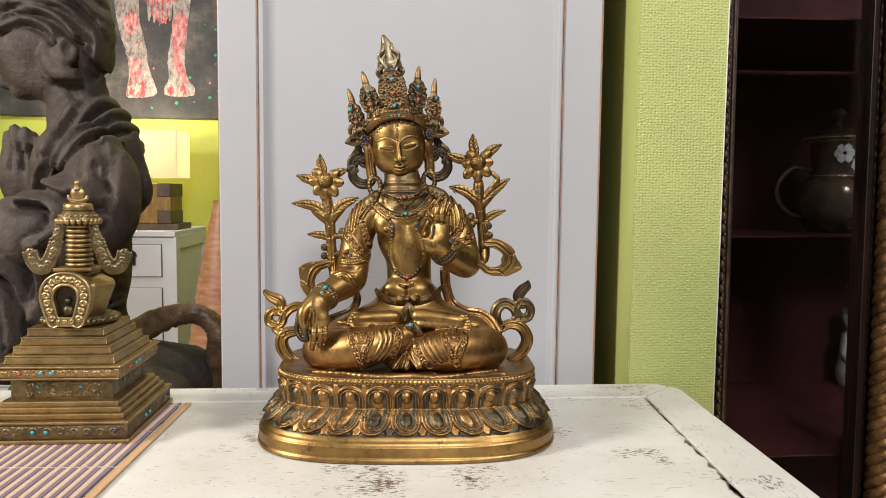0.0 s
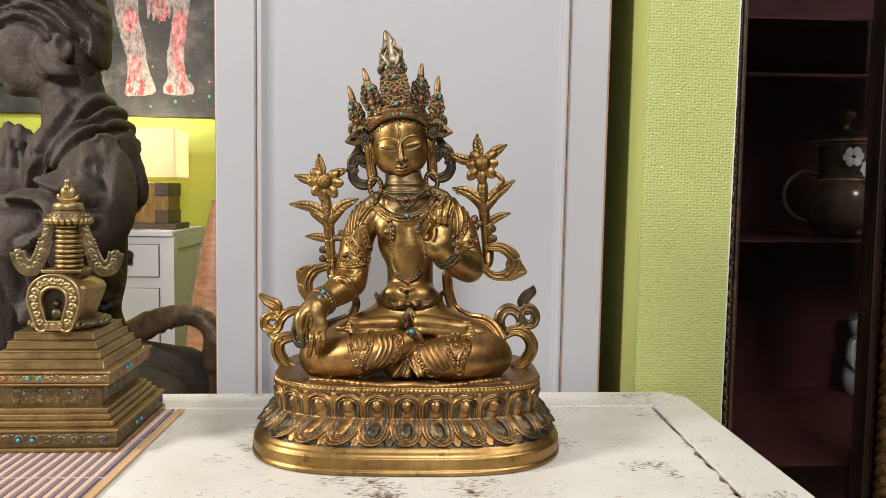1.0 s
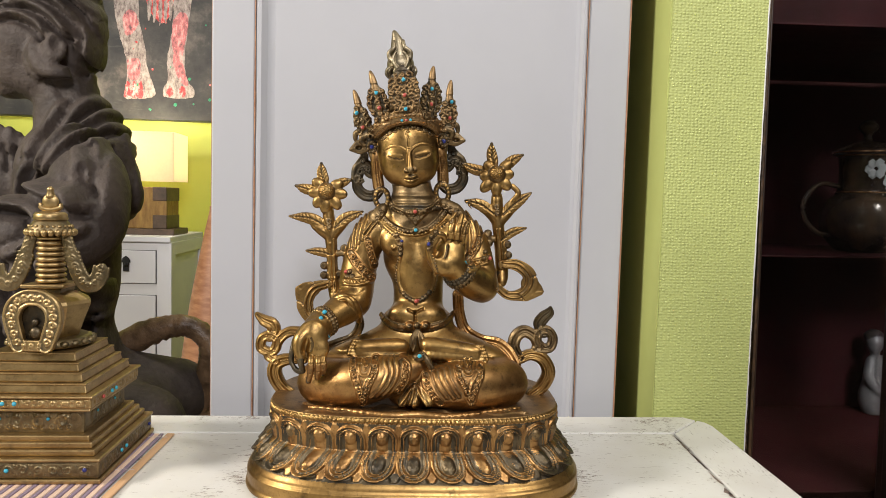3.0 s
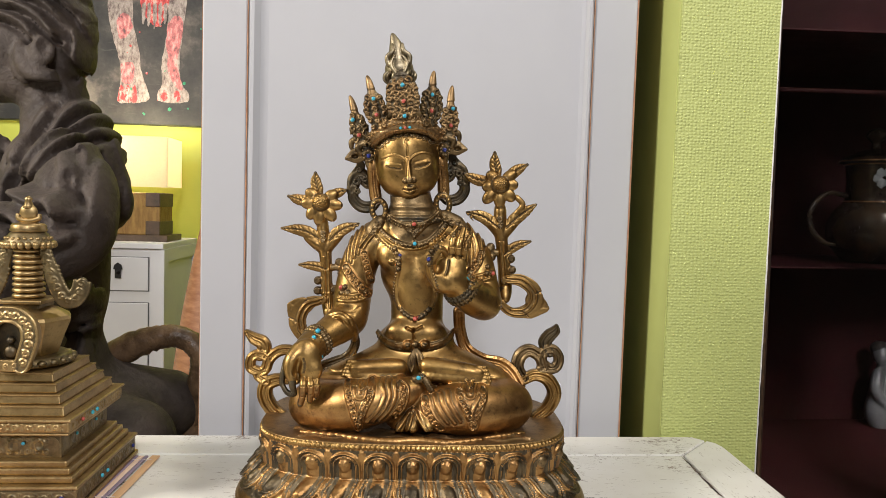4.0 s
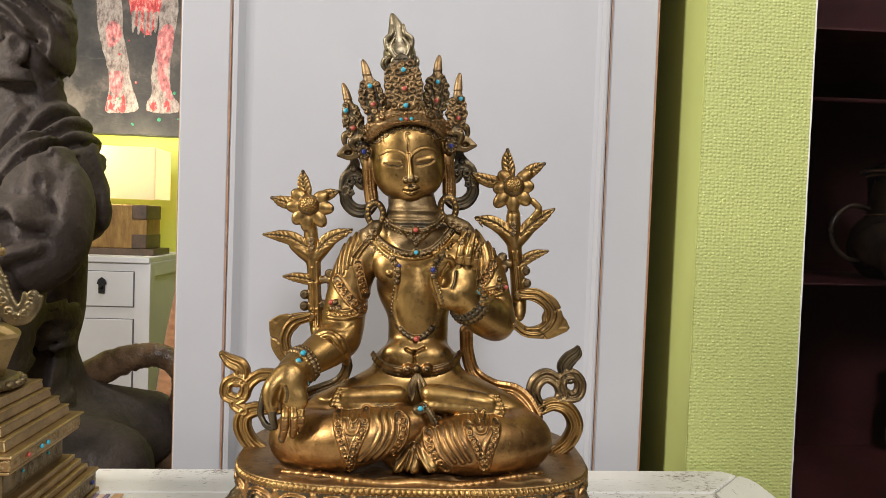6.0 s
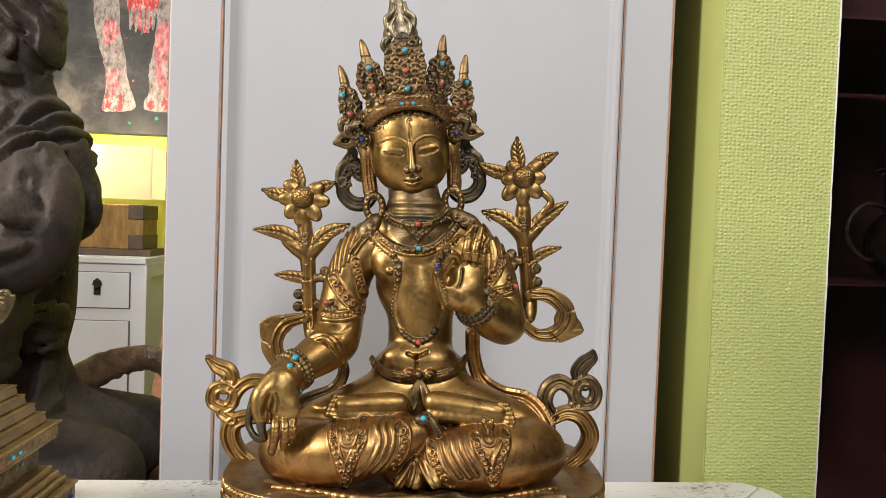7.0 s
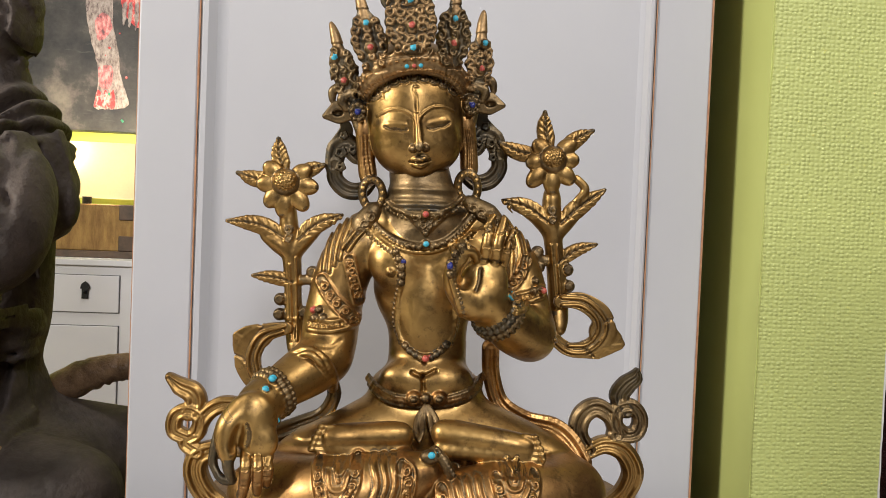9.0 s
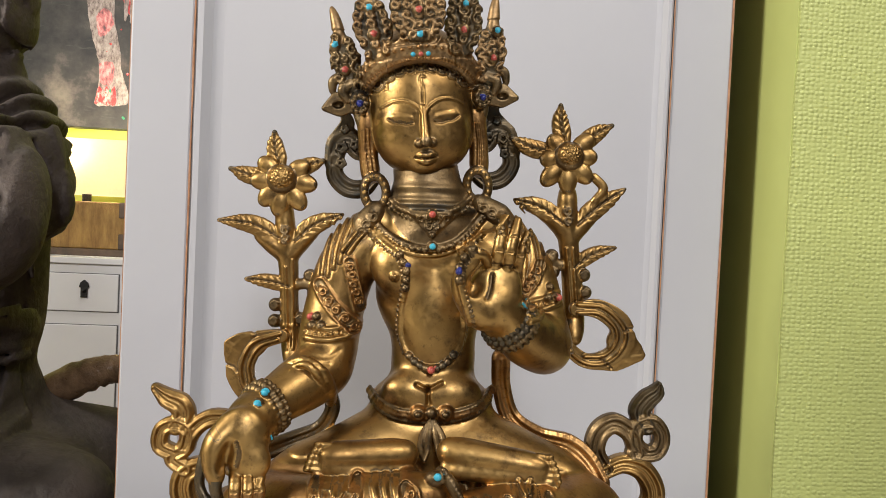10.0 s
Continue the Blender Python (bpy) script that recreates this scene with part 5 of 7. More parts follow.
def statue_base():
    """Oval lotus throne: moulded foot, two rings of petals, a row of beads, and the flat seat."""
    c = Clay((-142, -112, -2), (150, 94, 74), 0.86)
    A, B, N, CX, CY = 121.5, 78.5, 3.1, 3.5, -8.0
    sl, (X, Y, Z) = c.cut_out((-160, -120, -5), (160, 98, 80), 0)
    X, Y = X - CX, Y - CY
    ax, ay = np.abs(X) / A + 1e-5, np.abs(Y) / B + 1e-5
    g = (ax**N + ay**N) ** (1 / N)
    gx = g ** (1 - N) * ax ** (N - 1) / A
    gy = g ** (1 - N) * ay ** (N - 1) / B
    ref = ((g - 1) / np.sqrt(gx**2 + gy**2)).astype(np.float32)[:, :, 0]
    # length along the rim
    th = np.linspace(-np.pi, np.pi, 4001)
    rad = ((np.abs(np.cos(th)) / A) ** N + (np.abs(np.sin(th)) / B) ** N) ** (-1 / N)
    px, py = rad * np.cos(th), rad * np.sin(th)
    s = np.concatenate([[0], np.cumsum(np.hypot(np.diff(px), np.diff(py)))])
    total = s[-1]
    S = np.interp(np.arctan2(Y, X)[:, :, 0], th, s).astype(np.float32)
    z = Z[0, 0, :]
    prof_z = [-2, 0.0, 1.0, 3.2, 4.6, 9.0, 13.6, 14.6, 16.2, 17.4, 20, 22.5, 26, 30, 36, 39.4, 40.8, 50, 57, 59.5, 60.5, 61.5, 65.6, 66.6, 67.4, 80]
    prof_o = [14, 14.4, 15.4, 15.0, 13.6, 14.2, 14.0, 12.8, 12.2, 10.8, 9.2, 7.0, 4.4, 1.0, -3.0, -6.6, -7.4, -6.6, -5.4, -5.0, -4.4, -5.4, -5.2, -3.0, -3.2, -8]
    o = np.interp(z, prof_z, prof_o).astype(np.float32)
    d = ref[:, :, None] - o[None, None, :]
    # petals: u along the rim, v upward
    n_pet = 27
    w = total / n_pet
    front = total / 4
    u = (np.mod(S - front + w / 2, w) - w / 2)[:, :, None]
    u2 = (np.mod(S - front, w) - w / 2)[:, :, None]
    v = z[None, None, :]

    def petal(u, v, wide, tall, head):
        """v from 0 at the root to tall at the rounded tip: two rims with a groove between them, a hollow, and a tongue with a curled head."""
        ky = 0.86
        e = np.where(v < tall - wide * ky, np.abs(u) - wide, np.hypot(u, (v - (tall - wide * ky)) / ky) - wide)
        body = soft(e, 1.1)
        line = np.exp(-((e + 2.5) / 0.75) ** 2)
        hollow = soft(e + 4.4, 0.9)
        tongue = np.where(v < head, np.abs(u), np.hypot(u, v - head)) - 4.8
        dome = np.clip(-tongue / 4.8, 0, 1) ** 0.45
        ball = np.clip(1 - (u**2 + (v - head) ** 2) / 5.4**2, 0, 1) ** 0.5
        curl = np.exp(-((np.hypot(np.abs(u) - 2.5, v - head - 0.6) - 1.4) / 0.5) ** 2)
        h = body * (3.0 - 2.2 * line - 2.5 * hollow) + hollow * (2.7 * dome + 1.5 * ball + 0.8 * curl * ball)
        groove = np.maximum(line * (body > 0.5), hollow * (dome < 0.2) * 0.9)
        return h * np.clip((v + 1.0) / 1.5, 0, 1), ball, groove

    low, low_ball, low_line = petal(u, 40.0 - v, 12.4, 17.0, 7.6)
    low_gap = 1.6 * soft(np.abs(u2) + (23.5 - v) * 0.6 - 3.0, 1.5) * (v > 21.5)
    lean = np.clip((40.0 - v) / 16, 0, 1) * 3.2
    up, up_ball, up_line = petal(u, v - 40.6, 12.1, 18.8, 10.2)
    up_gap = 1.2 * soft(np.abs(u2) + (v - 57.5) * 0.5 - 2.6, 1.5)
    h = np.where(v < 40.3, np.maximum(low + lean * (low > 0.3), low_gap), np.maximum(up, up_gap))
    h = h * ((v > 19.5) & (v < 60.4))
    d = d - h * 0.95
    # beads round the seat
    nb = int(total / 3.75)
    wb = total / nb
    ub = (np.mod(S, wb) - wb / 2)[:, :, None]
    ball = np.clip(1 - (ub / 1.75) ** 2 - ((v - 63.3) / 2.0) ** 2, 0, 1) ** 0.5
    d = d - 2.2 * ball
    top = np.maximum(v - 66.6, -v)
    d = np.maximum(d, top)
    # flat cloth folds lying on the seat
    fold = 1.6 * np.exp(-((Y + 50 + 6 * np.sin(X * 0.09) + 3 * np.sin(X * 0.31)) / 2.2) ** 2) + 1.3 * np.exp(-((Y + 60 + 3 * np.sin(X * 0.21 + 1)) / 1.5) ** 2)
    d = np.minimum(d, np.maximum(v - 66.6 - fold * (np.abs(X) < 88), np.maximum(ref[:, :, None] + 8, 56 - v)))
    c.d[sl] = d.astype(np.float32)
    m = c.mat[sl]
    m[np.broadcast_to((v > 21.5) & (v < 60.8), m.shape)] = COPPER
    m[np.broadcast_to(v >= 65.8, m.shape)] = BROWN
    patch = (np.sin(S * 0.021 + 1.2) + np.sin(S * 0.047) + 0.6 * np.sin(S * 0.13))[:, :, None]
    # DARK metal follows the relief: rim grooves, hollows and gaps between petals.
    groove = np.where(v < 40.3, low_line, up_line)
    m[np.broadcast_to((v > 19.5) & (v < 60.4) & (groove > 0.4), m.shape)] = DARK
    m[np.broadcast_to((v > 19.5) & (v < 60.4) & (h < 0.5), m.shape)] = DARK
    m[np.broadcast_to((v > 19.5) & (v < 38) & (low_ball > 0.12) & (patch > -0.9), m.shape)] = DARK
    m[np.broadcast_to((v > 19.5) & (v < 27) & (patch > 0.3) & (h > 0.5), m.shape)] = DARK
    m[np.broadcast_to((v > 41) & (up_ball > 0.4) & (patch > 0.0), m.shape)] = WORN
    return c.skin()


def finger(c, pts, r, k=0.8, mat=None, flesh=True):
    c.rods(pts, [r, r * 1.02, r * 0.92, r * 0.72], k, mat, n=4)


def lotus_flower(c, x, z, y, s, petals, leaves):
    """Open flower seen from the front: a pitted boss over blunt, cupped petals, and pointed veined leaves between them."""
    for tip, wide in leaves:
        d = Vector((tip[0] - x, tip[1] - z))
        root = (x + d[0] * 0.25, z + d[1] * 0.25)
        side = Vector((-d[1], d[0])) * 0.05
        leaf(c, [root, (x + d[0] * 0.62 + side[0], z + d[1] * 0.62 + side[1]), tip], wide, y + 1.6)
        c.egg((tip[0], y + 1.0, tip[1]), (1.3, 1.8, 1.3), 0.6, DARK)
    for a, far in petals:
        t = radians(a)
        u, w = math.cos(t), math.sin(t)
        c.egg((x + far * 0.62 * u, y - 0.5, z + far * 0.62 * w), (far * 0.42, 3.2, 5.0 * s), 0.3, GILT, (0, -a, 0))
        c.egg((x + far * 0.93 * u, y - 0.9, z + far * 0.93 * w), (1.5, 1.7, 2.4), 0.9, WORN, (0, -a, 0))
        c.rod((x + far * 0.45 * u, y - 4.2, z + far * 0.45 * w), (x + far * 0.8 * u, y - 4.2, z + far * 0.8 * w), 0.4, 0.3, 0.5, cut=True)
    c.egg((x, y - 2.4, z), (7.6 * s, 5.0, 7.4 * s), 0.3, WORN)
    c.egg((x, y - 3.6, z + 0.6), (6.4 * s, 5.6, 6.0 * s), 0.3, GILT)
    for i in range(30):
        r, a = 5.2 * s * math.sqrt(i / 30), i * 2.4
        q = (x + r * math.cos(a), z + 0.6 + r * math.sin(a))
        c.egg((q[0], c.front(*q) - 0.1, q[1]), (0.62, 1.0, 0.62), 0.15, DARK, cut=True)


def leaf(c, pts, wide, y, mat=GILT):
    """A flat cast leaf with notched edges, a groove along the middle and slanting veins."""
    c.ribbon(pts, [wide * 0.45, wide, wide * 0.85, 0.7], 1.3, y, 0.8, mat, swell=1.1)
    q = smooth_path(pts, 6)
    folds(c, [pts], -1.0, 0.6, y, WORN)
    run = 0.0
    for i in range(1, len(q) - 1):
        run += math.dist(q[i - 1], q[i])
        if run < 2.8:
            continue
        run = 0.0
        d = Vector((q[i + 1][0] - q[i - 1][0], q[i + 1][1] - q[i - 1][1])).normalized()
        w = wide * (1.0 - 0.55 * abs(2 * i / len(q) - 0.9))
        for s in (-1, 1):
            e = (q[i][0] + d[0] * w * 0.9 - s * d[1] * w, q[i][1] + d[1] * w * 0.9 + s * d[0] * w)
            folds(c, [[q[i], e]], -0.45, 0.5, y)


def knob(c, x, z, y, r):
    """A small curled bud on a stem."""
    c.egg((x, y, z), (r, r * 0.95, r), 1.4, WORN)
    c.rods([(u, y - r * 0.8, w) for u, w in spiral(x, z, r * 0.75, 1.2, 0.6)[::2]], 0.55, 0.3, WORN, n=1)


def statue_body():
    c = Clay((-137, -88, 60), (128, 34, 286), 0.55)
    # Fold valleys take the darker WORN metal.
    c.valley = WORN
    # trunk: narrow waist, full chest, hips spreading into the thighs
    c.egg((3, -10, 92), (60, 34, 18), 8)
    c.egg((3, 0, 104), (38, 24, 20), 10)
    c.rods([(-10, -2, 110), (-36, -14, 100), (-62, -26, 90)], [15, 13, 12.5], 8)
    c.rods([(16, -2, 110), (44, -14, 101), (70, -24, 91)], [15, 13.5, 13], 8)
    c.egg((4, 1, 128), (29.5, 20, 13), 9)
    c.egg((4, 1, 150), (21.0, 15.5, 26), 9)
    c.egg((2, 2, 182), (28.5, 17.0, 28), 10)
    c.rod((-30, 3, 204), (36, 3, 206), 11.8, 11.8, 9)
    c.egg((-15, -9.0, 193), (12.5, 8.8, 12), 8)
    c.egg((20.5, -9.0, 194), (12.5, 8.8, 12), 8)
    c.egg((-16.8, -17.6, 189.4), (2.6, 1.1, 2.6), 0.4)
    c.egg((-16.8, -18.6, 189.4), (1.4, 1.2, 1.4), 0.3)
    c.egg((4, -8.8, 166), (13.0, 6.6, 20), 5)
    c.egg((-7.5, -11.5, 134), (12.5, 7.6, 8.0), 6)
    c.egg((14.5, -11.5, 134), (12.5, 7.6, 8.0), 6)
    # Neck in the darker WORN metal to bring its tone down.
    c.rod((1, 2, 212), (-4, 4, 242), 19.4, 16.4, 6, WORN)
    for z, r in ((226.5, 18.8), (232.5, 17.6)):
        c.egg((-1.2 - (z - 223) * 0.12, 2.5, z), (r, r, 3.4), 2.6, WORN)
    c.rod((-34, 4, 212), (-15, 4, 225), 8.0, 6.0, 6)
    c.rod((38, 4, 214), (14, 4, 228), 8.0, 6.0, 6)
    c.egg((0, 1, 222), (21.2, 19.8, 4.0), 2.0, DARK)
    # navel
    folds(c, [[(2.2, 128.9), (2.1, 133.2), (1.6, 136.8)], [(1.7, 135.4), (-3.8, 138.1)], [(1.7, 135.4), (8.3, 139.1)]], -1.5, 0.9)
    c.egg((2.6, -20, 129.3), (1.4, 2.2, 1.6), 0.5, cut=True)
    # crossed legs: two thick rolls that taper towards the middle
    c.rods([(-72.1, -38, 80.5), (-56.7, -48, 83.4), (-38.3, -55, 86.7), (-15.7, -56, 92.5), (5.4, -52, 98.4)], [16.0, 16.6, 16.6, 13.2, 7.5], 5)
    c.rods([(74.6, -34, 81.7), (60.4, -45, 82.9), (43.9, -53, 84.6), (23.9, -55, 84.1), (6.0, -50, 81.1)], [17.4, 17.8, 17.6, 15.0, 9], 5)
    c.egg((-73, -38, 82), (17.4, 15, 15.6), 6)
    c.egg((76, -33, 83), (18.6, 16, 17.0), 6)
    # feet laid on the thighs, soles and toes to the front
    for heel, ball, toe, s, lean in (((-8.5, -40, 111.3), (-30.0, -47, 112.5), (-41.6, -49, 112.1), -1, 0.0), ((12.8, -40, 113.2), (36.9, -46, 111.9), (51.5, -48, 110.1), 1, -0.10)):
        c.rods([heel, ball, toe], [6.6, 5.4, 4.6], 3)
        c.rods([(heel[0] - s * 2, heel[1] - 4, heel[2] - 7.0), (ball[0], ball[1] - 3, ball[2] - 5.6), (toe[0], toe[1] - 2, toe[2] - 4.4)], [3.4, 3.2, 2.6], 2.5)
        for i in range(5):
            zz = toe[2] - 4.8 + i * 2.5
            L = (8.8, 8.2, 7.4, 6.2, 5.0)[i]
            c.rod((toe[0] - s * 1, toe[1] - 2.6 + i * 0.5, zz), (toe[0] + s * (L - 2), toe[1] - 3.4 + i * 0.7, zz + lean * L), 2.0 - 0.1 * i, 1.9 - 0.1 * i, 0.4)
            c.egg((toe[0] + s * (L - 1), toe[1] - 4.0 + i * 0.7, zz + lean * L + 0.4), (2.0, 1.8, 1.9 - 0.1 * i), 0.35)
    low = c.mat[:, :, : int((103 - c.lo[2]) / c.step)]
    low[low == GILT] = COPPER
    # arms
    c.rods([(-37, 3, 204), (-43.5, 2, 186), (-47.5, -2, 164), (-48.5, -12, 145.1)], [11.4, 12.4, 12.6, 12.4], 5)
    c.rods([(-48.9, -14, 143.3), (-57.9, -26, 138.0), (-68.9, -42, 131.9)], [12.6, 11.4, 8.6], 4)
    c.rods([(42.0, 3, 205), (50.5, 0, 188), (55, -6, 168), (56.7, -14, 158.6)], [11.2, 12.0, 12, 11.4], 5)
    c.rods([(57.4, -15, 158.1), (46.4, -27, 164.3), (37.4, -38, 171.6)], [12.2, 11.6, 9.4], 4)
    # stems, flowers and leaves stand in one plane behind the arms
    c.rods([(-66.7, 4, 142.7), (-68.7, 8, 154.4), (-70.3, 8, 171.2), (-71.1, 8, 186.2), (-72.7, 8, 201.0), (-75.1, 8, 221.4)], [4.4, 5.0, 4.2, 4.4, 5.0, 4.4], 1.5, GILT)
    c.rods([(-71.8, 8, 195.5), (-79.3, 8, 200.8), (-86.8, 8, 205.4)], [4.2, 4.2, 2.6], 1.5, GILT)
    c.rods([(-71.8, 8, 195.5), (-65.7, 8, 203.2), (-59.2, 8, 209.0)], [4.2, 4.2, 2.6], 1.5, GILT)
    for q in ((-70.6, 8, 179.8), (-69.3, 8, 160.8)):
        c.egg(q, (5.4, 5.0, 1.6), 0.8, GILT)
    fx, fz = (-75.6, 234.3)
    lotus_flower(c, fx, fz, 5.0, 1.0, ((-95, 18.5), (-52, 18), (-8, 17), (34, 15), (140, 15), (186, 15.5), (232, 16.5)), (((-80.8, 257.8), 4.6), ((-55.8, 244.7), 4.2), ((-101.9, 238.5), 4.6)))
    leaf(c, [(-75.6, 204.0), (-89.4, 210.9), (-107.4, 212.5)], 5.0, 7.0)
    leaf(c, [(-68.2, 203.5), (-59.2, 212.0), (-45.3, 218.0)], 5.0, 7.0)
    leaf(c, [(-70.1, 180.3), (-80.5, 182.6), (-92.6, 183.3)], 3.8, 7.0)
    for q in ((-60.1, 186.3), (-58.0, 177.4), (-77.0, 170.9), (-77.1, 162.7), (-63.9, 164.2)):
        knob(c, q[0], q[1], 6.5, 3.5)
    c.rods([(-68.6, 7, 181.1), (-62.0, 7, 182.1), (-54.2, 4, 181.1)], 2.4, 1.2, WORN)
    folds(c, [[(-72.3, 190.2), (-71.1, 171.7), (-69.7, 149.5)], [(-68.8, 194.0), (-67.8, 173.7), (-66.7, 149.6)]], 0.7, 0.7, 8)
    scroll_band(c, [(-73.3, 211.5), (-72.7, 202.7)], 2.4, 4.2, 0.8, 8, WORN)
    c.rods([(75.6, 4, 160.5), (75.9, 8, 170.2), (74.5, 8, 185.3), (72.3, 8, 202.3), (70.1, 8, 219.2), (69.5, 8, 234.2)], [4.2, 5.2, 4.8, 4.6, 5.2, 4.6], 1.5, GILT)
    c.egg((75.4, 6, 165.5), (5.2, 4.4, 7.5), 1.5, DARK)
    c.rods([(71.9, 8, 211.7), (77.4, 8, 218.3), (82.9, 8, 223.0)], [4.2, 4.2, 2.6], 1.5, GILT)
    c.rods([(71.2, 8, 211.7), (64.0, 8, 219.7), (56.3, 8, 224.3)], [4.2, 4.2, 2.6], 1.5, GILT)
    gx, gz = (68.1, 252.8)
    lotus_flower(c, gx, gz, 5.0, 1.0, ((-88, 18.5), (-46, 17), (2, 14.5), (42, 16), (135, 14), (190, 14), (230, 19)), (((63.4, 278.8), 4.6), ((90.2, 269.9), 4.6), ((38.9, 261.1), 4.6)))
    leaf(c, [(74.5, 218.2), (85.5, 228.4), (98.8, 237.9)], 5.2, 7.0)
    leaf(c, [(67.0, 218.7), (56.1, 226.2), (42.4, 229.8)], 5.0, 7.0)
    leaf(c, [(73.9, 196.3), (83.5, 203.5), (95.5, 207.6)], 3.8, 7.0)
    c.rods([(82.4, 6, 243.3), (87.6, 6, 237.5), (82.9, 6, 230.9)], [2.2, 2.2, 1.8], 0.8, GILT)
    for q in ((62.6, 202.0), (63.6, 193.8), (79.6, 192.8), (80.7, 183.8)):
        knob(c, q[0], q[1], 6.5, 3.6)
    c.rods([(70.4, 7, 197.7), (65.5, 7, 197.6), (59.0, 4, 200.1)], 2.4, 1.2, WORN)
    folds(c, [[(69.5, 206.1), (72.3, 183.8), (73.5, 172.5)], [(72.9, 206.2), (75.3, 183.9), (76.5, 172.6)]], 0.7, 0.7, 8)
    scroll_band(c, [(69.0, 227.7), (70.1, 218.1)], 2.4, 4.2, 0.8, 8, WORN)
    # looped sash ends, cut square at their corners, with raised lines following the loop
    c.ribbon([(-72.1, 156.0), (-83.0, 153.1), (-90.1, 146.2), (-92.0, 136.6), (-86.6, 126.4), (-77.7, 121.8)], [3.0, 4.6, 6.4, 6.6, 5.0, 4.0], 1.6, 1.0, 0.6, GILT)
    c.ribbon([(-85.9, 151.5), (-92.4, 152.1), (-98.3, 152.3)], [6.2, 4.2, 1.0], 1.4, 1.0, 1.0, GILT)
    c.ribbon([(-92.9, 141.7), (-95.9, 146.1), (-99.0, 151.1)], [6.0, 4.0, 1.2], 1.4, 1.0, 1.0, GILT)
    folds(c, [[(-73.1, 157.2), (-85.7, 152.4), (-91.2, 141.9), (-90.2, 131.6), (-84.2, 124.4)], [(-74.1, 154.2), (-82.7, 150.3), (-87.6, 141.3), (-86.6, 132.5)]], 1.1, 0.8, 4)
    folds(c, [[(-98.5, 141.0), (-94.8, 139.6), (-93.3, 137.4)], [(-86.6, 157.9), (-84.4, 156.1), (-85.8, 154.6)]], -0.9, 0.6, 4, WORN)
    c.ribbon([(75.1, 175.9), (86.3, 176.3), (97.1, 169.9), (100.1, 160.2), (93.3, 151.8), (81.4, 149.9), (71.4, 156.4), (57.8, 168.4), (47.9, 176.5)], [3.2, 4.6, 5.4, 5.6, 4.6, 3.6, 3.0, 2.4, 1.8], 1.6, 0.0, 0.8, GILT)
    c.ribbon([(99.0, 160.2), (104.5, 155.9), (110.2, 153.8)], [7.0, 5.4, 1.2], 1.4, 0.0, 1.0, GILT)
    c.ribbon([(84.4, 148.5), (96.5, 148.9), (109.1, 152.2)], [2.2, 3.6, 1.2], 1.4, 0.0, 1.0, GILT)
    folds(c, [[(75.7, 178.2), (88.9, 177.1), (99.4, 167.7), (99.8, 158.0), (91.9, 149.5), (79.9, 149.1), (69.1, 157.8)], [(75.9, 174.1), (86.4, 174.0), (94.9, 167.6), (96.0, 160.1), (90.3, 153.2), (80.5, 152.1)]], 1.1, 0.8, 4)
    folds(c, [[(99.9, 165.5), (103.2, 167.1), (106.3, 165.7)], [(88.9, 150.9), (92.7, 148.0), (94.3, 146.6)]], -0.9, 0.6, 4, WORN)
    # lower flames: a broad open ring at the foot, a curl with a round eye above it, a tongue with a dark tip
    fy = -8.0
    c.ribbon([(-90.5, 92.3), (-102.6, 92.8), (-113.2, 88.9), (-115.1, 79.4), (-109.1, 68.5), (-98.9, 60.7), (-95.1, 52.7)], [3.0, 4.4, 5.6, 5.8, 5.4, 4.6, 4.4], 2.3, fy, 0.5, GILT, ridge=1.8)
    c.ribbon([(-119.2, 98.2), (-126.4, 101.7), (-125.9, 109.6), (-119.6, 112.7), (-113.8, 109.2), (-114.3, 101.2), (-120.6, 96.0), (-114.0, 91.0)], [3.4, 3.8, 3.8, 3.6, 3.4, 3.6, 3.6, 4.0], 2.1, fy - 0.5, 0.4, GILT, ridge=1.3)
    c.ribbon([(-115.0, 101.9), (-110.3, 110.8), (-102.5, 116.1), (-90.4, 116.4)], [3.6, 4.0, 4.0, 3.2], 2.1, fy, 0.5, GILT, ridge=1.5)
    c.ribbon([(-119.5, 111.3), (-116.1, 117.2), (-118.4, 122.2), (-124.1, 124.9), (-129.9, 129.8)], [4.0, 5.2, 5.2, 4.4, 1.8], 1.9, fy, 0.8, GILT, ridge=1.5)
    c.egg((-129.6, -8, 128.7), (2.4, 2.4, 3.6), 1.0, DARK, (0, -30, 0))
    c.ribbon([(102.7, 66.4), (112.1, 74.1), (116.8, 86.1), (111.1, 97.2), (100.5, 100.6), (90.3, 95.9)], [4.6, 5.2, 5.4, 5.2, 4.4, 3.8], 2.3, fy, 0.5, GILT, ridge=1.8)
    c.ribbon([(91.7, 97.5), (86.2, 106.2), (88.0, 115.9), (95.2, 120.5), (103.6, 115.6), (106.9, 106.7)], [4.2, 4.8, 5.0, 4.8, 4.4, 3.8], 2.2, fy, 0.5, WORN, ridge=1.6)
    c.ribbon([(105.5, 106.0), (116.6, 107.0), (119.2, 115.2), (114.5, 121.8), (107.1, 120.1), (106.0, 111.9), (111.4, 106.1)], [3.8, 4.0, 3.8, 3.6, 3.4, 3.6, 3.8], 2.1, fy - 0.5, 0.4, WORN, ridge=1.3)
    c.ribbon([(111.6, 119.5), (107.6, 126.8), (111.0, 132.8), (115.3, 136.6), (116.6, 141.1)], [4.0, 5.0, 4.8, 3.8, 1.0], 1.9, fy, 0.8, DARK, ridge=1.5)
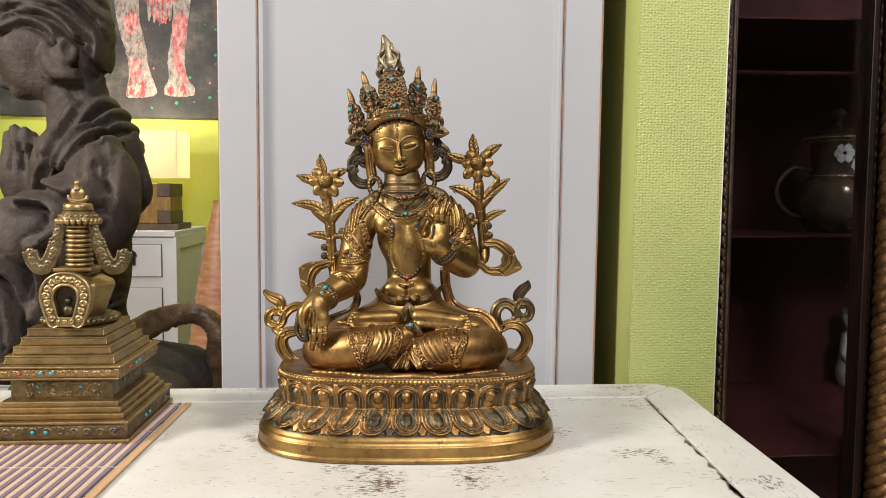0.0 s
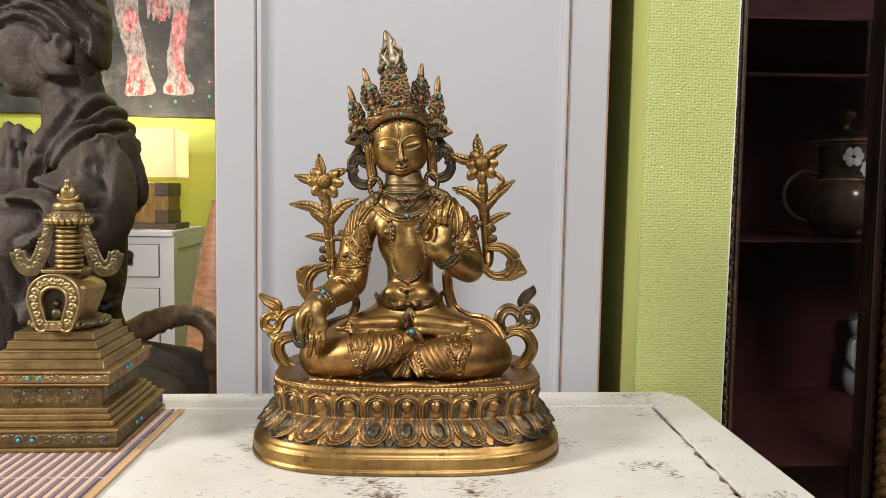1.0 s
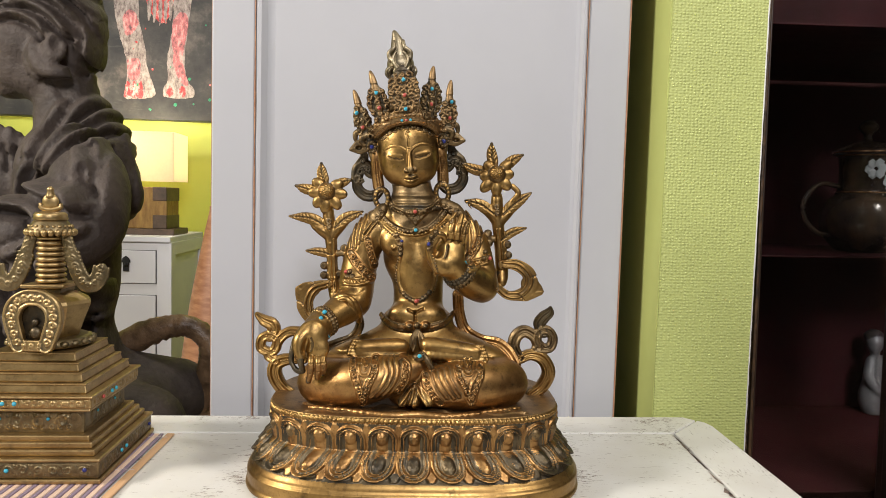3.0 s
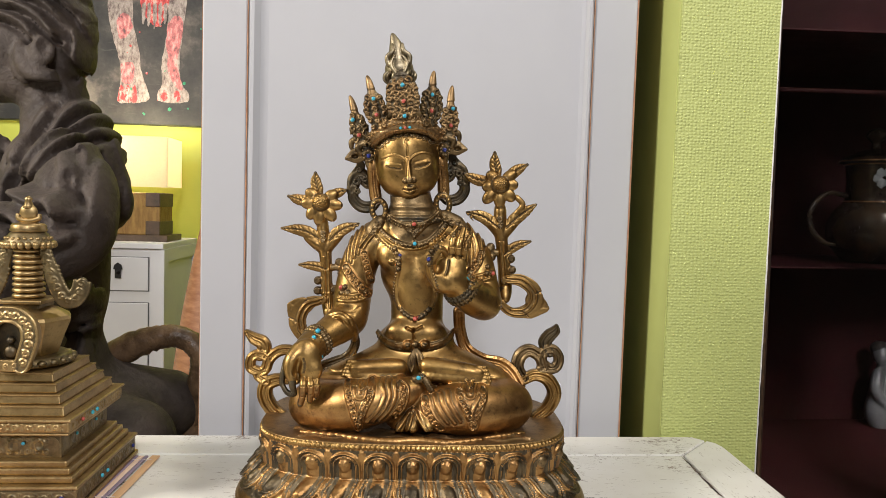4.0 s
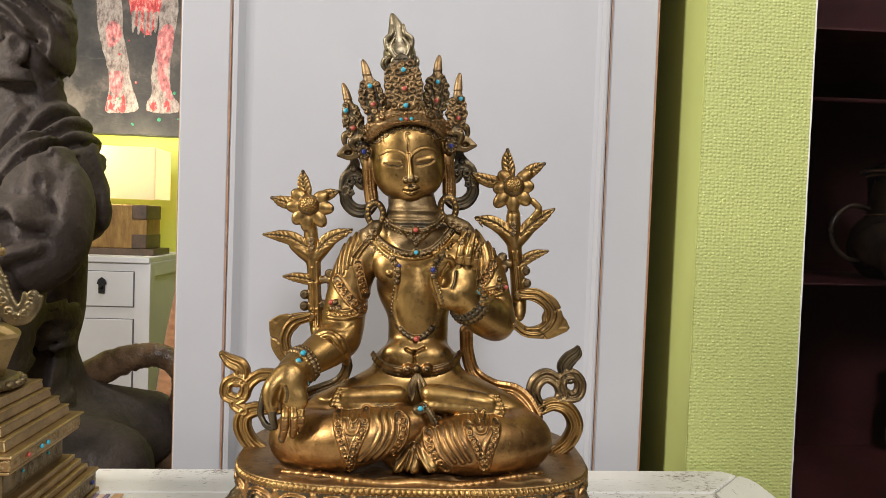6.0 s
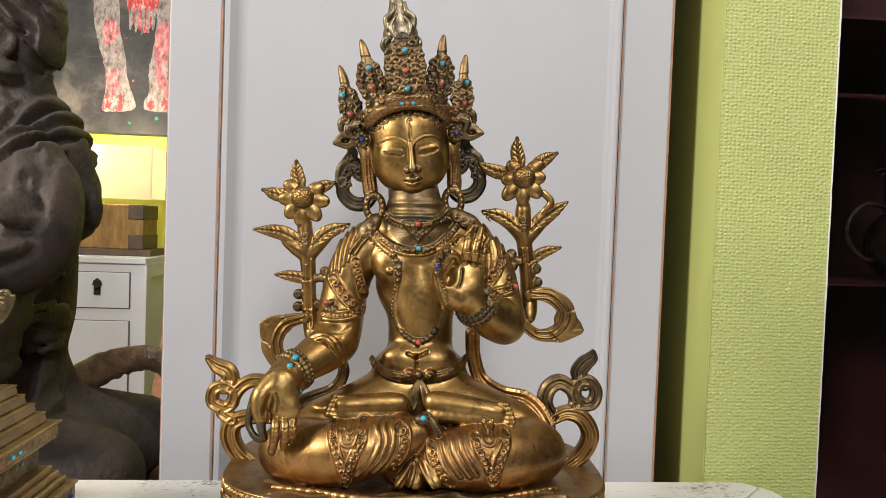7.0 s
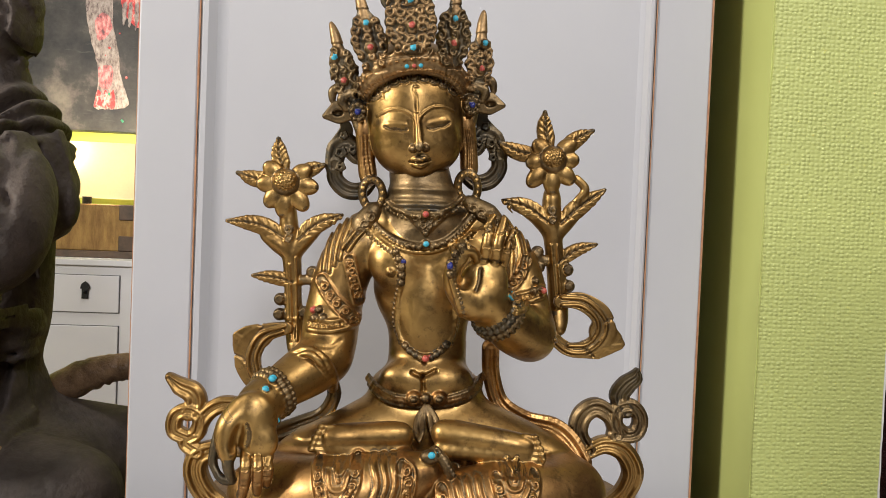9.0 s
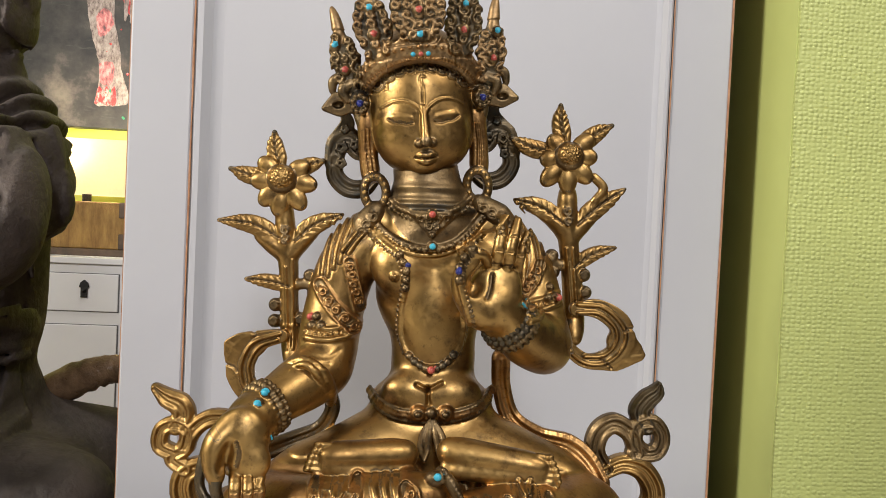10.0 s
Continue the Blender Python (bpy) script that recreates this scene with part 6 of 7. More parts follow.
    for a, b in (((-97.3, 54.1), (-103.0, 51.1)), ((102.7, 67.2), (106.9, 56.1))):
        c.ribbon([a, ((a[0] + b[0]) / 2, (a[1] + b[1]) / 2), b], [4.6, 4.6, 5.0], 2.6, fy, 1.0, WORN)
    # scarf: over the forearm, behind the elbow and down to the flames
    c.ribbon([(*(37.7, 150.0), -4), (*(39.5, 134.1), 2), (*(45.3, 118.5), 2), (*(58.4, 111.2), -4), (*(71.3, 109.8), -12), (*(79.7, 103.7), -16), (*(85.9, 94.1), -20)], [4.4, 4.4, 4.6, 4.8, 5.4, 5.6, 5.0], 1.5, 0, 1.2, COPPER, ridge=0.9)
    c.ribbon([(*(-45.2, 130.8), -12), (*(-44.6, 122.0), -8), (*(-50.5, 111.4), -4), (*(-61.7, 106.4), -6), (*(-74.6, 102.0), -10)], [3.0, 3.4, 3.8, 4.2, 4.4], 1.6, 0, 1.2, DARK, ridge=0.8)
    c.rods([(-63.8, -30, 147.9), (-55.3, -33, 150.4), (-47.7, -33, 145.8), (-44.0, -26, 136.3), (-44.9, -14, 127.6)], [1.6, 2.4, 2.8, 2.8, 2.6], 0.6, GILT)
    c.rods([(-62.0, -33, 146.7), (-54.9, -36, 149.1), (-49.4, -36, 145.5), (-45.7, -30, 136.3)], [1.0, 1.6, 1.8, 1.6], 0.5, GILT)
    # lowered hand: open palm to the front, three fingers hanging, thumb bent to the curled index
    c.rods([(-69.4, -43, 131.4), (-73.7, -52, 127.9), (-75.6, -58, 122.0)], [8.8, 8.8, 8.6], 4)
    c.egg((-76.5, -60, 119.9), (11.0, 5.6, 15.5), 3, None, (8, 6, 0))
    c.egg((-71.6, -63, 113.7), (8.6, 4.8, 8.5), 3)
    c.rods([(-79.9, -60, 128.2), (-84.8, -64, 120.6), (-85.8, -66, 114.1), (-83.7, -68, 107.7)], [5.0, 5.0, 3.6, 2.8], 2.2)
    c.egg((-80.1, -70, 117.2), (2.4, 5.0, 7.0), 1.6, cut=True, turn=(0, 14, 0))
    for i, r in enumerate((2.75, 2.75, 2.35)):
        a, b, d, e = [((-77.0, -64, 108.7), (-75.6, -69, 103.7), (-76.5, -68, 95.8), (-78.1, -65, 88.5)), ((-71.6, -64, 108.8), (-70.3, -69, 103.9), (-70.6, -68, 97.2), (-71.3, -65, 91.5)), ((-67.5, -62, 108.4), (-66.4, -66, 103.7), (-66.6, -66, 99.3), (-67.6, -63, 94.2))][i]
        finger(c, [a, b, d, e], r, 0.3)
        for q in (b, d):
            c.egg((q[0], q[1] - r, q[2]), (2.8, 0.9, 0.4), 0.2, DARK, cut=True)
        c.egg((e[0], e[1] - 0.4, e[2] + 2.0), (r * 0.82, r * 0.85, 3.6), 0.4, DARK)
    for q in (((-73.6, -67, 108.3), (-72.7, -71, 101.9), (-73.7, -69, 93.7)), ((-68.9, -67, 108.4), (-67.9, -70, 102.3), (-68.7, -68, 96.0))):
        c.rods(list(q), 0.6, 0.3, DARK, cut=True, n=2)
    finger(c, [(-89.8, -60, 119.5), (-91.3, -62, 111.0), (-92.0, -62, 103.3), (-88.9, -64, 98.2)], 2.1, 0.5, DARK)
    finger(c, [(-83.6, -67, 109.3), (-83.7, -69, 105.5), (-83.2, -68, 101.4), (-82.2, -66, 97.0)], 2.4, 0.5, DARK)
    c.rods([(-89.8, -63, 98.5), (-86.4, -64, 96.3), (-82.6, -64, 96.4)], [1.6, 1.8, 2.0], 0.8, DARK)
    folds(c, [[(-76.3, 122.0), (-75.0, 117.5), (-76.1, 112.4)]], -1.0, 0.8, -40, WORN)
    # raised hand: broad palm to the front, thumb and index closing a ring, three fingers up
    c.rods([(37.4, -38, 171.3), (31.9, -44, 176.9), (28.0, -48, 182.5)], [9.4, 9.0, 8.6], 3.5)
    c.egg((27.7, -50, 186.6), (11.6, 5.6, 14.5), 3, None, (-4, 12, 0))
    c.egg((24.5, -52, 180.1), (9.6, 6.0, 9.0), 4)
    c.rods([(22.6, -53, 176.8), (15.7, -55, 184.0), (12.8, -56, 190.5), (13.9, -57, 196.5), (17.5, -58, 201.2)], [6.6, 5.0, 3.6, 2.9, 2.3], 2.0)
    c.egg((18.8, -59, 190.9), (3.6, 5.5, 6.0), 1.6, cut=True, turn=(0, 16, 0))
    for i, r in enumerate((2.7, 2.7, 2.35)):
        a, b, d, e = [((27.2, -51, 197.9), (28.0, -55, 204.7), (29.1, -54, 211.9), (30.4, -51, 218.7)), ((32.2, -51, 197.4), (32.9, -55, 204.2), (34.4, -54, 211.4), (36.1, -51, 218.0)), ((37.0, -49, 197.5), (37.7, -53, 203.0), (39.3, -52, 208.2), (40.7, -50, 212.8))][i]
        finger(c, [a, b, d, e], r, 0.3)
        for q in (b, d):
            c.egg((q[0], q[1] - r, q[2]), (2.8, 0.9, 0.4), 0.2, DARK, cut=True)
    finger(c, [(23.8, -53, 199.2), (21.4, -57, 202.6), (18.4, -59, 203.2), (15.6, -59, 200.8)], 2.3, 0.5)
    folds(c, [[(25.7, 194.2), (25.2, 189.0), (23.8, 184.4)]], -1.0, 0.8, -30, WORN)
    folds(c, [[(25.5, 199.1), (31.1, 198.3), (36.0, 197.8)]], -0.7, 0.6, -30, WORN)

    # bracelets
    def ringed(p, d, r, beads, t=1.5, mat=WORN):
        d = Vector(d).normalized()
        a = d.orthogonal().normalized()
        b = d.cross(a)
        for i in range(beads):
            q = Vector(p) + (a * math.cos(2 * math.pi * i / beads) + b * math.sin(2 * math.pi * i / beads)) * r
            c.egg(tuple(q), (t, t, t), 0.4, mat)

    for off, r, t in ((-2.6, 11.2, 1.4), (0, 11.2, 1.9), (3.2, 11.0, 1.9), (5.8, 10.4, 1.4)):
        dd = Vector((-0.62, -0.62, -0.35)).normalized()
        ringed(Vector((-69.1, -43, 131.4)) + dd * off, dd, r, 24, t)
        dd = Vector((-0.55, -0.55, 0.60)).normalized()
        ringed(Vector((37.0, -38, 171.3)) + dd * off, dd, r + 0.9, 24, t, DARK if off > 1 else WORN)
    for p in ((-68.2, -54, 140.5), (-70.5, -57, 136.2), (-80.8, -56, 132.1), (-65.3, -57, 122.0), (41.2, -50, 182.1)):
        c.egg(p, (2.3, 1.8, 2.3), 0.5, WORN)
        c.egg((p[0], p[1] - 1.7, p[2]), (1.45, 1.3, 1.45), 0.2, TURQ)
    # sleeves: beaded hem, scroll bands, pointed armlet, gathered folds from the shoulder
    for pts in ([(-58.3, 158.7), (-49.5, 158.2), (-41.0, 159.1), (-33.5, 160.9)], [(43.8, 174.1), (49.8, 175.4), (57.9, 177.7), (64.5, 180.2)]):
        c.cord(pts, 1.2, GILT, 0.2)
        c.beads([(p[0], p[1] + 2.4) for p in pts], 1.15, 2.5, GILT)
        c.cord([(p[0], p[1] + 4.8) for p in pts], 0.9, GILT, 0.2)
    scroll_band(c, [(-53.0, 183.5), (-45.9, 173.9), (-35.0, 163.9)], 2.3, 4.9, 0.8, 0, COPPER, 3.3, 0.8)
    scroll_band(c, [(-38.8, 194.9), (-36.2, 184.3), (-33.2, 173.4)], 2.0, 4.3, 0.8, 0, COPPER, 2.7, 0.7)
    scroll_band(c, [(53.7, 198.0), (49.3, 189.3), (44.2, 182.8)], 2.3, 4.9, 0.8, 0, COPPER, 3.0, 0.8)
    for q in ((-55.1, 164.3), (-50.6, 164.4), (-53.1, 168.4), (57.5, 182.3), (61.4, 183.0), (58.8, 187.2)):
        c.bead(q[0], q[1], 2.2, WORN, 0.1, 0.5)
        c.bead(q[0], q[1], 0.9, WORN, 1.3, 0.3)
    for q in ((-56.4, 168.2), (62.7, 182.6)):
        c.bead(q[0], q[1], 1.7, CORAL, 0.6)
    folds(c, [[(-48.3, 215.0), (-51.6, 202.2), (-52.4, 188.6)], [(-45.4, 216.2), (-48.6, 203.1), (-49.4, 188.0)], [(-42.3, 216.3), (-45.7, 202.5), (-46.6, 191.8)], [(-39.3, 215.7), (-42.1, 204.1), (-43.8, 194.7)]], 0.95, 0.9, 6)
    folds(c, [[(-32.5, 214.5), (-37.2, 208.6), (-42.6, 200.5)], [(-30.5, 211.7), (-35.6, 205.8), (-39.7, 199.2)]], 1.2, 0.9, 6)
    folds(c, [[(42.5, 228.2), (50.6, 217.4), (54.6, 202.2), (52.5, 189.2)], [(40.2, 225.9), (46.7, 215.9), (50.7, 202.9), (48.6, 191.4)], [(39.4, 220.7), (43.8, 211.1), (46.2, 199.2), (45.0, 187.7)], [(40.9, 209.1), (42.7, 196.6), (41.8, 184.1)], [(45.5, 226.1), (54.7, 213.2), (56.3, 203.7)]], 1.1, 0.95, 6)
    folds(c, [[(-52.1, 151.6), (-45.5, 151.0), (-40.9, 153.7)], [(-49.7, 148.8), (-44.7, 148.4)]], -0.35, 1.0, 6)
    # choker with a scrolled pendant
    c.cord([(-21.0, 226.4), (-14.4, 221.6), (-0.2, 219.3), (12.1, 223.6), (19.9, 230.8)], 1.2, WORN, 0.1)
    c.beads([(-21.7, 224.2), (-15.8, 219.4), (-8.6, 216.9)], 1.0, 2.1, WORN)
    c.beads([(20.3, 228.3), (15.4, 222.3), (9.1, 218.6)], 1.0, 2.1, WORN)
    ax, az = (0.2, 219.3)

    def pendant(X, Z):
        return 1.0 * soft(np.maximum(np.abs(X - ax) * 0.95 + (az - Z) * 0.95 - 10.5, Z - az - 1.0), 1.2)

    c.raise_front((ax - 13, az - 13), (ax + 13, az + 3), pendant, -2, WORN)
    scroll_band(c, [(ax - 8, az - 1.2), (ax, az - 2.4), (ax + 8, az - 1.2)], 2.0, 3.6, 0.9, 0, WORN)
    scroll_band(c, [(ax - 3.4, az - 5.6), (ax + 3.6, az - 5.6)], 1.7, 3.2, 0.9, 0, WORN)
    c.bead(ax, az - 9.4, 1.6, WORN, 0.2, 0.4)
    c.bead(ax - 0.4, az + 0.3, 2.5, WORN, 0.2)
    c.bead(ax - 0.4, az + 0.3, 1.7, CORAL, 1.0)
    # second necklace: two cords with a row of beads and a turquoise
    for off, r, m in ((0, 1.25, WORN), (-3.6, 1.0, GILT)):
        c.cord([(p[0], p[1] + off) for p in ((-31.8, 218.9), (-22.7, 210.6), (-11.7, 204.8), (0.3, 203.8), (11.5, 207.0), (21.4, 216.5), (26.6, 223.9))], r, m, 0.15)
    c.beads([(-31.0, 216.4), (-22.6, 208.5), (-11.6, 203.0)], 0.95, 2.1, WORN)
    c.beads([(27.4, 221.7), (22.2, 214.4), (13.0, 205.6)], 0.95, 2.1, WORN)
    for px in ((-8.8, 203.1), (-5.6, 202.9), (-2.8, 202.6), (3.9, 202.9), (7.0, 204.0), (10.2, 205.2)):
        c.bead(px[0], px[1], 1.6, WORN, 0.2, 0.4)
        c.bead(px[0], px[1], 0.7, WORN, 1.4, 0.2)
    q = (0.6, 204.5)
    c.bead(q[0], q[1], 2.4, WORN, 0.2)
    c.bead(q[0], q[1], 1.6, TURQ, 1.1)
    # long necklace that rings the belly
    long_l = [(-32.2, 212.4), (-22.4, 204.3), (-14.3, 198.3), (-11.1, 188.2), (-12.5, 175.6), (-13.1, 162.8), (-9.2, 152.2), (-1.9, 146.7), (2.7, 145.8)]
    long_r = [(32.5, 221.2), (24.5, 210.9), (14.5, 202.8), (11.3, 194.2), (13.8, 183.7), (17.1, 173.0), (17.7, 163.7), (14.6, 152.9), (8.0, 147.0), (2.7, 145.8)]
    for pts in (long_l, long_r):
        c.cord(pts, 1.15, GILT, 0.1)
        c.beads([(p[0] + (-1.7 if p[0] < 4 else 1.7), p[1] - 0.6) for p in pts[:-2]], 0.75, 1.7, WORN)
    for q in ((-14.7, 199.8), (-12.8, 196.3), (-11.2, 192.1), (-11.1, 187.9), (-11.3, 184.0), (16.2, 204.7), (13.1, 201.4), (11.2, 197.1), (11.3, 192.2)):
        c.bead(q[0], q[1], 2.0, WORN, 0.1, 0.4)
        c.bead(q[0], q[1], 0.8, WORN, 1.4, 0.2)
    for q in ((-10.6, 195.0), (10.8, 195.7)):
        c.bead(q[0], q[1], 1.5, LAPIS, 1.3)
    for i, q in enumerate(((-8.1, 150.8), (-5.5, 148.4), (-2.6, 146.7), (0.2, 145.7), (5.6, 145.9), (8.4, 147.4), (10.8, 149.2), (13.5, 152.2))):
        c.bead(q[0], q[1], 1.9, DARK if i % 3 else WORN, 0.0, 0.5)
    q = (2.7, 145.6)
    c.bead(q[0], q[1], 1.9, CORAL, 1.0)
    # belt: slanting strands, a double rosette, looped ties
    belt = [(-27.1, 130.5), (-17.0, 124.7), (-6.8, 122.9), (3.9, 122.7), (15.6, 123.9), (26.9, 127.5), (34.0, 132.7)]
    c.cord(belt, 2.0, COPPER, 0.1)
    c.cord([(x, z + 2.2) for x, z in belt], 0.8, WORN, 0.4)
    c.cord([(x, z - 2.2) for x, z in belt], 0.8, WORN, 0.4)
    for q in ((-2.6, 124.9), (10.5, 125.3)):
        c.bead(q[0], q[1], 4.0, COPPER, -0.3, 1.0)
        y = c.front(*q)
        c.egg((q[0], y + 0.2, q[1]), (3.0, 1.2, 2.6), 0.3, DARK, cut=True)
        c.egg((q[0], y + 0.6, q[1]), (1.8, 1.8, 1.6), 0.4, WORN)
    q = (3.7, 125.7)
    c.bead(q[0], q[1], 2.6, WORN, 0.2, 0.8)
    for tie in (((3.1, -23, 122.2), (-0.2, -26, 116.4), (-1.0, -33, 111.1), (0.8, -38, 108.3)), ((3.5, -23, 122.2), (2.6, -27, 116.0), (2.0, -34, 111.4), (0.8, -38, 108.3)), ((5.3, -23, 122.2), (8.9, -26, 116.6), (11.0, -33, 111.4), (9.3, -38, 107.8)), ((4.9, -23, 122.2), (6.1, -27, 116.1), (7.5, -34, 111.5), (9.3, -38, 107.8))):
        c.rods(list(tie), [1.0, 1.5, 1.5, 1.1], 0.35, WORN)
    # cloth on the legs: pointed aprons edged with scroll bands, gathered folds beside them
    aprons = (([(-47.6, 103.5), (-45.7, 97.1), (-41.2, 84.5), (-36.3, 71.2)], [(-25.1, 105.6), (-25.4, 98.9), (-30.6, 86.0), (-35.7, 71.2)], (-35.3, 101.1), -20),
              ([(33.3, 100.6), (34.9, 95.8), (40.1, 86.3), (45.9, 74.7)], [(56.0, 101.2), (55.6, 96.9), (51.3, 85.2), (47.0, 74.4)], (43.6, 102.4), -20))
    for left, right, med, ymax in aprons:
        lz, lx = [p[1] for p in left][::-1], [p[0] for p in left][::-1]
        rz, rx = [p[1] for p in right][::-1], [p[0] for p in right][::-1]

        def apron(X, Z, lz=lz, lx=lx, rz=rz, rx=rx):
            e = np.maximum(np.interp(Z, lz, lx) - X, X - np.interp(Z, rz, rx))
            return 1.5 * soft(np.maximum(e, lz[0] - 1 - Z), 1.2)

        c.raise_front((min(lx) - 3, lz[0] - 4), (max(rx) + 3, lz[-1]), apron, ymax)
        scroll_band(c, [(x + 2.6, z) for x, z in left[:3]] + [(left[3][0], left[3][1] + 2)], 2.1, 4.5, 0.75, ymax, COPPER, 2.6, 0.8)
        scroll_band(c, [(x - 2.6, z) for x, z in right[:3]] + [(right[3][0], right[3][1] + 2)], 2.1, 4.5, 0.75, ymax, COPPER, 2.6, 0.8)
        mx, mz = med
        folds(c, [[(mx - 4.6, mz + 1), (mx - 2.6, mz - 4.6), (mx + 2.6, mz - 4.6), (mx + 4.6, mz + 1)], [(mx - 2, mz + 3.5), (mx + 1, mz + 1), (mx + 3, mz + 3.5)], [(mx - 1, mz + 2), (mx + 0.5, mz - 1.5)]], 1.0, 0.8, ymax)
        folds(c, [[(mx - 6.5, mz - 4), (mx - 3, mz - 11), (mx - 1, mz - 20)], [(mx + 6.5, mz - 4), (mx + 3, mz - 11), (mx + 0.6, mz - 20)]], 0.9, 0.9, ymax)
    scroll_band(c, [(-7.1, 104.5), (-3.8, 101.3), (-4.8, 91.7), (-10.5, 81.8)], 2.3, 4.9, 0.8, -20, COPPER, 3.0, 0.9)
    scroll_band(c, [(11.5, 94.0), (12.3, 88.8), (16.4, 81.2), (23.1, 74.7)], 2.3, 4.9, 0.8, -20, COPPER, 3.0, 0.9)
    folds(c, [[(-20.4, 105.4), (-17.8, 96.8), (-22.9, 85.5), (-29.4, 78.3)], [(-15.9, 105.5), (-14.0, 97.2), (-18.8, 86.2), (-25.9, 78.3)], [(-11.6, 105.3), (-10.0, 97.3), (-14.4, 87.0), (-21.2, 79.1)]], 1.05, 1.2, -20)
    folds(c, [[(17.7, 96.7), (20.4, 89.7), (27.9, 79.5)], [(22.5, 98.1), (24.8, 91.0), (33.1, 79.6)], [(27.2, 99.2), (29.3, 92.4), (36.9, 80.9)]], 1.0, 1.2, -20)
    folds(c, [[(-64.6, 105.5), (-55.7, 104.9), (-47.8, 106.3)], [(57.8, 104.8), (65.3, 103.3)]], -0.7, 1.0, -20)
    # gathered cloth hanging between the shins and spread flat over the seat
    c.egg((4, -50, 76), (22, 11, 12), 5, COPPER)
    for chain in ([(2.5, -58, 86.6), (-1.5, -64, 80.1), (-6.3, -68, 73.7)], [(2.8, -58, 86.6), (3.6, -66, 79.6), (3.2, -70, 74.0)], [(4.1, -58, 86.0), (9.3, -66, 80.4), (14.5, -70, 74.8)]):
        c.rods(chain, [1.6, 2.2, 2.8], 2.5, GILT)
    folds(c, [[(0.9, 85.6), (-3.4, 79.5), (-8.2, 72.5)], [(2.7, 86.7), (1.1, 79.0), (-1.2, 72.7)], [(4.7, 85.7), (8.0, 79.2), (12.6, 73.0)]], 1.3, 1.0, -30)
    c.rods([(-40, -70, 66.6), (-14, -76, 66.4), (6, -74, 66.8), (28, -77, 66.4), (52, -70, 66.6)], [2.0, 2.6, 2.6, 2.4, 2.0], 2.2, COPPER)
    c.rods([(-78, -58, 66.4), (-50, -66, 66.6), (-26, -74, 66.4)], [1.6, 2.2, 1.8], 2.2, COPPER)
    c.rods([(46, -70, 66.4), (66, -62, 66.6), (86, -52, 66.4)], [1.6, 2.2, 1.6], 2.2, COPPER)
    # anklet with a turquoise
    c.rods([(7.5, -56, 109.8), (11.8, -60, 106.5), (15.3, -60, 100.0)], 2.2, 1.0, WORN)
    for i in range(8):
        f = i / 7
        a, b = (8.7, -60, 111.6), (16.4, -63, 100.9)
        c.egg(tuple(a[k] + (b[k] - a[k]) * f for k in range(3)), (1.25, 1.3, 1.25), 0.3, WORN)
    c.egg((5.3, -58, 107.1), (4.4, 3.6, 3.6), 1.0, WORN)
    c.egg((6.2, -62, 109.2), (1.7, 1.4, 1.7), 0.3, TURQ)
    return c.skin()


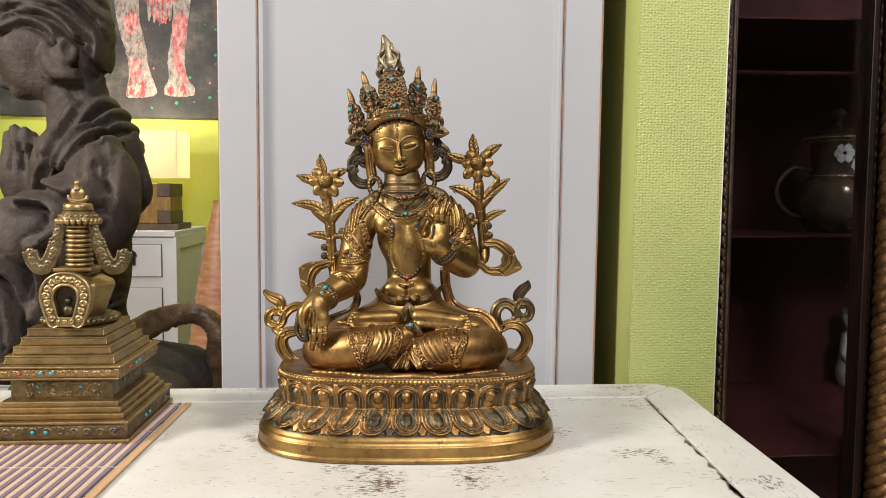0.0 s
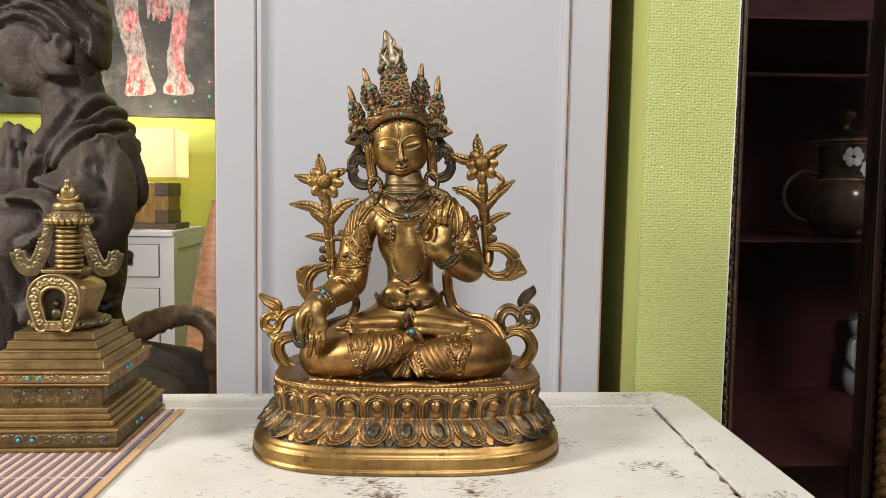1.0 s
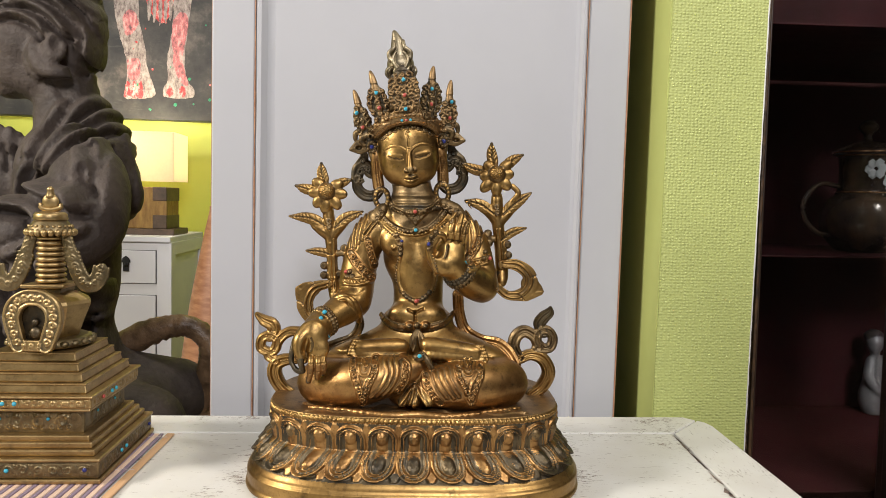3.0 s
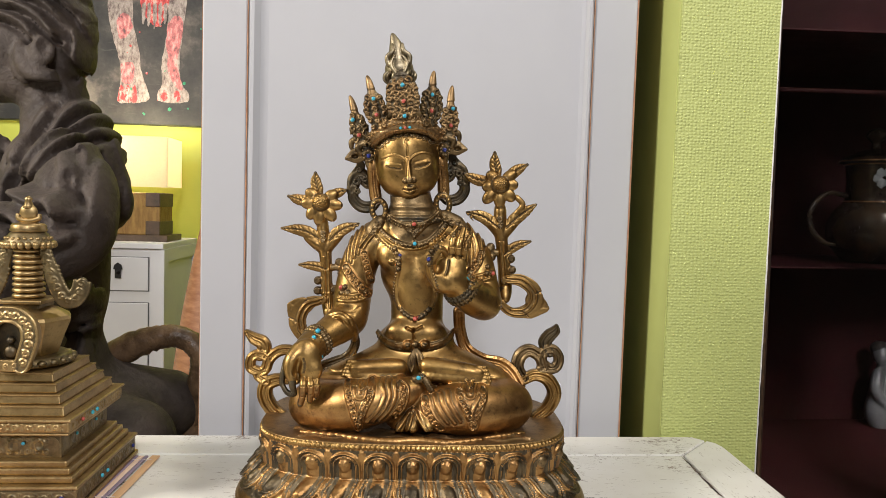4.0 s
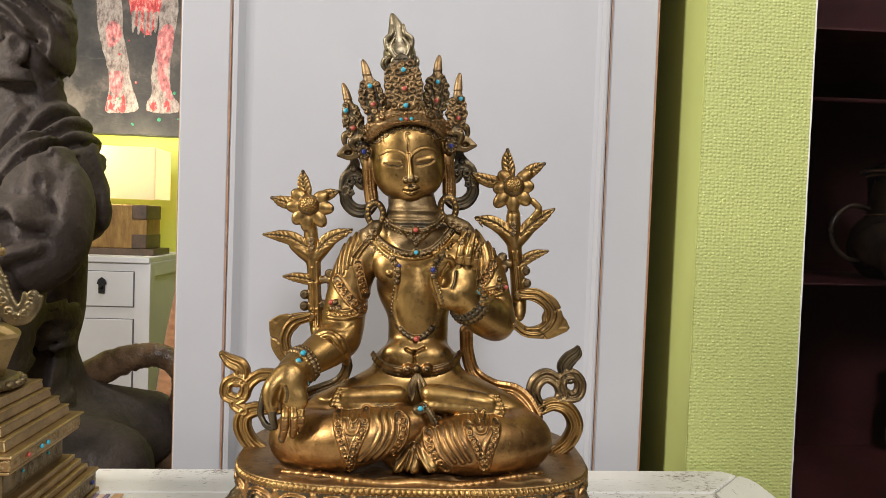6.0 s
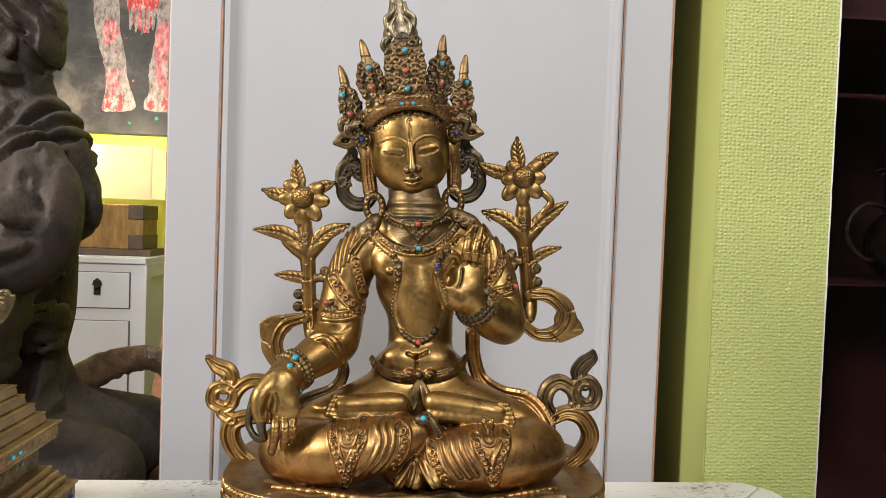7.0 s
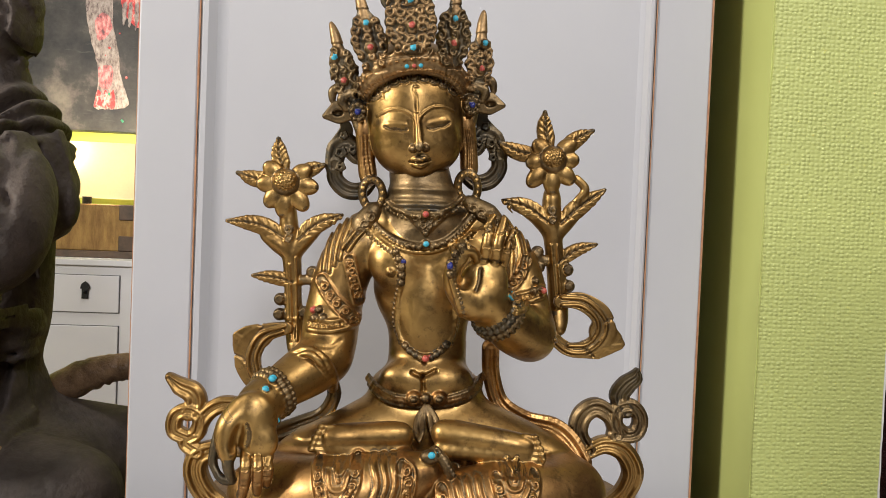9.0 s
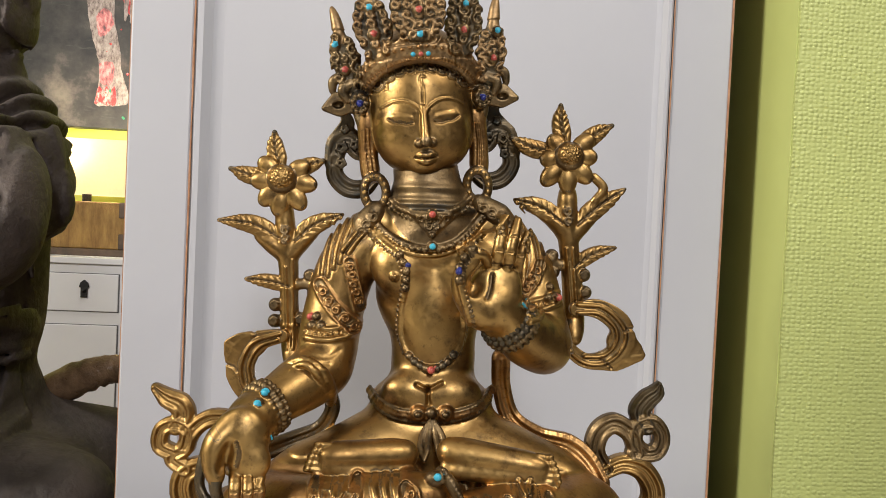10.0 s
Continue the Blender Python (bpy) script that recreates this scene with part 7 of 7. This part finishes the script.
def statue_head():
    """Head, ears, crown and topknot, in the head's own upright frame; the origin lies between the eyes' level and the skull's middle."""
    c = Clay((-62, -42, -62), (62, 32, 106), 0.54)
    c.egg((0, 0, 10), (26.0, 25.5, 29), 4)
    c.egg((0, -5, -5), (23.8, 20.0, 19.5), 8)
    c.egg((0, -8, -12.0), (18.6, 16.4, 13.6), 8)
    c.egg((0, -19.5, -21.8), (6.4, 4.2, 3.8), 5)
    for s in (-1, 1):
        c.egg((s * 10.8, -13.6, -9.5), (9.8, 8.4, 10.6), 7)
        # thin raised brow, smooth lid, wavy slit
        c.egg((s * 11, -18.8, -0.2), (6.4, 2.6, 2.8), 6.0)
        folds(c, [[(s * 0.7, 1.5), (s * 3.0, 5.4), (s * 8.0, 8.4), (s * 13.5, 8.8), (s * 20.0, 6.6)]], 0.55, 0.55)
        folds(c, [[(s * 5.4, -1.9), (s * 8.2, -2.3), (s * 11, -1.5), (s * 13.6, -1.3), (s * 16.6, 0.5)]], -0.95, 0.5, 0, WORN)
        folds(c, [[(s * 6.5, 0.6), (s * 10.5, 1.5), (s * 14.5, 1.9)]], 0.22, 1.0)
        # ears: oval rim with a hollow, then the long lobe
        c.rods([(s * 26.3, -5, -2), (s * 30.3, -5.5, 2), (s * 31.3, -5, 9), (s * 28.3, -5, 14), (s * 25.3, -6, 10), (s * 24.8, -7, 2)], [2.0, 2.3, 2.3, 2.2, 2.0, 1.8], 1.0, WORN)
        c.egg((s * 28.0, -5.5, 6), (2.2, 3, 5), 0.8, WORN)
        c.rods([(s * 27.3, -5, 2), (s * 27.8, -4.5, -12), (s * 27.3, -5, -25)], [4.4, 4.2, 4.6], 1.5, COPPER)
        for o in (-1.9, 0.2, 2.2):
            c.rods([(s * (27.6 + o), -9.2, -3), (s * (28.0 + o), -9.0, -13), (s * (27.4 + o * 1.2), -9.6, -24)], 0.55, 0.5, cut=True)
        # hoop ear ornament with beads, and its scrolled pendant
        hoop = [(s * 25.6 + 5.2 * math.cos(a), -8.5, -33.5 + 7.6 * math.sin(a)) for a in np.linspace(0, 2 * math.pi, 15)]
        c.rods(hoop, 2.4, 0.6, WORN, n=2)
        for q in hoop[:-1]:
            c.egg((q[0], q[1] - 2.2, q[2]), (0.95, 0.8, 0.95), 0.3, GILT)
        c.egg((s * 25.6, -10, -33.5), (3.2, 8, 5.4), 0.6, cut=True)
        far = 44 if s > 0 else 37
        c.rods([(s * 25.5, -9.5, -42), (s * (26 + far) / 2, -11, -49), (s * far, -11.5, -58)], [4.4, 6.2, 3.0], 1.0, WORN)
        scroll_band(c, [(s * 25, -43), (s * (26 + far) / 2, -50), (s * (far - 1), -56)], 2.8, 4.2, 1.0, 0, WORN)
        # dark cloud scroll behind the ear
        c.ribbon([(s * 26, -27), (s * 32, -31.5), (s * 40, -30.5), (s * 45.5, -24), (s * 45, -16)], [3.2, 4.4, 4.6, 4.2, 3.8], 1.9, 6, 0.7, DARK, ridge=0.9)
        c.ribbon([(s * 46, -17), (s * 43, -8), (s * 37, -6), (s * 33, -12), (s * 28, -14)], [4.4, 5.6, 5.6, 4.6, 3.0], 1.9, 6, 0.7, DARK, ridge=0.9)
        c.ribbon([(s * 41, -4), (s * 37.5, 2), (s * 38.5, 7)], [4.2, 3.4, 2.0], 1.8, 6, 0.8, DARK)
        for u, w, r in ((41.5, -10, 3.4), (34.5, -9, 2.8), (42, -18, 2.6), (39, -1, 2.2)):
            c.rods([(a, 2.4, b) for a, b in spiral(s * u, w, r, 1.4, 1.0, s)[::2]], 0.75, 0.4, DARK, n=1)
    # nose
    c.rod((0, -25.9, 5), (0, -28.8, -9.5), 1.2, 2.2, 1.6)
    c.egg((0, -29.0, -11.2), (2.7, 2.7, 2.5), 1.2, WORN)
    for s in (-1, 1):
        c.egg((s * 3.1, -26.4, -11.7), (2.0, 2.3, 1.9), 1.1, WORN)
        c.egg((s * 1.6, -28.6, -13.6), (0.8, 1.0, 0.7), 0.4, cut=True)
    # lips
    c.egg((0, -23.4, -15.2), (4.2, 2.4, 2.6), 1.6, WORN)
    c.rods([(-4.8, -23.8, -17.5), (-1.8, -25.8, -17.2), (0, -25.7, -17.7), (1.8, -25.8, -17.2), (4.8, -23.8, -17.5)], [0.6, 1.2, 1.1, 1.2, 0.6], 0.9)
    c.rods([(-3.9, -23.8, -19.4), (0, -25.5, -20.3), (3.9, -23.8, -19.4)], [0.7, 1.6, 0.7], 1.0)
    c.rods([(-5.4, -23.6, -18.0), (-2.4, -26.4, -18.6), (0, -26.6, -18.9), (2.4, -26.4, -18.6), (5.4, -23.6, -18.0)], 0.32, 0.3, cut=True)
    # forehead mark
    folds(c, [[(1.4, 19.5), (0.0, 19.8), (-0.8, 17.5), (0.2, 14), (0.0, 8), (0.2, 6.5)]], -0.7, 0.55, 0)
    folds(c, [[(-5.4, -18.0), (-2.5, -18.5), (0, -18.8), (2.5, -18.5), (5.4, -18.0)]], -0.5, 0.4, 0, WORN)
    # hairline: small scallops in two lines each
    for i in range(-4, 5):
        x = i * 5.2
        z = 25.4 - 17 * (1 - math.sqrt(1 - (x / 25.5) ** 2))
        for r, hh in ((3.3, 0.9), (1.9, 0.8)):
            folds(c, [[(x + r * math.cos(a), z + r * math.sin(a)) for a in np.linspace(math.pi * 1.02, math.pi * 1.98, 7)]], hh, 0.55, 0, WORN)

    # crown band: three rolls and rows of beads, arching from the brow down to the ears
    def arch(a, r, up):
        drop = 17.0 * (1 - math.cos(min(abs(a), math.pi / 2))) + (4.0 if abs(a) > 1.9 else 0.0)
        return (r * math.sin(a), -r * 0.95 * math.cos(a), up - drop)

    for r, up, t, m in ((26.8, 27.6, 2.0, BROWN), (28.2, 30.2, 2.3, BROWN), (29.0, 33.2, 2.6, BROWN), (29.6, 36.0, 1.8, BROWN)):
        c.rods([arch(2 * math.pi * (i - 28) / 56, r, up) for i in range(57)], t, 1.0, m, n=1)
    for i in range(64):
        a = radians(-108 + 216 * i / 63)
        c.egg(arch(a, 28.8, 27.4), (0.95, 0.95, 0.95), 0.25, COPPER)
        if i % 2:
            q = arch(a, 31.2, 32.0)
            c.egg(q, (1.3, 1.0, 0.9), 0.3, COPPER)
    c.egg((0, 2, 30), (25.0, 24, 17), 3, BROWN)

    # crown leaves: broad lobed plates thick with scrolls, each drawn out into a plain spike
    def crown_leaf(x, y, z0, zb, z1, wide, lean, gems):
        f = lambda t: x + lean * t
        H = zb - z0
        c.ribbon([(f(0), z0 + wide * 0.55, y), (f(0.15), z0 + H * 0.42, y), (f(0.35), z0 + H * 0.7, y), (f(0.6), zb, y + 1)], [wide * 0.62, wide * 0.92, wide * 0.9, wide * 0.36], 1.5, y, 0.6, DARK, swell=0.8)
        for s in (-1, 1):
            c.egg((f(0.2) + s * wide * 0.82, y, z0 + H * 0.52), (2.6, 2.2, 3.4), 0.8, DARK)
            c.egg((f(0.4) + s * wide * 0.62, y, z0 + H * 0.82), (2.2, 2.0, 3.0), 0.8, DARK)
        c.rods([(f(0.5), y + 0.5, zb - 4), (f(0.75), y + 1.5, (zb + z1) / 2), (f(1.0), y + 3, z1)], [3.4, 2.3, 0.9], 1.2, BROWN)
        rng = random.Random(int(x * 10) + 77)
        curls = []
        for row in range(int(H / 4.4)):
            z = z0 + 2.4 + row * 4.4
            t = (z - z0) / H
            span = wide * np.interp(t, [0, 0.35, 0.7, 1], [0.55, 0.95, 0.9, 0.3])
            n = max(1, int(round(2 * span / 4.6)))
            for k in range(n):
                q = f(t * 0.5) + (0 if n == 1 else span * (2 * k / (n - 1) - 1) * 0.86)
                curls.append(spiral(q, z + rng.uniform(-0.5, 0.5), rng.uniform(1.7, 3.2), rng.uniform(0.7, 1.0), rng.random() * 6.3, 1 if q > x else -1))

        def relief(X, Z):
            h = np.full(np.broadcast(X, Z).shape, 1e3, np.float32)
            for q in curls:
                h = np.minimum(h, near_line(X, Z, q[::2]))
            return 1.5 * np.exp(-(h / 0.85) ** 2) - 0.45

        c.raise_front((x - wide - 5 - abs(lean), z0 - 1), (x + wide + 5 + abs(lean), zb + 1), relief, y + 3, (WORN, BROWN)[rng.randrange(2)])
        for gx, gz, m in gems:
            yy = c.front(gx, gz)
            c.egg((gx, yy, gz), (2.7, 1.6, 2.7), 0.4, WORN)
            c.egg((gx, yy - 1.3, gz), (1.25, 1.1, 1.3), 0.1, m)

    crown_leaf(-34.0, -8, 16, 44, 57, 6.4, -6.5, [(-36, 26, CORAL), (-40, 38, TURQ)])
    crown_leaf(34.5, -8, 16, 46, 59, 6.4, 6.0, [(36.5, 28, CORAL), (39, 41, TURQ)])
    crown_leaf(-20.0, -20, 29, 58, 70, 8.4, -5.5, [(-21, 40, CORAL), (-22.2, 52, TURQ)])
    crown_leaf(20.5, -20, 29, 58, 70, 8.4, 5.5, [(21.5, 40, CORAL), (23, 52, TURQ)])
    crown_leaf(0, -29, 35, 66, 71, 13.2, 0.0, [(0.2, 37.0, TURQ), (0.2, 48, CORAL), (0.3, 60.0, TURQ)])
    for x, m in ((-3.6, TURQ), (0, CORAL), (3.4, TURQ)):
        c.egg((x, -31.6, 28.6), (1.2, 1.2, 1.2), 0.1, m)
    # side rosettes with a pointed leaf
    for s in (-1, 1):
        c.egg((s * 30.0, -10, 10.5), (4.6, 3.6, 5.6), 1.2, DARK)
        for k in range(9):
            a = 2 * math.pi * k / 9
            c.egg((s * 30.0 + 3.4 * math.cos(a), -13.2, 9.5 + 4.0 * math.sin(a)), (1.2, 1.2, 1.2), 0.3, WORN)
        c.egg((s * 30.0, -14.2, 9.2), (1.35, 1.3, 1.35), 0.2, LAPIS)
        c.ribbon([(s * 32, 12, -6), (s * 40, 10.5, -6), (s * 47.5, 9, -6)], [5.0, 5.6, 1.2], 1.6, -6, 1.0, WORN, swell=1.2)
        c.egg((s * 40.5, -9, 10), (2.8, 3.4, 1.7), 0.6, cut=True)
        c.rods([(s * 36, -7, 24), (s * 42, -7, 22), (s * 43, -7, 17)], [2.4, 2.2, 1.6], 0.8, WORN)
        c.rods([(s * 33, -8, 20), (s * 38, -9, 17), (s * 36, -9, 12)], [2.6, 2.2, 1.6], 0.8, WORN)
    # topknot: bound column, round jewel with leaves, flame tip
    c.rods([(0, 4, 42), (0, 5, 58), (0, 6, 70)], [13, 10.5, 9.5], 2, DARK)
    c.egg((0, 5, 76), (11.5, 10.5, 10.0), 2, PALE)
    c.rods([(0, 5, 82), (-0.5, 5, 91), (-1.5, 5, 97), (-3.0, 6, 103.5)], [8.0, 5.4, 3.2, 1.0], 2, PALE)
    for i in range(9):
        a = radians(-100 + i * 25)
        c.rods([(11.0 * math.sin(a), 5 - 10.5 * math.cos(a), 67), (12.4 * math.sin(a), 5 - 11.6 * math.cos(a), 70), (11.2 * math.sin(a + 0.16), 5 - 10.8 * math.cos(a + 0.16), 73)], 1.5, 0.6, PALE if i % 2 else DARK)
    for sgn in (-1, 1):
        c.rods([(sgn * 8.5, -3, 79), (sgn * 8.6, -2.5, 85), (sgn * 4.5, -3, 89), (sgn * 4, -1, 95)], [1.6, 1.9, 1.6, 0.9], 0.8, PALE)
        c.rods([(sgn * 3.5, -6.5, 72), (sgn * 6.5, -5.0, 79), (sgn * 3.0, -3.5, 86)], [1.2, 1.3, 0.8], 0.8, PALE)
    return c.skin()


def statue():
    head = statue_head()
    turn = np.array(Euler((radians(4), radians(-6.4), radians(2.0))).to_matrix())
    hv = head[0] @ turn.T + np.array((-7.2, 5.0, 266.4))
    mats = [M["gilt"], M["gilt_worn"], M["gilt_dark"], M["gilt_copper"], M["gilt_pale"], M["turquoise"], M["coral"], M["lapis"], M["gilt_brown"]]
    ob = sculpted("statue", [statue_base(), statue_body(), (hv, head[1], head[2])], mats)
    ob.matrix_basis = pose(0.042, 0.672, TZ, 0, 0, -2.5)
    return tagged(ob, "gilt bronze seated deity statue with crown, flowers and lotus base", "statue")


statue()
